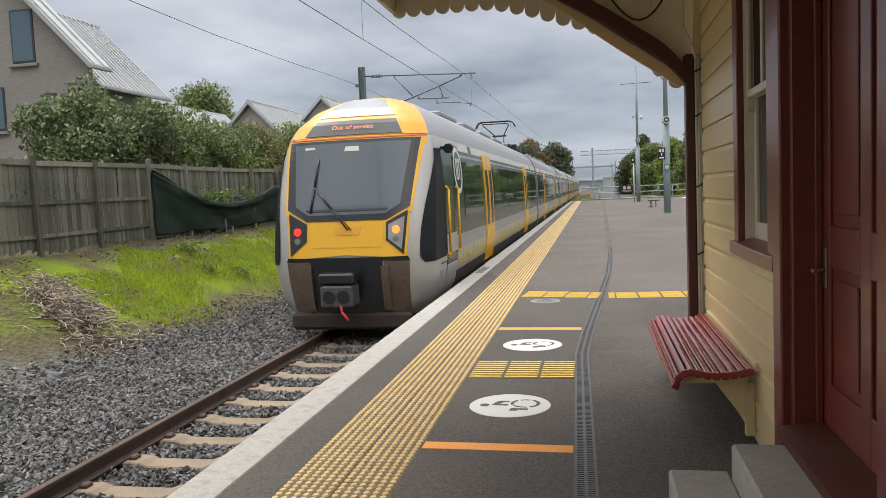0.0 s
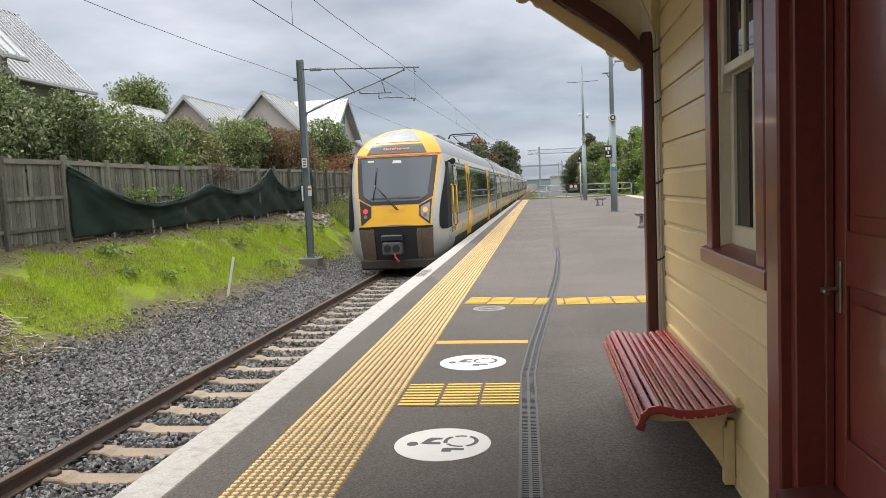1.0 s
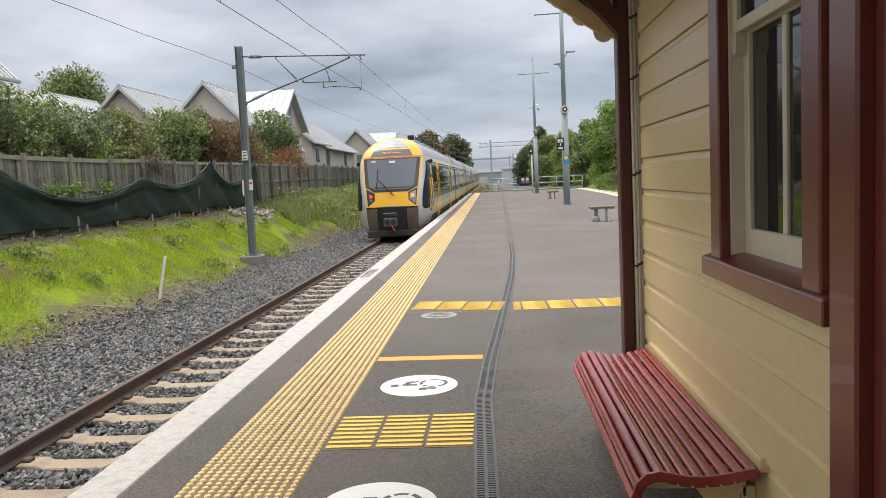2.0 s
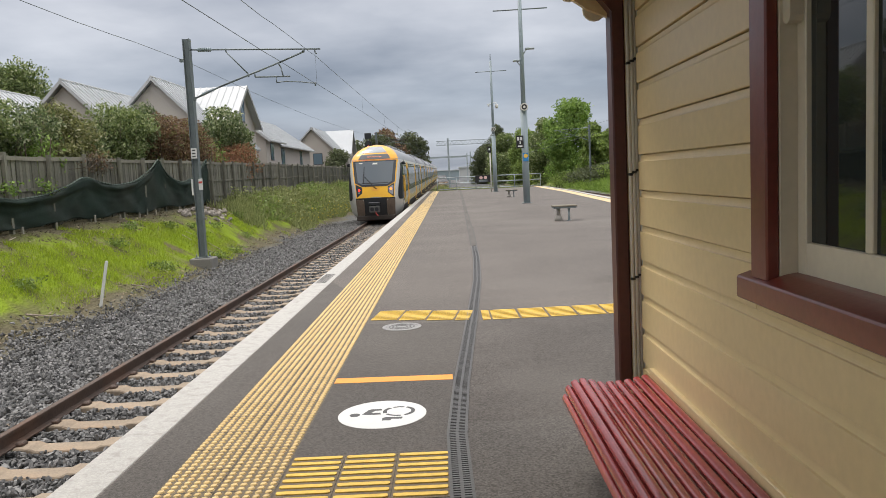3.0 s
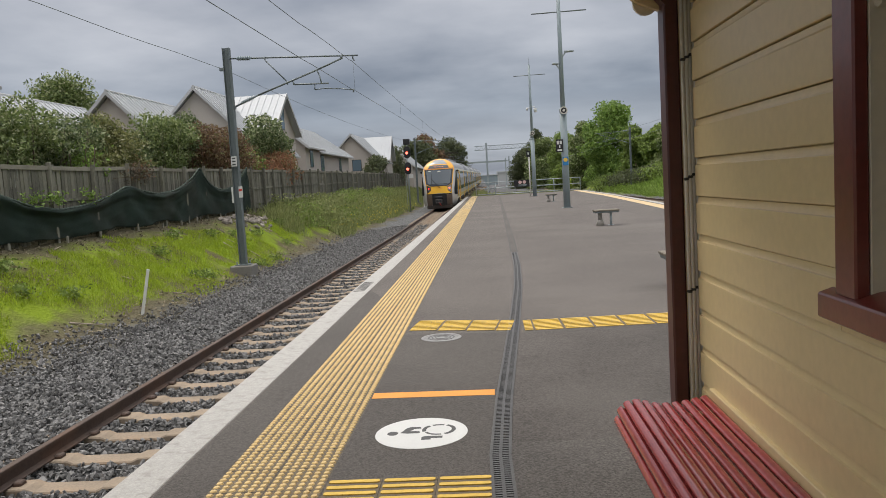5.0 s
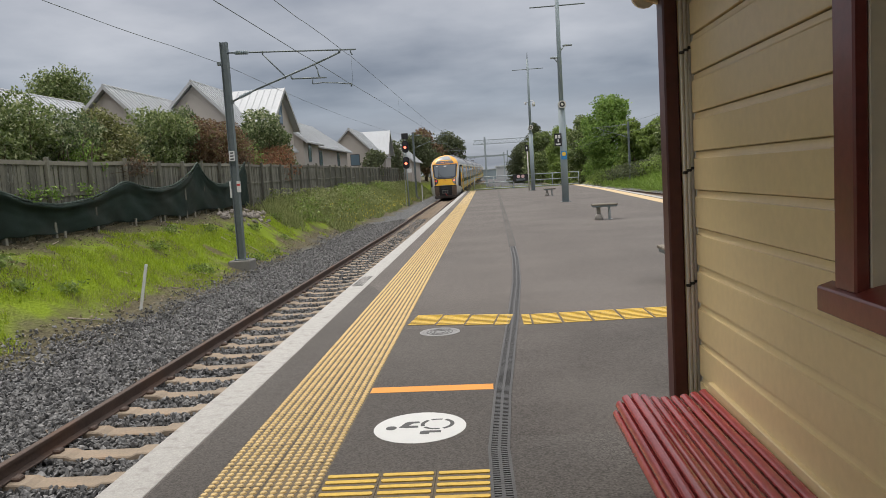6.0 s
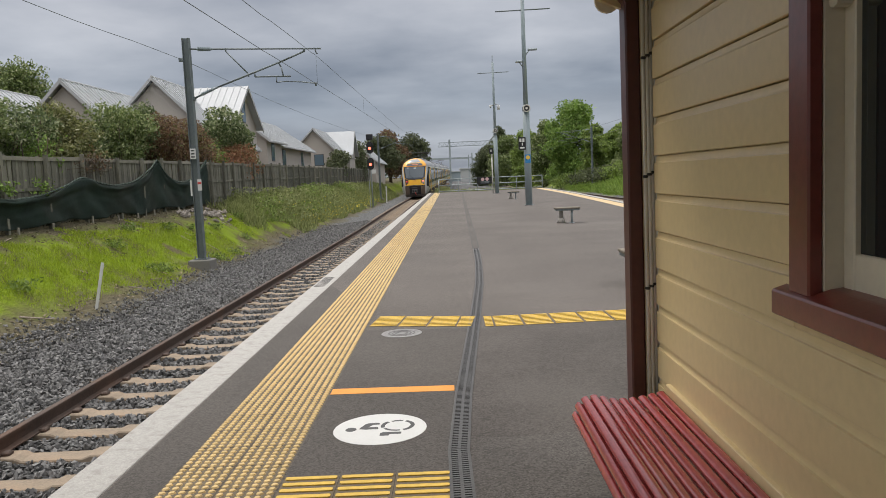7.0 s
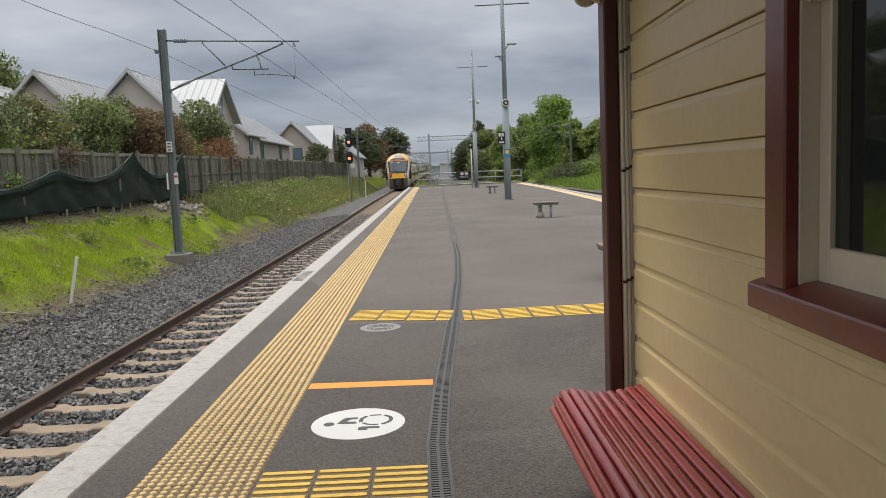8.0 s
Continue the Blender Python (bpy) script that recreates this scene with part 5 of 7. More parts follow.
        # skirt beside the coupler
        skin_panel("skirt", [(s * 0.62, 0.36), (s * 0.98, 0.36), (s * 1.02, 1.18), (s * 0.62, 1.20)], M["t_brown"], c, 0.012, 6, 5)
        skin_panel("skirt_rib", [(s * 0.58, 0.40), (s * 0.70, 0.40), (s * 0.70, 1.12), (s * 0.58, 1.12)], M["t_brown"], c, 0.06, 2, 4)
        bm = bmesh.new()
        rod(bm, (s * 1.32, 1.50, 3.0), (s * 1.46, 1.50, 3.0), 0.03, 10)
        rod(bm, (s * 1.46, 1.45, 2.98), (s * 1.46, 1.55, 3.0), 0.085, 12)
        part("door_camera", bm, M["t_black"], c)
    # flat black panel on the skin stands for the bay's shaded depth
    skin_panel("coupler_bay", [(-0.60, 0.34), (0.60, 0.34), (0.60, 1.22), (-0.60, 1.22)], M["t_black"], c, 0.006, 6, 5)
    skin_panel("bay_lip", [(-1.03, 1.19), (1.03, 1.19), (1.0, 1.26), (-1.0, 1.26)], M["t_black"], c, 0.010, 12, 2)
    bm = bmesh.new()
    box(bm, (-0.30, -0.42, 0.52), (0.22, -0.02, 0.86), 0.03)
    for x in (-0.15, 0.08):
        rod(bm, (x, -0.44, 0.69), (x, -0.40, 0.69), 0.10, 16, mi=1)
    part("coupler", bm, [mat("coupler_steel", (0.085, 0.085, 0.082), 0.6, metal=0.2, var=0.35, scale=6, fine=30), M["t_black"]], c, "grey steel coupler head")
    part("coupler_cover", bx((-0.33, -0.40, 0.88), (0.25, 0.02, 1.05), 0.03), M["t_black"], c)
    bm = bmesh.new(); path_rod(bm, [(0.02, -0.40, 0.56), (0.06, -0.46, 0.46), (0.16, -0.48, 0.34)], 0.022, 8)
    part("brake_hose", bm, mat("red_hose", (0.50, 0.04, 0.04), 0.5), c, "red hanging brake hose")
    part("obstacle_plate", bx((-1.02, 0.12, 0.08), (1.02, 0.22, 0.36), 0.05), M["t_under"], c)
    skin_panel("inspection_hatch", [(-0.60, 1.42), (0.60, 1.42), (0.62, 1.78), (-0.62, 1.78)], M["t_yellow"], c, 0.014, 8, 4)
    # wiper, sun visor, small white number bars
    bm = bmesh.new()
    def on(x, z, o=0.05):
        return (x, nose(x, z) - o, z)
    path_rod(bm, [on(0.05, 1.70), on(-0.25, 2.05, 0.07), on(-0.55, 2.38, 0.06)], 0.014, 6)
    path_rod(bm, [on(0.10, 1.70), on(-0.20, 2.02, 0.07), on(-0.50, 2.34, 0.06)], 0.011, 6)
    path_rod(bm, [on(-0.60, 1.98, 0.04), on(-0.56, 2.4, 0.05), on(-0.53, 2.86, 0.04)], 0.016, 6)
    part("wiper", bm, M["t_black"], c)
    skin_panel("wiper_pad", [(-0.16, 1.62), (0.22, 1.62), (0.26, 1.74), (-0.20, 1.74)], M["t_roofyellow"], c, 0.026, 4, 2)
    skin_panel("number_bar", [(-0.80, 3.02), (-0.62, 3.02), (-0.62, 3.06), (-0.80, 3.06)], M["t_white"], c, 0.026, 2, 1)
    skin_panel("visor", [(-0.10, 2.97), (0.16, 2.97), (0.14, 3.05), (-0.08, 3.05)], M["t_white"], c, 0.024, 3, 1)
    part("side_groove", bx((-1.385, 0.9, 1.04), (1.388, 2.4, 1.055)), M["t_black"], c)
    return tr


train = build_train()

# ---- platform surface: tactile tiles, lines, decals, drain ----
def build_drain():
    dr = thing("drain_channel", Matrix.Identity(4), "narrow black iron drain grate running along the asphalt", "drain")
    bm = bmesh.new()
    ys = [-6, 3.8, 7.0, 8.06, 9.7, 11.0, 13.5, 16.2, 18.7]
    for a, b in zip(ys[:-1], ys[1:]):
        xa, xb = drain_x(a), drain_x(b)
        for s in (-1, 1):
            prism(bm, [(xa + s * 0.053 - 0.008, a), (xa + s * 0.053 + 0.008, a), (xb + s * 0.053 + 0.008, b), (xb + s * 0.053 - 0.008, b)], "z", -0.02, 0.006)
    part("frame", bm, M["grate"], dr)
    # nearly flush black strip stands for the shaded hollow below the slots
    bm = bmesh.new()
    for a, b in zip(ys[:-1], ys[1:]):
        prism(bm, [(drain_x(a) - 0.046, a), (drain_x(a) + 0.046, a), (drain_x(b) + 0.046, b), (drain_x(b) - 0.046, b)], "z", -0.02, 0.0012)
    part("channel", bm, M["black"], dr)
    # slotted grate segments
    bm = bmesh.new()
    for k in range(18):
        y = k * 0.028
        for s in (-1, 1):
            box(bm, (s * 0.026 - 0.018, y, 0.0), (s * 0.026 + 0.018, y + 0.017, 0.005))
    box(bm, (-0.009, 0.0, 0.0), (0.009, 0.50, 0.0055))
    me = bpy.data.meshes.new("grate"); bm.to_mesh(me); bm.free(); me.materials.append(M["grate"])
    y = 2.0
    while y < 18.4:
        a = math.degrees(math.atan2(drain_x(y + 0.25) - drain_x(y - 0.0), 0.25))
        share("grate", me, dr, pose(drain_x(y), y, 0.0014, 0, 0, -a))
        y += 0.502
    # paved-over strip further along
    bm = bmesh.new()
    yy = np.linspace(18.7, 79, 24)
    for a, b in zip(yy[:-1], yy[1:]):
        for s in (-1, 1):
            prism(bm, [(drain_x(a) + s * 0.065 - 0.012, a), (drain_x(a) + s * 0.065 + 0.012, a), (drain_x(b) + s * 0.065 + 0.012, b), (drain_x(b) + s * 0.065 - 0.012, b)], "z", -0.005, 0.003)
        prism(bm, [(drain_x(a) - 0.06, a), (drain_x(a) + 0.06, a), (drain_x(b) + 0.06, b), (drain_x(b) - 0.06, b)], "z", -0.005, 0.002, 1)
    part("sealed_joint", bm, [M["channel"], M["sealed"]], dr)


build_drain()


def dome_tile():
    """A tactile tile: 36 flat-topped domes on a thin base."""
    v, f, mi = [], [], []
    h = 0.149
    v += [(-h, -h, 0), (h, -h, 0), (h, h, 0), (-h, h, 0)]
    f.append((0, 1, 2, 3)); mi.append(1)
    for i in range(6):
        for j in range(6):
            cx, cy, o, n = (i - 2.5) * 0.05, (j - 2.5) * 0.05, len(v), 8
            for r, z in ((0.0195, 0.0), (0.0145, 0.006)):
                v += [(cx + r * math.cos(2 * math.pi * k / n), cy + r * math.sin(2 * math.pi * k / n), z) for k in range(n)]
            for k in range(n):
                f.append((o + k, o + (k + 1) % n, o + n + (k + 1) % n, o + n + k)); mi.append(0)
            f.append(tuple(o + n + k for k in range(n))); mi.append(0)
    me = bpy.data.meshes.new("tile")
    me.from_pydata(v, [], f)
    me.materials.append(M["yellow"]); me.materials.append(M["tile_base"])
    me.polygons.foreach_set("material_index", mi)
    me.update()
    return me


def bar_tile(nbar, depth):
    """A guidance tile: raised bars across."""
    bm = bmesh.new()
    h = 0.235 * depth / nbar
    box(bm, (-0.149, 0, -0.002), (0.149, depth, 0.0015), 0, 1)
    for k in range(nbar):
        y = (k + 0.5) * depth / nbar
        prism(bm, [(-0.138, y - h + 0.006), (-0.128, y - h), (0.128, y - h), (0.138, y - h + 0.006), (0.138, y + h - 0.006), (0.128, y + h), (-0.128, y + h), (-0.138, y + h - 0.006)], "z", 0.0, 0.007)
    me = bpy.data.meshes.new("tile"); bm.to_mesh(me); bm.free()
    me.materials.append(M["yellow_bar"]); me.materials.append(M["tile_base"])
    return me


def build_tactile():
    tp = tagged(new("tactile_paving"), "yellow dimpled tactile warning tiles set along the platform edge", "tactile paving", kind="structure")
    me = dome_tile()
    rng = random.Random(2)
    y = -0.5
    while y < 44.5:
        for x in (-1.225, -0.921):
            share("tile", me, tp, pose(x, y, 0.002, rng.uniform(-0.15, 0.15), 0, rng.uniform(-0.4, 0.4)))
        y += 0.302
    # distant tiles: rows of domes merge into ridges
    bm = bmesh.new()
    box(bm, (-1.375, y - 0.15, -0.002), (-0.772, PLAT_END - 0.4, 0.002), 0, 1)
    for k in range(12):
        x = -1.35 + k * 0.05
        box(bm, (x - 0.014, y - 0.15, 0.0), (x + 0.014, PLAT_END - 0.4, 0.0055))
    tagged(part("distant_tiles", bm, [M["yellow"], M["tile_base"]], tp), kind="stuff")
    gp = tagged(new("guidance_tiles"), "yellow ribbed tactile tiles beside the warning strip", "tactile paving", kind="structure")
    me8, me10 = bar_tile(8, 0.60), bar_tile(8, 0.56)
    for k in range(3):
        share("tile", me8, gp, Matrix.Translation((-0.62 + k * 0.289, 6.12, 0.002)) @ Matrix.Diagonal((0.955, 1, 1, 1)))
    gp = tagged(new("crossing_tiles"), "yellow ribbed tactile tiles crossing the platform", "tactile paving", kind="structure")
    def skew(x, y, k, w):
        m = Matrix.Translation((x, y, 0.002)) @ Matrix.Diagonal((w, 1, 1, 1))
        m[1][0] = k * w
        return m
    # left run leans back towards the edge, the right run climbs a little
    for k in range(4):
        x, w = (-0.60 + k * 0.302, 1.0) if k < 3 else (0.235, 0.52)
        share("tile", me10, gp, skew(x, 10.455 - (x - 0.287) * 0.235, -0.235, w))
    share("tile", me10, gp, Matrix.Translation((0.497, 10.42, 0.002)) @ Matrix.Diagonal((0.30, 1, 1, 1)))
    for k in range(9):
        x = 0.70 + k * 0.303
        share("tile", me10, gp, skew(x, 10.41 + (x - 0.5) * 0.03, 0.03, 1.0))


build_tactile()


def build_lines():
    for y0, y1, tilt in ((4.44, 4.56, -0.03), (8.22, 8.36, -0.06)):
        bm = bmesh.new()
        prism(bm, [(-0.765, y0), (0.125, y0 + tilt * 0.5), (0.125, y1 + tilt * 0.5), (-0.765, y1)], "z", -0.002, 0.0025)
        tagged(link("painted_line", bm, M["orange"]), "orange painted line across the asphalt platform", "painted line", group="orange lines")


build_lines()


def arc_band(cx, cy, r0, r1, a0, a1, n=14):
    t = np.linspace(radians(a0), radians(a1), n)
    return [(cx + r1 * math.cos(a), cy + r1 * math.sin(a)) for a in t] + [(cx + r0 * math.cos(a), cy + r0 * math.sin(a)) for a in t[::-1]]


def build_decal(x, y, r=0.285):
    dc = thing("floor_decal", pose(x, y, 0), "round white floor decal with a dark wheelchair symbol", "decal", "accessibility decals")
    bm = bmesh.new()
    prism(bm, [(r * math.cos(a), r * math.sin(a)) for a in np.linspace(0, 2 * math.pi, 40)[:-1]], "z", -0.002, 0.0025)
    part("disc", bm, M["decal"], dc)
    bm = bmesh.new()
    shapes = [[(-0.178 + 0.034 * math.cos(a), -0.005 + 0.036 * math.sin(a)) for a in np.linspace(0, 2 * math.pi, 16)[:-1]],
              [(-0.132, 0.0), (-0.10, 0.085), (-0.08, 0.105), (-0.013, 0.105), (-0.008, 0.075), (-0.05, 0.068), (-0.075, 0.03), (-0.015, 0.025), (-0.01, -0.012), (-0.09, -0.012)],
              arc_band(0.105, 0.045, 0.08, 0.105, -65, 60), arc_band(0.105, 0.045, 0.08, 0.10, 72, 118), arc_band(0.105, 0.045, 0.08, 0.105, 130, 200), arc_band(0.105, 0.045, 0.08, 0.10, 212, 282),
              [(0.008, -0.135), (0.065, -0.135), (0.065, -0.11), (0.135, -0.112), (0.135, -0.075), (0.03, -0.072), (0.008, -0.085)]]
    for s in shapes:
        prism(bm, s, "z", 0.0026, 0.0032)
    part("symbol", bm, M["dark_decal"], dc)


build_decal(-0.335, 5.36)
build_decal(-0.335, 7.43)


def build_manhole():
    mh = thing("manhole_cover", pose(-0.38, 10.28, 0), "small round iron cover set in the asphalt", "manhole cover")
    bm = bmesh.new()
    prism(bm, arc_band(0, 0, 0.165, 0.20, 0, 359.9, 30), "z", -0.002, 0.004)
    part("rim", bm, M["iron_pale"], mh)
    bm = bmesh.new()
    prism(bm, [(0.163 * math.cos(a), 0.163 * math.sin(a)) for a in np.linspace(0, 2 * math.pi, 30)[:-1]], "z", -0.002, 0.0025)
    cv = part("cover", bm, M["iron_pale"], mh)
    for r in (0.05, 0.085, 0.12):
        bm = bmesh.new(); prism(bm, arc_band(0, 0, r, r + 0.014, 0, 359.9, 24), "z", 0.002, 0.0045)
        part("rib", bm, M["grate"], cv)


build_manhole()


def build_edge_print():
    """Worn stencilled lettering on the white edge, too faint to read."""
    bm = bmesh.new()
    for k in range(9):
        y = 13.9 + k * 0.12
        box(bm, (-1.90, y, 0.003), (-1.74, y + 0.07, 0.0052))
    tagged(link("edge_stencil", bm, M["channel"]), "faint worn grey stencil bars on the white edge", "stencil", kind="structure")


build_edge_print()


# ---- bench on the wall ----
def build_bench():
    be = thing("wall_bench", pose(0, 4.62, 0), "dark red slatted bench bracketed to the cream wall", "bench")
    L = 1.87
    prof = [(0.705, 0.345), (0.722, 0.392), (0.757, 0.424), (0.803, 0.433), (0.849, 0.424), (0.895, 0.413), (0.941, 0.410), (0.987, 0.412), (1.033, 0.418), (1.079, 0.427), (1.122, 0.436)]
    for i, (x, z) in enumerate(prof):
        a = prof[max(0, i - 1)]; b = prof[min(len(prof) - 1, i + 1)]
        ang = math.atan2(b[1] - a[1], b[0] - a[0])
        w, t = (0.0188, 0.032)
        bm = bmesh.new()
        out = []
        for k in range(7):
            q = math.pi * k / 6
            out.append((w * math.cos(q), 0.009 * math.sin(q)))
        out += [(-w, -t), (w, -t)]
        pts = [(x + p[0] * math.cos(ang) - p[1] * math.sin(ang), z + p[0] * math.sin(ang) + p[1] * math.cos(ang)) for p in out]
        prism(bm, pts, "y", 0.0, L)
        part("slat", bm, M["bench_red"], be)
    for y in (0.10, L - 0.16):
        bm = bmesh.new()
        prism(bm, [(0.735, 0.345), (0.76, 0.395), (0.80, 0.41), (0.94, 0.388), (1.13, 0.41), (1.13, 0.30), (1.08, 0.335), (0.82, 0.335)], "y", y, y + 0.05)
        part("seat_bearer", bm, M["cream"], be)
        part("bracket_leg", bx((1.115, y, 0.02), (1.167, y + 0.05, 0.34), 0.004), M["cream"], be)
        bm = bmesh.new()
        prism(bm, [(0.95, 0.335), (1.112, 0.335), (1.112, 0.14), (1.09, 0.14)], "y", y + 0.012, y + 0.036)
        part("gusset", bm, M["cream"], be)
    out = [(x, z) for x, z in prof]
    for y in (-0.014,):
        bm = bmesh.new()
        prism(bm, [(0.690, 0.342)] + [(x - 0.004, z + 0.012) for x, z in out] + [(1.142, 0.440), (1.142, 0.418)] + [(x + 0.002, z - 0.019) for x, z in out[::-1]], "y", y, y + 0.0135)
        part("end_strip", bm, M["bench_red"], be)
    part("back_strip", bx((1.146, 0.0, 0.425), (1.185, L, 0.478), 0.004), M["cream"], be)


build_bench()


# ---- window ----
def build_window():
    y0, y1, z0, z1 = WIN
    w = tagged(new("window_1"), "tall sash window with maroon architrave, deep sill and pale sashes", "window", kind="structure")
    xf = WALL_X - 0.06
    part("architrave", bx((xf, y1, z0 - 0.04), (xf + 0.042, y1 + 0.124, z1 + 0.125), 0.006), M["maroon"], w)
    part("architrave", bx((xf, y0 - 0.124, z0 - 0.04), (xf + 0.042, y0, z1 + 0.125), 0.006), M["maroon"], w)
    part("architrave", bx((xf, y0, z1), (xf + 0.042, y1, z1 + 0.125), 0.006), M["maroon"], w)
    bm = bmesh.new()
    prism(bm, [(1.123, 1.052), (1.30, 1.06), (1.30, 1.165), (1.20, 1.152), (1.123, 1.127)], "y", y0 - 0.18, y1 + 0.205)
    bmesh.ops.bevel(bm, geom=bm.edges[:], offset=0.005, segments=1, affect="EDGES")
    part("window_sill", bm, M["maroon"], w)
    for a, b in ((y0 - 0.03, y0 + 0.0015), (y1 - 0.0015, y1 + 0.03)):
        part("jamb_lining", bx((xf + 0.0425, a, z0 - 0.03), (WALL_X + 0.14, b, z1), 0.003), M["pale"], w)
    part("head_lining", bx((xf + 0.0425, y0 + 0.002, z1 - 0.02), (WALL_X + 0.14, y1 - 0.002, z1 + 0.01)), M["pale"], w)
    ya, yb = y0 + 0.003, y1 - 0.003
    for name, x, za, zb, rail in (("lower_sash", 1.236, 1.150, 2.04, 0.105), ("upper_sash", 1.194, 1.995, z1 - 0.021, 0.045)):
        bm = bmesh.new()
        box(bm, (x, ya, za), (x + 0.04, ya + 0.055, zb), 0.004)
        box(bm, (x, yb - 0.055, za), (x + 0.04, yb, zb), 0.004)
        box(bm, (x + 0.002, ya + 0.055, za), (x + 0.038, yb - 0.055, za + rail), 0.004)
        box(bm, (x + 0.002, ya + 0.055, zb - 0.05), (x + 0.038, yb - 0.055, zb), 0.004)
        mid = (ya + yb) / 2
        box(bm, (x + 0.006, mid - 0.018, za + rail), (x + 0.034, mid + 0.018, zb - 0.05), 0.003)
        if name == "upper_sash":
            for q in (ya, yb - 0.05):
                prism(bm, [(q, za), (q + 0.052, za), (q + 0.052, za - 0.06), (q + 0.044, za - 0.076), (q + 0.026, za - 0.082), (q + 0.008, za - 0.076), (q, za - 0.06)], "x", x, x + 0.04)
        s = part(name, bm, M["pale"], w)
        for q, r in ((ya + 0.052, mid - 0.010), (mid + 0.010, yb - 0.052)):
            part("pane", bx((x + 0.018, q, za + rail - 0.003), (x + 0.022, r, zb - 0.047)), M["glass"], s)


build_window()


# ---- door, steps ----
def build_door():
    y0, y1, z0, z1 = DOOR
    d = tagged(new("door_1"), "maroon four-panel timber door in a deep maroon frame", "door", kind="structure")
    xf = 1.11
    part("architrave", bx((xf, y1, 0.0), (xf + 0.12, y1 + 0.15, z1 + 0.14), 0.008), M["maroon"], d)
    part("architrave", bx((xf, y0 - 0.14, 0.0), (xf + 0.12, y0, z1 + 0.14), 0.008), M["maroon"], d)
    part("architrave", bx((xf, y0, z1), (xf + 0.12, y1, z1 + 0.14), 0.008), M["maroon"], d)
    part("door_frame", bx((1.15, y1 - 0.05, z0), (1.42, y1 - 0.001, z1), 0.006), M["maroon"], d)
    part("door_frame", bx((1.15, y0 + 0.001, z0), (1.42, y0 + 0.05, z1), 0.006), M["maroon"], d)
    part("door_frame", bx((1.15, y0 + 0.05, z1 - 0.05), (1.42, y1 - 0.05, z1 - 0.001), 0.006), M["maroon"], d)
    bm = bmesh.new()
    prism(bm, [(1.08, 0.325), (1.25, 0.345), (1.42, 0.345), (1.42, 0.405), (1.25, 0.400), (1.08, 0.375)], "y", y0 - 0.15, y1 - 0.052)
    part("threshold", bm, M["maroon_sill"], d, "worn maroon door sill")
    bm = bmesh.new()
    x, ya, yb, za, zb = 1.29, y0 + 0.040, y1 - 0.040, z0 + 0.038, z1 - 0.040
    box(bm, (x, ya, za), (x + 0.04, yb, zb))
    st = 0.115
    mid = (ya + yb) / 2
    for a, b, c, e in ((ya, ya + st, za, zb), (yb - st, yb, za, zb), (mid - 0.055, mid + 0.055, za, zb), (ya + st, mid - 0.055, za, za + 0.2), (mid + 0.055, yb - st, za, za + 0.2), (ya + st, mid - 0.055, 1.12, 1.30), (mid + 0.055, yb - st, 1.12, 1.30), (ya + st, mid - 0.055, zb - st, zb), (mid + 0.055, yb - st, zb - st, zb)):
        box(bm, (x - 0.014, a, c), (x + 0.002, b, e), 0.004)
    for a, b in ((ya + st, mid - 0.055), (mid + 0.055, yb - st)):
        for c, e in ((za + 0.2, 1.12), (1.30, zb - st)):
            box(bm, (x - 0.008, a + 0.05, c + 0.05), (x + 0.002, b - 0.05, e - 0.05), 0.006)
    part("door_stop", bx((1.245, y1 - 0.068, z0 + 0.03), (1.273, y1 - 0.0485, z1 - 0.05), 0.003), M["maroon"], d)
    leaf = part("door_leaf", bm, M["maroon"], d)
    bm = bmesh.new()
    box(bm, (x - 0.022, yb - 0.09, 1.02), (x - 0.013, yb - 0.05, 1.20), 0.003)
    rod(bm, (x - 0.02, yb - 0.07, 1.10), (x - 0.075, yb - 0.07, 1.10), 0.009, 8)
    rod(bm, (x - 0.07, yb - 0.07, 1.10), (x - 0.07, yb - 0.115, 1.095), 0.009, 8)
    part("door_handle", bm, M["rail_top"], leaf, "worn metal lever handle")
    st = tagged(new("door_steps"), "two grey concrete steps below the maroon door", "steps", kind="structure")
    part("step", bx((0.59, 2.5, 0.0), (0.862, 3.78, 0.165), 0.012), M["concrete"], st)
    part("step", bx((0.86, 2.5, 0.0), (1.145, 3.70, 0.322), 0.012), M["concrete"], st)


build_door()


# ---- conduits at the corner ----
def build_conduits():
    co = thing("conduits", Matrix.Identity(4), "four grey plastic conduits clipped down the wall corner", "conduit")
    for k, x in enumerate((1.130, 1.149, 1.168, 1.187)):
        bm = bmesh.new()
        rod(bm, (x, 6.722 - 0.004 * (k % 2), 0.0), (x, 6.722 - 0.004 * (k % 2), 2.55), 0.0092, 10)
        if k == 0:
            path_rod(bm, [(x, 6.722, 2.5), (x - 0.03, 6.69, 2.62), (x - 0.10, 6.68, 2.78)], 0.0092, 10)
        part("conduit", bm, M["conduit"], co)
    for z in (0.92, 1.48, 2.06, 2.42):
        bm = bmesh.new()
        for k, x in enumerate((1.130, 1.149, 1.168, 1.187)):
            dz = 0.010 * ((k * 7) % 3 - 1)
            box(bm, (x - 0.011, 6.707, z + dz - 0.007), (x + 0.011, 6.732, z + dz + 0.007), 0.003)
        part("clip", bm, M["black"], co)


build_conduits()


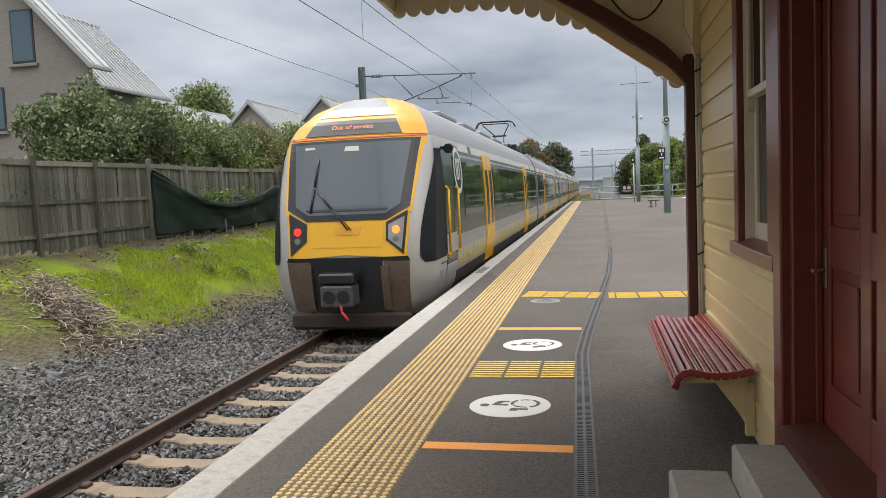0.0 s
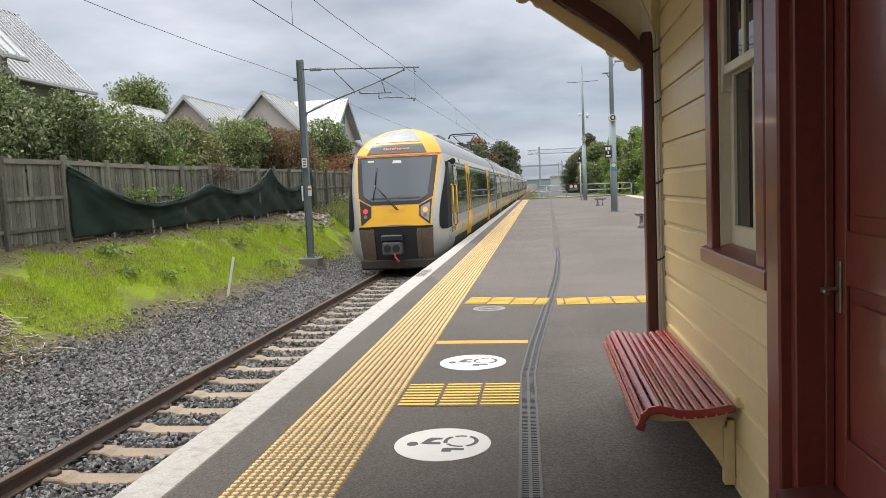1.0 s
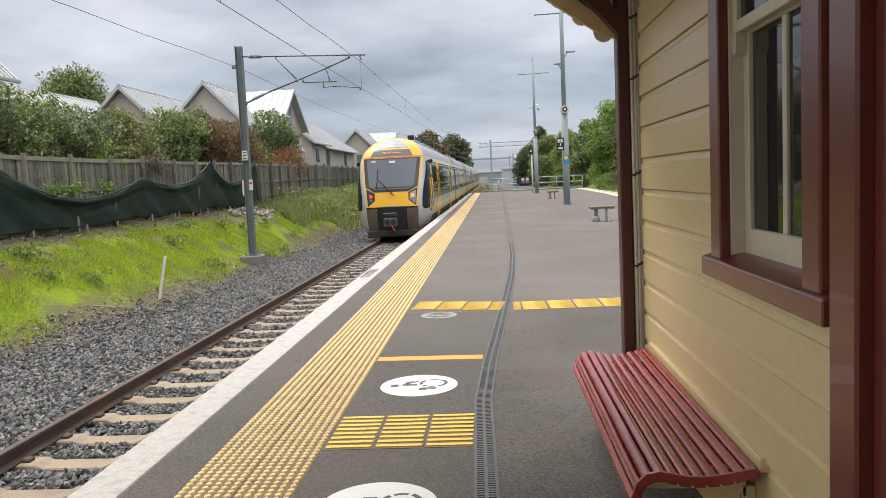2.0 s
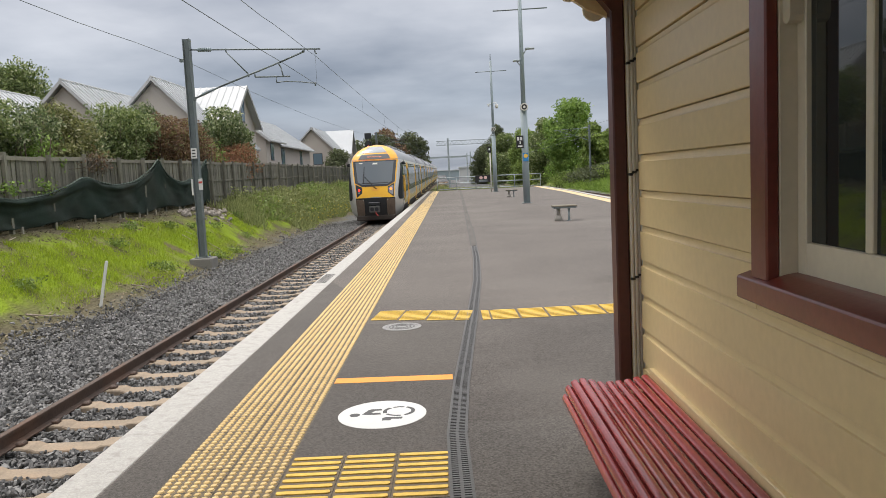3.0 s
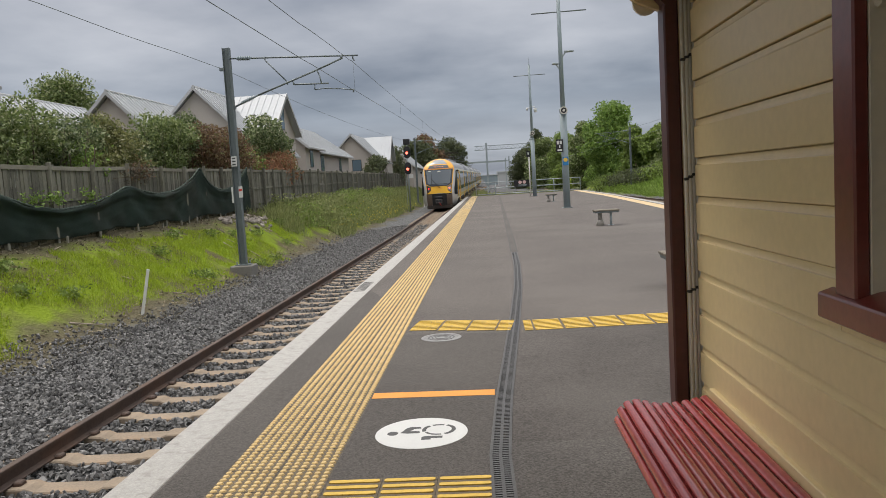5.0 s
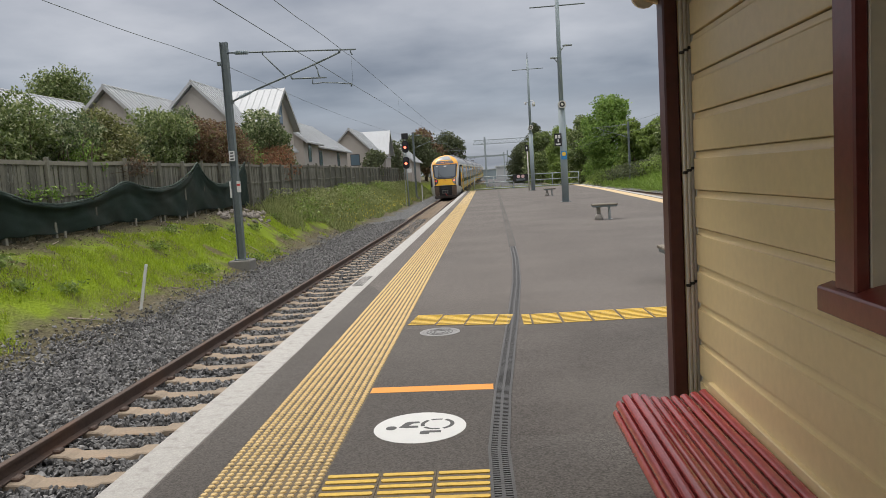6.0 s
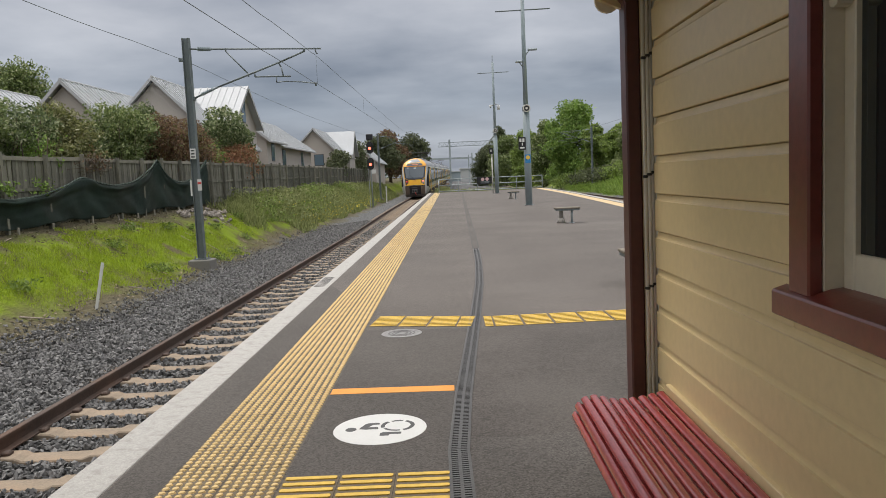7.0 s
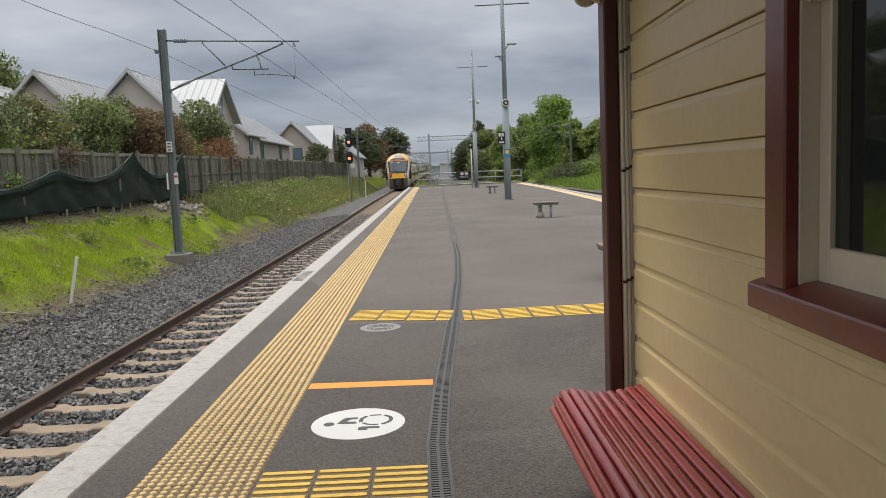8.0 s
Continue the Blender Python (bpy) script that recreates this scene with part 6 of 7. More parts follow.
# ---- seats, poles, rail on the platform ----
def build_seats():
    se = thing("platform_seat", pose(3.62, 25.5, 0), "backless grey timber platform seat on two pedestals", "seat", "platform seats")
    bm = bmesh.new()
    for k in range(4):
        box(bm, (-0.36, -0.26 + k * 0.132, 0.425), (0.36, -0.26 + k * 0.132 + 0.124, 0.465), 0.008)
    part("seat", bm, M["timber"], se)
    part("seat_frame", bx((-0.34, -0.24, 0.375), (0.34, 0.25, 0.424), 0.006), M["galv_dark"], se)
    bm = bmesh.new()
    rod(bm, (-0.17, 0.02, 0.0), (-0.17, 0.02, 0.16), 0.13, 12, 0.09)
    rod(bm, (-0.17, 0.02, 0.16), (-0.17, 0.02, 0.375), 0.06, 10)
    part("pedestal", bm, M["concrete"], se)
    bm = bmesh.new(); rod(bm, (0.13, -0.08, 0.0), (0.13, -0.08, 0.375), 0.035, 10)
    rod(bm, (0.13, -0.08, 0.0), (0.13, -0.08, 0.012), 0.09, 12)
    part("leg", bm, M["galv"], se)
    for x, y, a in ((4.1, 50.0, 0), (2.72, 12.75, 0)):
        copy_thing(se, pose(x, y, 0, 0, 0, a))


build_seats()
M["sign_black"] = mat("black_sign", (0.015, 0.015, 0.017), 0.4, var=0.1)
M["blue_sign"] = mat("blue_sticker", (0.03, 0.20, 0.45), 0.5)


def build_pole(x, y, top, bar_z, spk_z, sign_z, big):
    po = thing("camera_pole", pose(x, y, 0), "tall grey platform pole with speaker, sign and cross bar", "pole", "platform poles")
    bm = bmesh.new(); rod(bm, (0, 0, 0), (0, 0, 4.6), 0.165, 8); rod(bm, (0, 0, 4.6), (0, 0, 4.75), 0.165, 8, 0.11); rod(bm, (0, 0, 4.75), (0, 0, top), 0.11, 8, 0.085)
    part("shaft", bm, M["grey_paint"], po)
    bm = bmesh.new(); box(bm, (-0.24, -0.24, 0), (0.24, 0.24, 0.025), 0.006)
    part("base_plate", bm, M["galv_dark"], po)
    bm = bmesh.new(); rod(bm, (-1.28, 0, bar_z), (1.28, 0, bar_z + 0.03), 0.03, 8)
    part("cross_bar", bm, M["galv_dark"], po)
    bm = bmesh.new()
    rod(bm, (0, -0.12, spk_z), (0, -0.34, spk_z), 0.10, 16, 0.17)
    rod(bm, (0, -0.34, spk_z), (0, -0.36, spk_z), 0.18, 16)
    s = part("loudspeaker", bm, M["conduit"], po)
    bm = bmesh.new(); rod(bm, (0, -0.345, spk_z), (0, -0.364, spk_z), 0.13, 16)
    part("grille", bm, M["sign_black"], s)
    bm = bmesh.new(); rod(bm, (0, -0.35, spk_z), (0, -0.372, spk_z), 0.06, 12)
    part("horn_centre", bm, M["conduit"], s)
    part("bracket", bx((-0.19, -0.24, spk_z - 0.13), (0.19, -0.10, spk_z + 0.13), 0.04), M["galv"], po)
    if big:
        for sx, z in ((1, 7.34), (-1, 6.8)):
            bm = bmesh.new()
            rod(bm, (sx * 0.08, 0, z - 0.25), (sx * 0.25, -0.02, z - 0.02), 0.025, 6)
            box(bm, (sx * 0.18 if sx > 0 else -0.42, -0.10, z - 0.05), (0.62 if sx > 0 else -0.10, 0.10, z + 0.03), 0.02)
            part("floodlight", bm, M["galv"], po)
        si = part("number_sign", bx((-0.42, -0.20, sign_z - 0.3), (-0.08, -0.16, sign_z + 0.3), 0.006), M["sign_black"], po, "black sign with white symbols")
        bm = bmesh.new()
        for dx in (-0.08, 0.06):
            box(bm, (-0.25 + dx - 0.05, -0.205, sign_z + 0.07), (-0.25 + dx + 0.05, -0.202, sign_z + 0.23))
        box(bm, (-0.27, -0.205, sign_z - 0.10), (-0.22, -0.202, sign_z + 0.03))
        box(bm, (-0.36, -0.205, sign_z - 0.24), (-0.14, -0.202, sign_z - 0.17))
        part("sign_bars", bm, M["decal"], si)
        st = part("sticker", bx((-0.13, -0.185, 2.02), (0.13, -0.165, 2.42), 0.004), M["blue_sign"], po, "blue and yellow sticker")
        bm = bmesh.new(); rod(bm, (0, -0.186, 2.28), (0, -0.19, 2.28), 0.10, 14)
        part("sticker_disc", bm, M["yellow_bar"], st)
    else:
        bm = bmesh.new()
        path_rod(bm, [(0, 0, 7.3), (0.35, -0.05, 7.3), (0.35, -0.05, 7.15)], 0.03, 6)
        rod(bm, (0.35, -0.05, 7.18), (0.35, -0.05, 6.85), 0.14, 12, 0.10)
        path_rod(bm, [(0, 0, 7.22), (-0.28, -0.05, 7.22)], 0.03, 6)
        rod(bm, (-0.30, -0.05, 7.24), (-0.30, -0.05, 7.02), 0.10, 12, 0.07)
        part("dome_camera", bm, M["decal"], po)
        si = part("number_sign", bx((-0.55, -0.1, sign_z - 0.25), (-0.25, -0.05, sign_z + 0.25), 0.006), M["sign_black"], po)
        bm = bmesh.new(); box(bm, (-0.45, -0.105, sign_z - 0.05), (-0.36, -0.102, sign_z + 0.12))
        part("sign_bars", bm, M["decal"], si)
        bm = bmesh.new(); rod(bm, (-0.35, 0.0, 0), (-0.35, 0.0, 3.3), 0.05, 8)
        part("side_post", bm, M["conduit"], po)
    bm = bmesh.new()
    for s2 in (-0.03, 0.03):
        rod(bm, (s2, 0, top - 0.05), (s2, 0, top + 0.55), 0.012, 5)
    part("spikes", bm, M["galv_dark"], po)


build_pole(3.95, 39.4, 10.4, 9.15, 4.58, 2.95, True)
build_pole(4.12, 66.0, 10.7, 9.85, 5.14, 3.49, False)


def build_railing():
    ra = thing("end_railing", pose(0, PLAT_END - 0.6, 0), "galvanised pipe railing across the platform end", "railing")
    xs = [-0.9, 1.05, 3.0, 4.95, 6.9, 8.2, 9.5]
    for x in xs:
        bm = bmesh.new(); rod(bm, (x, 0, 0), (x, 0, 1.3), 0.04, 8); rod(bm, (x, 0, 0), (x, 0, 0.02), 0.09, 10)
        part("post", bm, M["galv"], ra)
    for z in (0.12, 0.72, 1.3):
        bm = bmesh.new(); rod(bm, (xs[0], 0, z), (xs[-1], 0, z), 0.045, 8)
        part("rail", bm, M["galv"], ra)
    sg = thing("warning_sign", pose(3.75, PLAT_END - 0.66, 0), "black warning sign with two pink symbols on the railing", "sign")
    part("board", bx((-0.8, -0.03, 0.68), (0.8, 0.0, 1.38), 0.01), M["sign_black"], sg)
    bm = bmesh.new()
    for x in (-0.22, 0.22):
        rod(bm, (x, -0.031, 1.15), (x, -0.04, 1.15), 0.17, 16)
    part("symbol_disc", bm, mat("pale_pink_print", (0.60, 0.40, 0.38), 0.5), sg)
    bm = bmesh.new()
    box(bm, (-0.45, -0.036, 0.86), (0.45, -0.031, 0.92)); box(bm, (-0.40, -0.036, 0.76), (0.40, -0.031, 0.81))
    part("print_bars", bm, M["grey_paint"], sg)


build_railing()


def build_signal():
    x, y = -6.9, 72.2
    g = ground_z(x, y)
    si = thing("railway_signal", pose(x, y, 0), "two-headed railway signal showing red lights", "signal")
    bm = bmesh.new(); rod(bm, (0, 0, g - 0.2), (0, 0, 5.6), 0.07, 10)
    part("post", bm, M["galv"], si)
    for z in (4.75, 3.3):
        bm = bmesh.new()
        pts = [(0.30 * math.cos(a), z + 0.30 * math.sin(a)) for a in np.linspace(0, math.pi, 9)] + [(0.30 * math.cos(a), z - 0.5 + 0.30 * math.sin(a)) for a in np.linspace(math.pi, 2 * math.pi, 9)]
        prism(bm, pts, "y", -0.16, -0.08)
        for q in (z, z - 0.32):
            rod(bm, (0, -0.16, q), (0, -0.36, q + 0.02), 0.14, 14)
        h = part("signal_head", bm, M["sign_black"], si)
        bm = bmesh.new(); rod(bm, (0, -0.36, z - 0.32), (0, -0.375, z - 0.32), 0.12, 14)
        part("red_lamp", bm, glow("signal_red", (1.0, 0.10, 0.06), 5.0), h, "lit red lamp")
    part("relay_box", bx((-0.30, -0.2, 5.2), (0.30, 0.15, 5.72), 0.03), M["sign_black"], si)
    part("marker_plate", bx((0.05, -0.14, 2.15), (0.45, -0.11, 2.5), 0.005), M["decal"], si)
    part("ladder", bx((-0.25, 0.1, g), (-0.21, 0.14, 5.0)), M["galv"], si)
    st = thing("marker_post", pose(-7.33, 18.45, 0), "leaning white plastic marker stake in the gravel", "marker post")
    bm = bmesh.new(); box(bm, (-0.03, -0.015, -1.15), (0.03, 0.015, 0.0), 0.006)
    part("stake", bm, M["decal"], st)
    st.matrix_world = pose(-7.02, 18.3, 0.09, 0, 12, 6)
    st2 = thing("marker_post", pose(-6.6, 84, 0), "short white marker stake beside the mast", "marker post")
    part("stake", bx((-0.06, -0.04, -1.1), (0.06, 0.04, 0.9), 0.01), M["decal"], st2)


build_signal()

# ---- houses behind the fence ----
def gable_house(name, label, xr, half, y0, y1, ridge, eave, wall_mat, ribs=0.5, face_windows=(), side_windows=(), over=0.35, chimney=False):
    """House with its ridge along y. face_windows: (x, z, w, h) on the near gable; side_windows: (y, z, w, h) on the track side."""
    ho = thing(name, Matrix.Identity(4), label, "house", "houses behind the fence")
    g = ground_z(xr + half, y0) - 0.4
    y0 += over
    bm = bmesh.new()
    prism(bm, [(xr - half, g), (xr + half, g), (xr + half, eave), (xr, ridge - 0.12), (xr - half, eave)], "y", y0, y1)
    wall = part("wall", bm, wall_mat, ho)
    k = (ridge - eave) / half
    for s in (-1, 1):
        xe = xr + s * (half + over)
        ze = eave - over * k
        bm = bmesh.new()
        prism(bm, [(xr, ridge), (xe, ze), (xe, ze + 0.08), (xr, ridge + 0.10)], "y", y0 - over, y1 + over)
        roof = part("roof", bm, M["roof"], ho, "pale ribbed steel roof")
        if s > 0 and ribs:
            d = Vector((xe - xr, 0, ze - ridge)).normalized()
            n = Vector((-d.z, 0, d.x)) if d.x > 0 else Vector((d.z, 0, -d.x))
            for y in np.arange(y0 - over + 0.1, y1 + over, ribs):
                bm = bmesh.new()
                a, b = Vector((xr + 0.05, y, ridge + 0.09)), Vector((xe, y, ze + 0.08))
                o = n * 0.045
                prism(bm, [(a.x, a.z), (b.x, b.z), (b.x + o.x, b.z + o.z), (a.x + o.x, a.z + o.z)], "y", y, y + 0.05)
                part("roof_rib", bm, M["roof"], roof)
        bm = bmesh.new()
        prism(bm, [(xr, ridge + 0.11), (xe, ze + 0.09), (xe, ze - 0.11), (xr, ridge - 0.10)], "y", y0 - over - 0.04, y0 - over)
        part("barge_board", bm, M["fascia"], ho)
        bm = bmesh.new(); box(bm, (xe - 0.03, y0 - over, ze - 0.09), (xe + 0.10, y1 + over, ze + 0.03), 0.015)
        part("gutter", bm, M["fascia"], ho)
    bm = bmesh.new(); rod(bm, (xr, y0 - over, ridge + 0.10), (xr, y1 + over, ridge + 0.10), 0.07, 8)
    part("ridge_cap", bm, M["fascia"], ho)

    def window(cx, cy, cz, w, h, face):
        if face:
            lo, hi = (cx - w / 2, y0 - 0.03, cz - h / 2), (cx + w / 2, y0 + 0.05, cz + h / 2)
        else:
            lo, hi = (xr + half - 0.05, cy - w / 2, cz - h / 2), (xr + half + 0.03, cy + w / 2, cz + h / 2)
        fr = part("window", bx(lo, hi, 0.01), M["frame_dark"], ho)
        lo2 = [a + (0.06 if b - a > 0.2 else -0.012) for a, b in zip(lo, hi)]
        hi2 = [b - (0.06 if b - a > 0.2 else -0.012) for a, b in zip(lo, hi)]
        part("pane", bx(lo2, hi2), M["house_glass"], fr)
        if face:
            part("window_sill", bx((cx - w / 2 - 0.1, y0 - 0.12, cz - h / 2 - 0.13), (cx + w / 2 + 0.1, y0 + 0.02, cz - h / 2 - 0.03), 0.01), wall_mat, fr)
    for x, z, w, h in face_windows:
        window(x, 0, z, w, h, True)
    for y, z, w, h in side_windows:
        window(0, y, z, w, h, False)
    return ho


M["house_glass"] = glass_mat("house_window_glass", (0.10, 0.15, 0.19), 0.05)


def side_gable(ho, xw, xback, yc, half, ridge, eave, wall_mat):
    """A cross gable that faces the track."""
    bm = bmesh.new()
    prism(bm, [(yc - half, eave - 2.5), (yc + half, eave - 2.5), (yc + half, eave), (yc, ridge - 0.1), (yc - half, eave)], "x", xback, xw)
    part("side_wall", bm, wall_mat, ho)
    k = (ridge - eave) / half
    for s in (-1, 1):
        ye, ze = yc + s * (half + 0.35), eave - 0.35 * k
        bm = bmesh.new()
        prism(bm, [(yc, ridge), (ye, ze), (ye, ze + 0.08), (yc, ridge + 0.10)], "x", xback, xw + 0.4)
        roof = part("side_roof", bm, M["roof"], ho)
        if s < 0:
            for x in np.arange(xback, xw + 0.35, 0.42):
                bm = bmesh.new()
                prism(bm, [(yc, ridge + 0.09), (ye, ze + 0.07), (ye, ze + 0.12), (yc, ridge + 0.14)], "x", x, x + 0.05)
                part("roof_rib", bm, M["roof"], roof)
        bm = bmesh.new()
        prism(bm, [(yc, ridge + 0.13), (ye, ze + 0.11), (ye, ze - 0.14), (yc, ridge - 0.12)], "x", xw + 0.4, xw + 0.44)
        part("barge_board", bm, M["fascia"], ho)
    fr = part("window", bx((xw - 0.04, yc - 0.45, eave + 0.05), (xw + 0.04, yc + 0.45, eave + 1.5), 0.01), M["frame_dark"], ho)
    part("pane", bx((xw + 0.02, yc - 0.38, eave + 0.12), (xw + 0.055, yc + 0.38, eave + 1.43)), M["house_glass"], fr)


gable_house("brick_house", "grey brick house with steep pale steel roof", -19.6, 4.2, 21.7, 22.3, 10.75, 6.35, M["brick"],
            face_windows=((-17.68, 7.12, 0.85, 1.7), (-18.9, 4.85, 0.75, 1.4), (-16.85, 5.0, 0.5, 0.5)), over=0.38)
gable_house("roofed_annex", "low house wing with pale ribbed steel roof", -19.0, 2.4, 23.6, 27.5, 8.6, 6.15, M["brick"], ribs=0.27, over=0.5)
gable_house("plaster_house", "taupe plaster house with pale steel gable roof", -17.95, 3.6, 39.0, 47.2, 6.83, 3.2, M["render"])
h3 = gable_house("plaster_house", "taupe plaster house with steep gable and cross gable", -16.0, 3.4, 45.2, 53.0, 7.67, 4.2, M["render"], face_windows=((-13.4, 3.6, 1.2, 0.9),))
side_gable(h3, -12.6, -16.0, 51.0, 3.0, 7.66, 5.45, M["render"])
gable_house("plaster_house", "taupe plaster house with pale lean roof", -16.2, 3.2, 61.5, 76.0, 7.0, 4.75, M["render"], side_windows=((64.0, 3.7, 1.2, 1.3), (71.5, 3.7, 1.0, 1.3)), over=0.4)
gable_house("plaster_house", "taupe plaster house with low pale roof", -15.0, 2.4, 56.4, 61.4, 6.9, 4.9, M["render"], side_windows=((58.5, 3.9, 1.0, 1.3),))
h5 = gable_house("plaster_house", "taupe plaster house with pale gable roof beside the fence", -13.75, 2.5, 82.0, 93.0, 7.1, 4.6, M["render"], face_windows=((-13.3, 3.9, 1.0, 1.2),))
side_gable(h5, -10.9, -13.75, 91.0, 2.4, 7.2, 4.8, M["render"])
gable_house("plaster_house", "far house with pale steel roof", -13.0, 3.5, 104.0, 118.0, 7.4, 4.2, M["render"])
gable_house("plaster_house", "house with pale steel roof behind the hedge", -24.0, 4.0, 36.0, 48.0, 7.2, 3.8, M["render"])


# ---- plants ----
def crown(name, blobs, n, size, leaf, label, category="shrub", seed=1, trunk=None, shell=0.5, group=""):
    rng = np.random.default_rng(seed)
    th = thing(name, Matrix.Identity(4), label, category, group)
    p = blob_points(rng, blobs, n, shell)
    scatter("crown", LEAF, LEAF_F, p, size, rng, leaf, th)
    bm = bmesh.new()
    if trunk:
        x, y, r, top = trunk
        g = ground_z(x, y)
        rod(bm, (x, y, g - 0.2), (x, y, top), r, 8, r * 0.5)
        for b in blobs:
            rod(bm, (x, y, g + (top - g) * 0.55), (b[0], b[1], b[2]), r * 0.4, 6, r * 0.12)
    else:
        for b in blobs:
            g = ground_z(b[0], b[1])
            for q in range(4):
                a = q * 1.6 + b[1]
                rod(bm, (b[0] + 0.2 * math.cos(a), b[1] + 0.2 * math.sin(a), g - 0.1), (b[0] + b[3] * 0.6 * math.cos(a), b[1] + b[4] * 0.6 * math.sin(a), b[2] + b[5] * 0.4), 0.035, 5, 0.012)
    part("stem" if not trunk else "trunk", bm, M["bark"], th)
    return th


def bush(y, x, w, h0, h1, leaf, label, seed, n=22000, size=(0.07, 0.16), name="shrub"):
    """A hedge shrub from the fence top up to h1, in uneven clumps."""
    r = random.Random(seed)
    blobs = []
    h1 -= 0.4
    for k in range(9):
        blobs.append((x + r.uniform(-0.6, 0.5), y + r.uniform(-w * 0.8, w * 0.8), h0 + (h1 - h0) * (0.30 + 0.58 * r.random() ** 0.8), r.uniform(0.55, 1.0), w * r.uniform(0.34, 0.62), (h1 - h0) * r.uniform(0.16, 0.30)))
    blobs.append((x, y, (h0 + h1) / 2 - 0.3, 0.8, w * 0.9, (h1 - h0) * 0.42))
    return crown(name, blobs, n, size, leaf, label, "shrub", seed, group="shrubs behind the fence")


HB = "dense glossy dark green shrub behind the timber fence"
for i, (y, w, h, lf) in enumerate(((16.6, 1.2, 4.3, "leaf"), (18.4, 1.7, 4.7, "leaf"), (21.0, 1.7, 4.4, "leaf_mid"), (23.6, 1.6, 4.35, "leaf"), (26.2, 1.7, 4.35, "leaf_olive"), (28.6, 1.5, 4.1, "leaf"), (31.2, 1.8, 5.0, "leaf_mid"), (33.2, 1.3, 4.9, "leaf"))):
    bush(y, -12.1, w, 1.2, h, M[lf], HB, 20 + i)
bush(23.5, -11.3, 0.6, 1.6, 3.7, M["leaf_light"], "bright green young shrub above the fence", 41, 1500)
bush(35.2, -11.5, 2.5, 1.4, 5.0, M["leaf_red"], "reddish brown shrub behind the fence", 42)
bush(37.9, -11.4, 1.6, 1.4, 4.3, M["leaf_red"], "rusty leaved shrub behind the fence", 43, 5000)
bush(39.8, -11.9, 1.2, 1.5, 4.6, M["leaf_light"], "light green shrub behind the fence", 44, 4000)
bush(43.4, -11.05, 2.2, 1.6, 4.2, M["leaf_pink"], "orange pink flowering shrub behind the fence", 45, 7000, (0.08, 0.17))
bush(46.2, -12.1, 4.0, 1.8, 5.75, M["leaf"], "large glossy green shrub behind the fence", 46, 20000, (0.12, 0.24))
bush(80.5, -11.0, 2.8, 1.8, 4.9, M["leaf_dark"], "dark green shrub behind the far fence", 47, 3000, (0.2, 0.36))
bush(98.0, -10.8, 3.0, 1.6, 6.2, M["leaf_dark"], "dark shrub beside the railway", 48, 2500, (0.25, 0.45))


def tree(name, x, y, top, r, leaf, label, seed, n=6000, size=(0.3, 0.6), low=0.35):
    g = ground_z(x, y)
    rr = random.Random(seed)
    blobs = []
    for k in range(30):
        a, f = rr.uniform(0, 6.28), (k + rr.random()) / 30
        zc = g + (top - g) * (low + (0.93 - low) * f)
        q = r * math.sqrt(max(0.0, 1.0 - f ** 2.4)) * rr.uniform(0.2, 0.78)
        blobs.append((x + q * math.cos(a), y + q * math.sin(a), zc, r * rr.uniform(0.28, 0.44), r * rr.uniform(0.28, 0.44), (top - g) * rr.uniform(0.10, 0.19)))
    return crown(name, blobs, n, size, leaf, label, "tree", seed, (x, y, 0.22 + 0.02 * r, g + (top - g) * 0.7), shell=0.35)


tree("tree", -33.0, 62, 11.4, 3.7, M["leaf_mid"], "round green tree behind the houses", 60, 32000, (0.16, 0.32))
tree("tree", -10.6, 124, 8.2, 4.2, M["leaf_dark"], "dark bushy conifer beside the railway", 61, 14000, (0.25, 0.5))
tree("tree", -6.6, 150, 9.8, 4.2, M["leaf_dark"], "tall dark tree beside the railway", 62, 12000, low=0.2)
tree("tree", -9.9, 134, 9.7, 4.2, M["leaf_red"], "reddish dark tree beside the railway", 63, 10000, low=0.2)
RT = "leafy green tree on the bank beyond the platform"
for i, (x, y, top, r, lf) in enumerate(((20.6, 94, 6.6, 3.0, "leaf_tree"), (17.0, 106, 10.6, 4.6, "leaf_light"), (18.6, 98, 6.9, 2.6, "leaf_tree"), (21.8, 90, 6.8, 3.0, "leaf_mid"), (24.5, 90, 7.4, 3.6, "leaf_tree"), (22.5, 80, 6.4, 3.2, "leaf_tree"), (28, 84, 8.0, 4.0, "leaf_tree"), (15.8, 122, 9.4, 3.6, "leaf_mid"), (14.6, 140, 9.0, 4.2, "leaf_tree"), (12.6, 165, 9.4, 4.6, "leaf_mid"), (10.6, 190, 9.2, 5.0, "leaf_dark"), (12.0, 178, 12.4, 2.7, "leaf_dark"), (26, 72, 5.4, 3.0, "leaf_tree"), (32, 70, 7.0, 4.0, "leaf_tree"))):
    tree("tree", x, y, top, r, M[lf], RT, 70 + i, 22000, (0.26, 0.52), low=0.0)
for i, (x, y, r) in enumerate(((17.2, 88, 1.8), (18.4, 82, 2.0), (16.6, 94, 1.8), (15.6, 101, 1.8), (18.6, 70, 1.4), (20.2, 76, 1.6), (17.4, 84, 1.3), (21.5, 66, 1.8), (19.0, 60, 1.2), (23, 70, 2.0))):
    g = ground_z(x, y)
    crown("shrub", [(x, y, g + 0.7, r, r, 0.9), (x + r * 0.6, y + 0.8, g + 0.9, r * 0.7, r * 0.8, 1.0), (x - r * 0.5, y + 1, g + 0.5, r * 0.8, r * 0.6, 0.7)], 1800, (0.15, 0.35), M["leaf_tree" if i % 2 else "leaf_dark"], "low green shrub on the bank beyond the platform", "shrub", 90 + i)


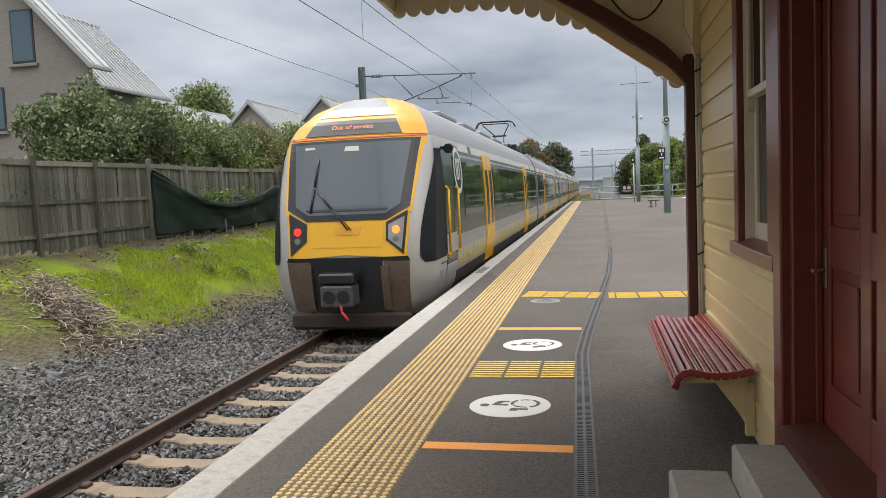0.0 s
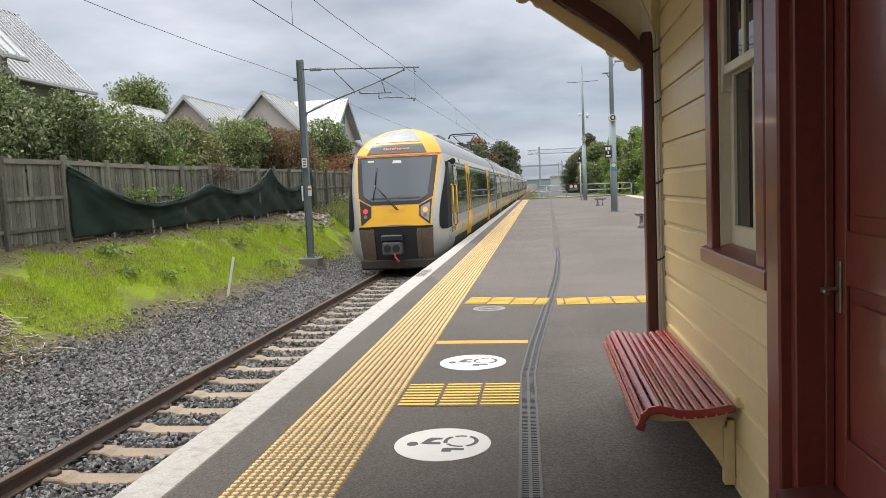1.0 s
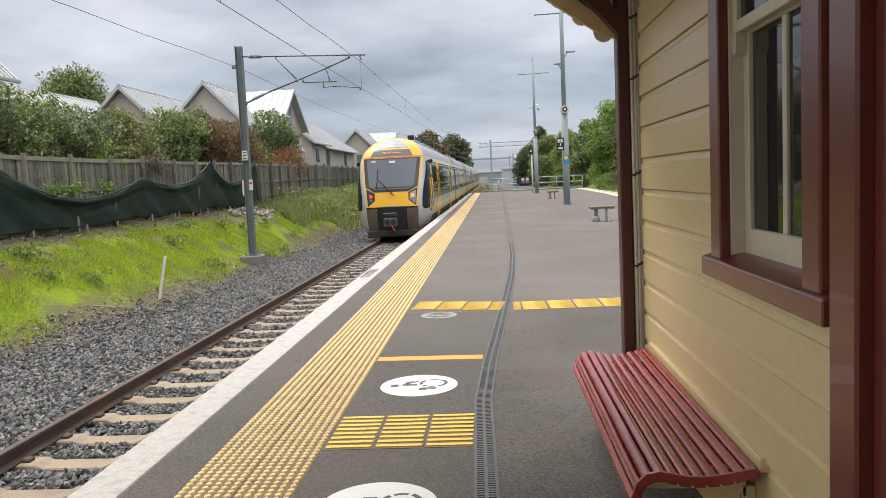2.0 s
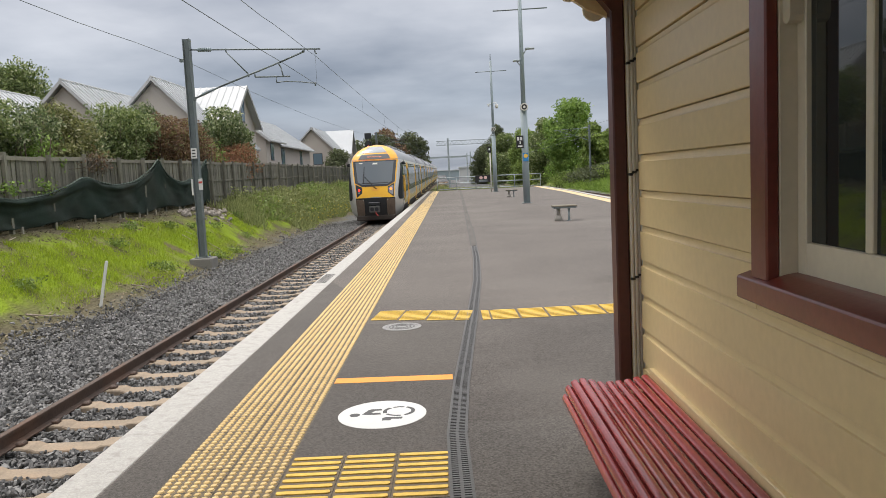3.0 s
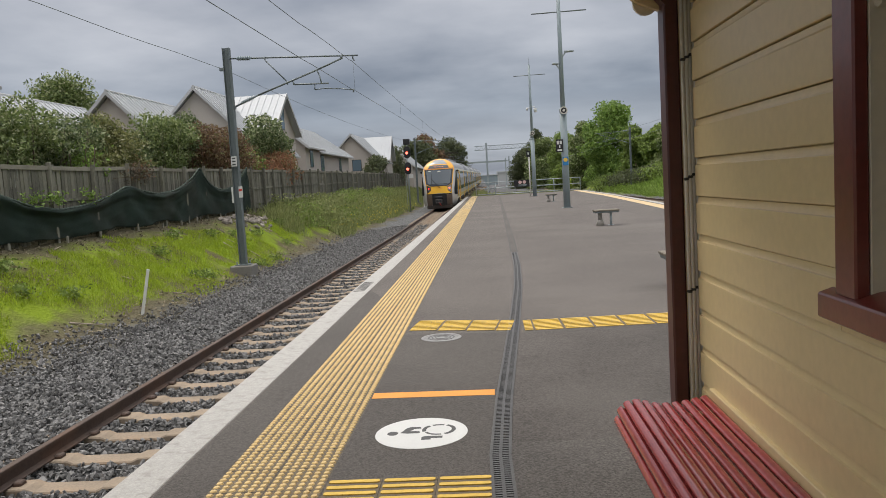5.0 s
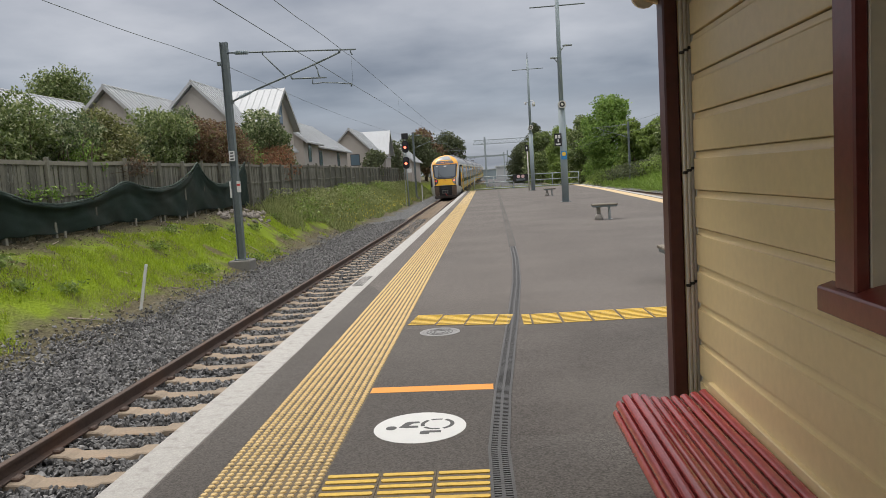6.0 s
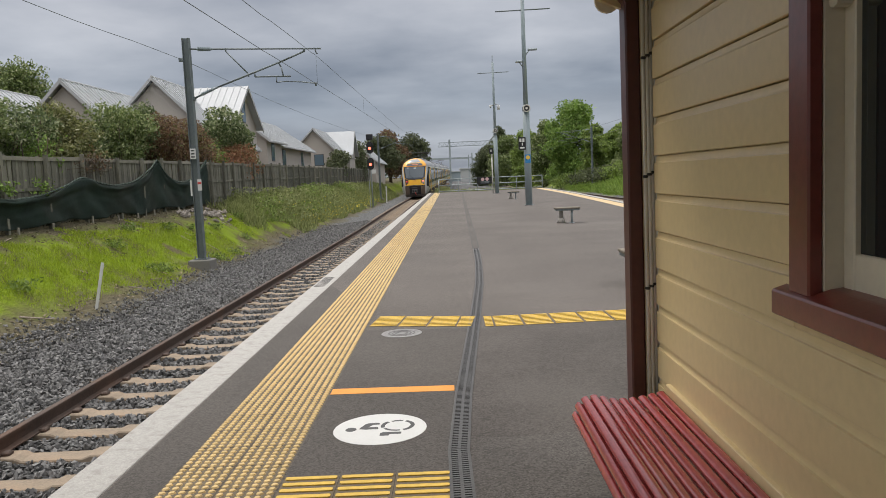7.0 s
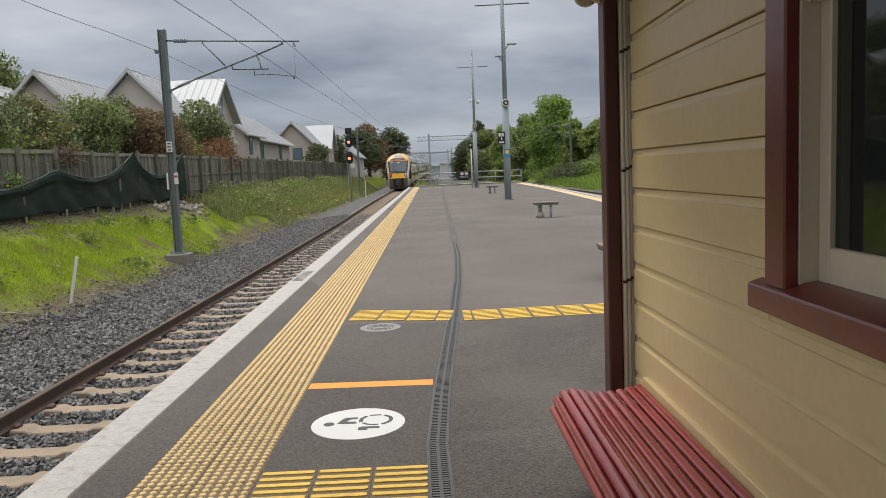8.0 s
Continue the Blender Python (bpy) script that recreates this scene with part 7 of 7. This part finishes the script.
# ---- grass ----
def build_grass():
    rng = np.random.default_rng(11)

    def blades(name, label, x, y, size, leaf, h=1.0):
        z = np.array([ground_z(a, b) for a, b in zip(x, y)])
        shape = [(-0.06, 0, 0), (0.06, 0, 0), (0.035, 0.12, 0.55 * h), (0.0, 0.3, 1.0 * h)]
        ob = scatter(name, shape, [(0, 1, 2), (0, 2, 3)], np.stack([x, y, z - 0.01], 1), size, rng, leaf, flat=True, up=0.16 if size[1] < 0.55 else 0.34)
        tagged(ob, label, "grass", kind="stuff")
    n = 210000
    y = 6 + 40 * rng.random(n) ** 1.3
    x = -10.2 + 3.5 * rng.random(n)
    patch = np.array([noise.noise((a * 0.45, b * 0.45, 3.0)) + 0.55 * noise.noise((a * 1.3, b * 1.3, 8.0)) for a, b in zip(x, y)])
    edge = np.interp(y, [6, 11, 15, 18, 30, 45], [-7.7, -7.9, -7.5, -7.2, -7.0, -6.8]) - 0.25 * np.sin(y * 0.8) - 1.1 * rng.random(n) ** 2.2
    pile = ((x + 8.5) / 1.2) ** 2 + ((y - 11.4) / 1.1) ** 2 < 1
    keep = (patch > -0.36 + 0.40 * np.clip((x - edge + 0.8) / 0.8, 0, 1) + 0.62 * np.clip((y - 25) / 8, 0, 1) + 0.9 * np.clip((-8.9 - x) / 0.9, 0, 1) + 0.45 * np.clip((13.5 - y) / 4, 0, 1) * (x > -9.2)) & (x < edge) & ~pile
    blades("grass", "bright green short grass on the bank", x[keep], y[keep], (0.05, 0.13), M["grass"])
    n = 60000
    y = 35 + 76 * rng.random(n) ** 1.2
    x = -10.2 + 3.2 * rng.random(n)
    clump = np.array([noise.noise((a * 0.8, b * 0.4, 2.0)) for a, b in zip(x, y)])
    keep = (clump + 0.9 * np.clip((y - 36) / 7, 0, 1) - 1.1 * np.clip((x + 8.4) / 1.3, 0, 1) > 0.30 - 0.5 * rng.random(n))
    x, y = x[keep], y[keep]
    blades("long_grass", "tall rough grass and weeds along the far fence", x, y, (0.18, 0.5), M["grass_long"], 1.0)
    n = 420
    y = 42 + 40 * rng.random(n); x = -9.0 + 2.0 * rng.random(n) ** 0.6
    z = np.array([ground_z(a, b) for a, b in zip(x, y)]) + 0.25 + 0.3 * rng.random(n)
    tagged(scatter("wild_flowers", LEAF, LEAF_F, np.stack([x, y, z], 1), (0.06, 0.13), rng, M["flower"]), "small yellow wild flowers among the long grass", "flowers", kind="stuff")
    n = 24000
    y = 38 + 62 * rng.random(n); x = 14.9 + 9 * rng.random(n) ** 1.3
    blades("bank_grass", "fresh green grass on the bank beyond the platform", x, y, (0.30, 0.75), M["grass_bank"])
    n = 16000
    y = PLAT_END + 0.5 + 22 * rng.random(n) ** 1.3; x = -1.2 + 11 * rng.random(n)
    blades("weeds", "weeds and daisies past the platform end", x, y, (0.5, 1.1), M["grass_long"])


build_grass()


def build_litter():
    """Dry branches, a brush pile, rubble: loose things on the bank."""
    rng = random.Random(5)
    pile = thing("brush_pile", Matrix.Identity(4), "heap of dry grey brushwood on the grass bank", "brush pile")
    for k in range(290):
        x, y = rng.gauss(-8.55, 0.34), rng.gauss(11.6, 0.34)
        z = ground_z(x, y) + rng.uniform(0.02, 0.30) * math.exp(-((x + 8.5) ** 2 + (y - 11.5) ** 2) / 0.7)
        a, l = rng.gauss(-0.6, 1.0) + (3.14 if rng.random() < 0.3 else 0), rng.uniform(0.08, 0.28)
        bm = bmesh.new()
        rod(bm, (x, y, z), (x + l * math.cos(a), y + l * math.sin(a), max(ground_z(x + l * math.cos(a), y + l * math.sin(a)) + 0.015, z + rng.uniform(-0.34, 0.02))), rng.uniform(0.005, 0.011), 5, 0.004)
        part("stick", bm, M["dry"], pile)
    twigs = bmesh.new()
    for k in range(420):
        x, y = rng.gauss(-8.45, 0.42), rng.gauss(11.4, 0.42)
        z = ground_z(x, y) + rng.uniform(0.01, 0.28) * math.exp(-((x + 8.5) ** 2 + (y - 11.5) ** 2) / 0.7)
        a, l = rng.gauss(-0.6, 1.1), rng.uniform(0.06, 0.16)
        pts = [(x, y, z)]
        for j in range(3):
            a += rng.uniform(-0.6, 0.6)
            x, y = x + l * math.cos(a), y + l * math.sin(a)
            z = max(ground_z(x, y) + 0.012, z + rng.uniform(-0.08, 0.03))
            pts.append((x, y, z))
        path_rod(twigs, pts, rng.uniform(0.005, 0.010), 4)
    tagged(part("brushwood", twigs, M["dry_loose"], pile), kind="stuff")
    for k in range(16):
        y = rng.uniform(14, 40)
        x = rng.uniform(-9.9, -7.2)
        z = ground_z(x, y)
        a, l = rng.uniform(0, 3.14), rng.uniform(0.25, 0.7)
        bm = bmesh.new()
        rod(bm, (x, y, z + 0.03), (x + l * math.cos(a), y + l * math.sin(a), ground_z(x + l * math.cos(a), y + l * math.sin(a)) + 0.04), 0.018, 5, 0.008)
        tagged(link("fallen_branch", bm, M["dry"]), "dry fallen branch lying on the bank", "branch", group="fallen branches")
    ru = thing("rubble_heap", Matrix.Identity(4), "small heap of pale broken rubble below the fence", "rubble")
    for k in range(90):
        x, y = rng.gauss(-9.45, 0.30), rng.gauss(32.6, 0.9)
        z = ground_z(x, y) + 0.04
        s = rng.uniform(0.03, 0.12)
        bm = bmesh.new(); box(bm, (-s, -s * 0.7, -0.05), (s, s * 0.7, 0.06), 0.02)
        ob = part("rubble", bm, M["rubble"], ru)
        ob.matrix_basis = pose(x, y, z, rng.uniform(-35, 35), rng.uniform(-35, 35), rng.uniform(0, 180))
    rl = np.random.default_rng(77)
    n = 9000
    ly, lx = 7 + 38 * rl.random(n) ** 1.2, -10.2 + 3.6 * rl.random(n)
    keep = np.array([noise.noise((a * 0.7, b * 0.5, 12.0)) for a, b in zip(lx, ly)]) + 0.5 * ((lx < -9.0) | (lx > -7.8)) > 0.18
    lx, ly = lx[keep], ly[keep]
    lz = np.array([ground_z(a, b) for a, b in zip(lx, ly)]) + 0.02
    chip = [(0.5, 0, 0), (0.1, 0.22, 0.1), (-0.5, 0.05, 0), (-0.1, -0.2, 0.08), (0, 0, -0.12)]
    tagged(scatter("bank_litter", chip, [(0, 1, 3), (1, 2, 3), (0, 4, 1), (1, 4, 2), (2, 4, 3), (3, 4, 0)], np.stack([lx, ly, lz], 1), (0.03, 0.11), rl, M["litter"], flat=True, up=0.25), "dead leaves, bark and twigs strewn on the bank", "litter", kind="stuff")
    # weeds in tufts
    r2 = np.random.default_rng(21)
    for k in range(16):
        x, y = rng.uniform(-9.4, -7.3), rng.uniform(15, 36)
        g = ground_z(x, y)
        p = np.stack([x + 0.14 * r2.normal(size=130), y + 0.14 * r2.normal(size=130), g + 0.22 * r2.random(130)], 1)
        ob = scatter("weed_tuft", LEAF, LEAF_F, p, (0.05, 0.13), r2, M["leaf_tree"])
        tagged(ob, "dark green weed tuft in the grass", "weed", group="weed tufts", kind="stuff")
    # weedy clumps in the long grass
    for k in range(26):
        y = rng.uniform(38, 80); x = rng.uniform(-10.0, -8.2)
        g = ground_z(x, y)
        m = 420
        p = np.stack([x + 0.55 * r2.normal(size=m), y + 0.7 * r2.normal(size=m), g + 0.75 * r2.random(m) ** 1.4], 1)
        ob = scatter("weed_clump", LEAF, LEAF_F, p, (0.06, 0.2), r2, M["grass_long" if k % 3 else "leaf_tree"])
        tagged(ob, "clump of tall pale weeds along the fence", "weed", group="weed clumps", kind="stuff")
    vi = thing("dry_vine", Matrix.Identity(4), "dry tangled vine hanging over the fence", "vine")
    for k in range(26):
        y = rng.gauss(25.3, 0.35)
        pts = [(FENCE_X + 0.14 + rng.uniform(-0.05, 0.12), y + rng.gauss(0, 0.25) * i, 2.62 - 0.16 * i + rng.uniform(-0.1, 0.1)) for i in range(4)]
        bm = bmesh.new(); path_rod(bm, pts, 0.007, 4)
        part("twig", bm, M["bark"], vi)
    p = np.stack([FENCE_X + 0.15 + 0.12 * r2.normal(size=180), 25.3 + 0.42 * r2.normal(size=180), 2.42 + 0.17 * r2.normal(size=180)], 1)
    scatter("leaves", LEAF, LEAF_F, p, (0.05, 0.11), r2, M["leaf_red"], vi)
    for i, y in enumerate((19.7, 20.6, 22.2)):
        p = np.stack([FENCE_X + 0.2 + 0.08 * r2.normal(size=110), y + 0.24 * r2.normal(size=110), 1.72 + 0.10 * r2.normal(size=110)], 1)
        tagged(scatter("climbing_weed", LEAF, LEAF_F, p, (0.06, 0.13), r2, M["leaf_light"]), "light green weed growing through the fence", "weed", group="climbing weeds", kind="stuff")


M["dry"] = mat("dry_wood", (0.36, 0.30, 0.245), 0.95, var=0.35, obj_rand=1.0)
M["dry_loose"] = mat("dry_loose_wood", (0.30, 0.25, 0.20), 0.95, var=0.5, island=1.3)
M["litter"] = mat("dead_leaf_litter", (0.21, 0.175, 0.12), 0.95, var=0.35, island=1.2)
M["rubble"] = mat("broken_rubble", (0.27, 0.24, 0.21), 0.95, var=0.25, obj_rand=0.8)
build_litter()


# ---- far end of the line ----
def build_far():
    # paler steel than the near masts, imitating haze over the distance
    ga = thing("line_gantry", pose(0, 172, 0), "lattice steel gantry over the far tracks", "gantry")
    for x in (-9, 0.6, 15.5):
        bm = bmesh.new(); box(bm, (x - 0.2, -0.2, -1), (x + 0.2, 0.2, 9.8 if x == 0.6 else 9.2), 0.02)
        part("leg", bm, M["galv"], ga)
    for z in (8.2, 9.1):
        part("chord", bx((-2.0, -0.1, z), (15.5, 0.1, z + 0.12)), M["galv"], ga)
    bm = bmesh.new()
    for k in range(17):
        a = -2.0 + k
        rod(bm, (a, 0, 8.25), (a + 0.5, 0, 9.12), 0.04, 4); rod(bm, (a + 0.5, 0, 9.12), (a + 1.0, 0, 8.25), 0.04, 4)
    part("lattice", bm, M["galv"], ga)
    for y, z in ((205, 6.4), (240, 7.0)):
        po = thing("line_portal", pose(0, y, 0), "distant steel portal over the tracks", "gantry")
        for x in (-8, 6.5):
            part("leg", bx((x - 0.15, -0.15, -1), (x + 0.15, 0.15, z + 1.2)), M["galv"], po)
        part("beam", bx((-8, -0.1, z), (6.5, 0.1, z + 0.25)), M["galv"], po)
    for x, y, w, d, h, m in ((13.0, 330, 15, 20, 4.6, "fascia"), (-2, 420, 24, 20, 4.2, "grey_paint")):
        wh = thing("warehouse", pose(x, y, 0), "pale warehouse in the distance", "building", "distant buildings")
        part("wall", bx((-w / 2, 0, -1), (w / 2, d, h)), M[m], wh)
        part("roof", bx((-w / 2 - 0.5, -0.5, h), (w / 2 + 0.5, d + 0.5, h + 0.5)), M["roof"], wh)
    rng = np.random.default_rng(31)
    n = 26000
    x = -260 + 520 * rng.random(n); y = 300 + 200 * rng.random(n)
    x = x + np.sign(x) * 34
    z = 10 * rng.random(n) * (0.5 + 0.5 * np.sin(x * 0.11) ** 2) + 2.5
    tagged(scatter("far_woods", LEAF, LEAF_F, np.stack([x, y, z], 1), (1.0, 3.2), rng, M["leaf_dark"]), "dark line of distant woods", "woods", kind="stuff")


build_far()


def motions():
    rows = [(0, 11.6), (0.5, 16.3), (1, 21.1), (1.5, 26.1), (3, 41.6), (3.5, 47.0), (4, 52.3), (4.5, 57.2), (6, 72.0), (6.5, 76.2), (7, 80.0), (7.5, 83.6), (8, 87.0)]
    walk(train, [(t, pose(CX + track_dx(y), y, RAILZ + track_dz(y), 0.0072 * 57.3 * (y > 38), 0, -math.degrees(0.84 * max(0.0, y - 50) / 37 ** 2))) for t, y in rows])


motions()
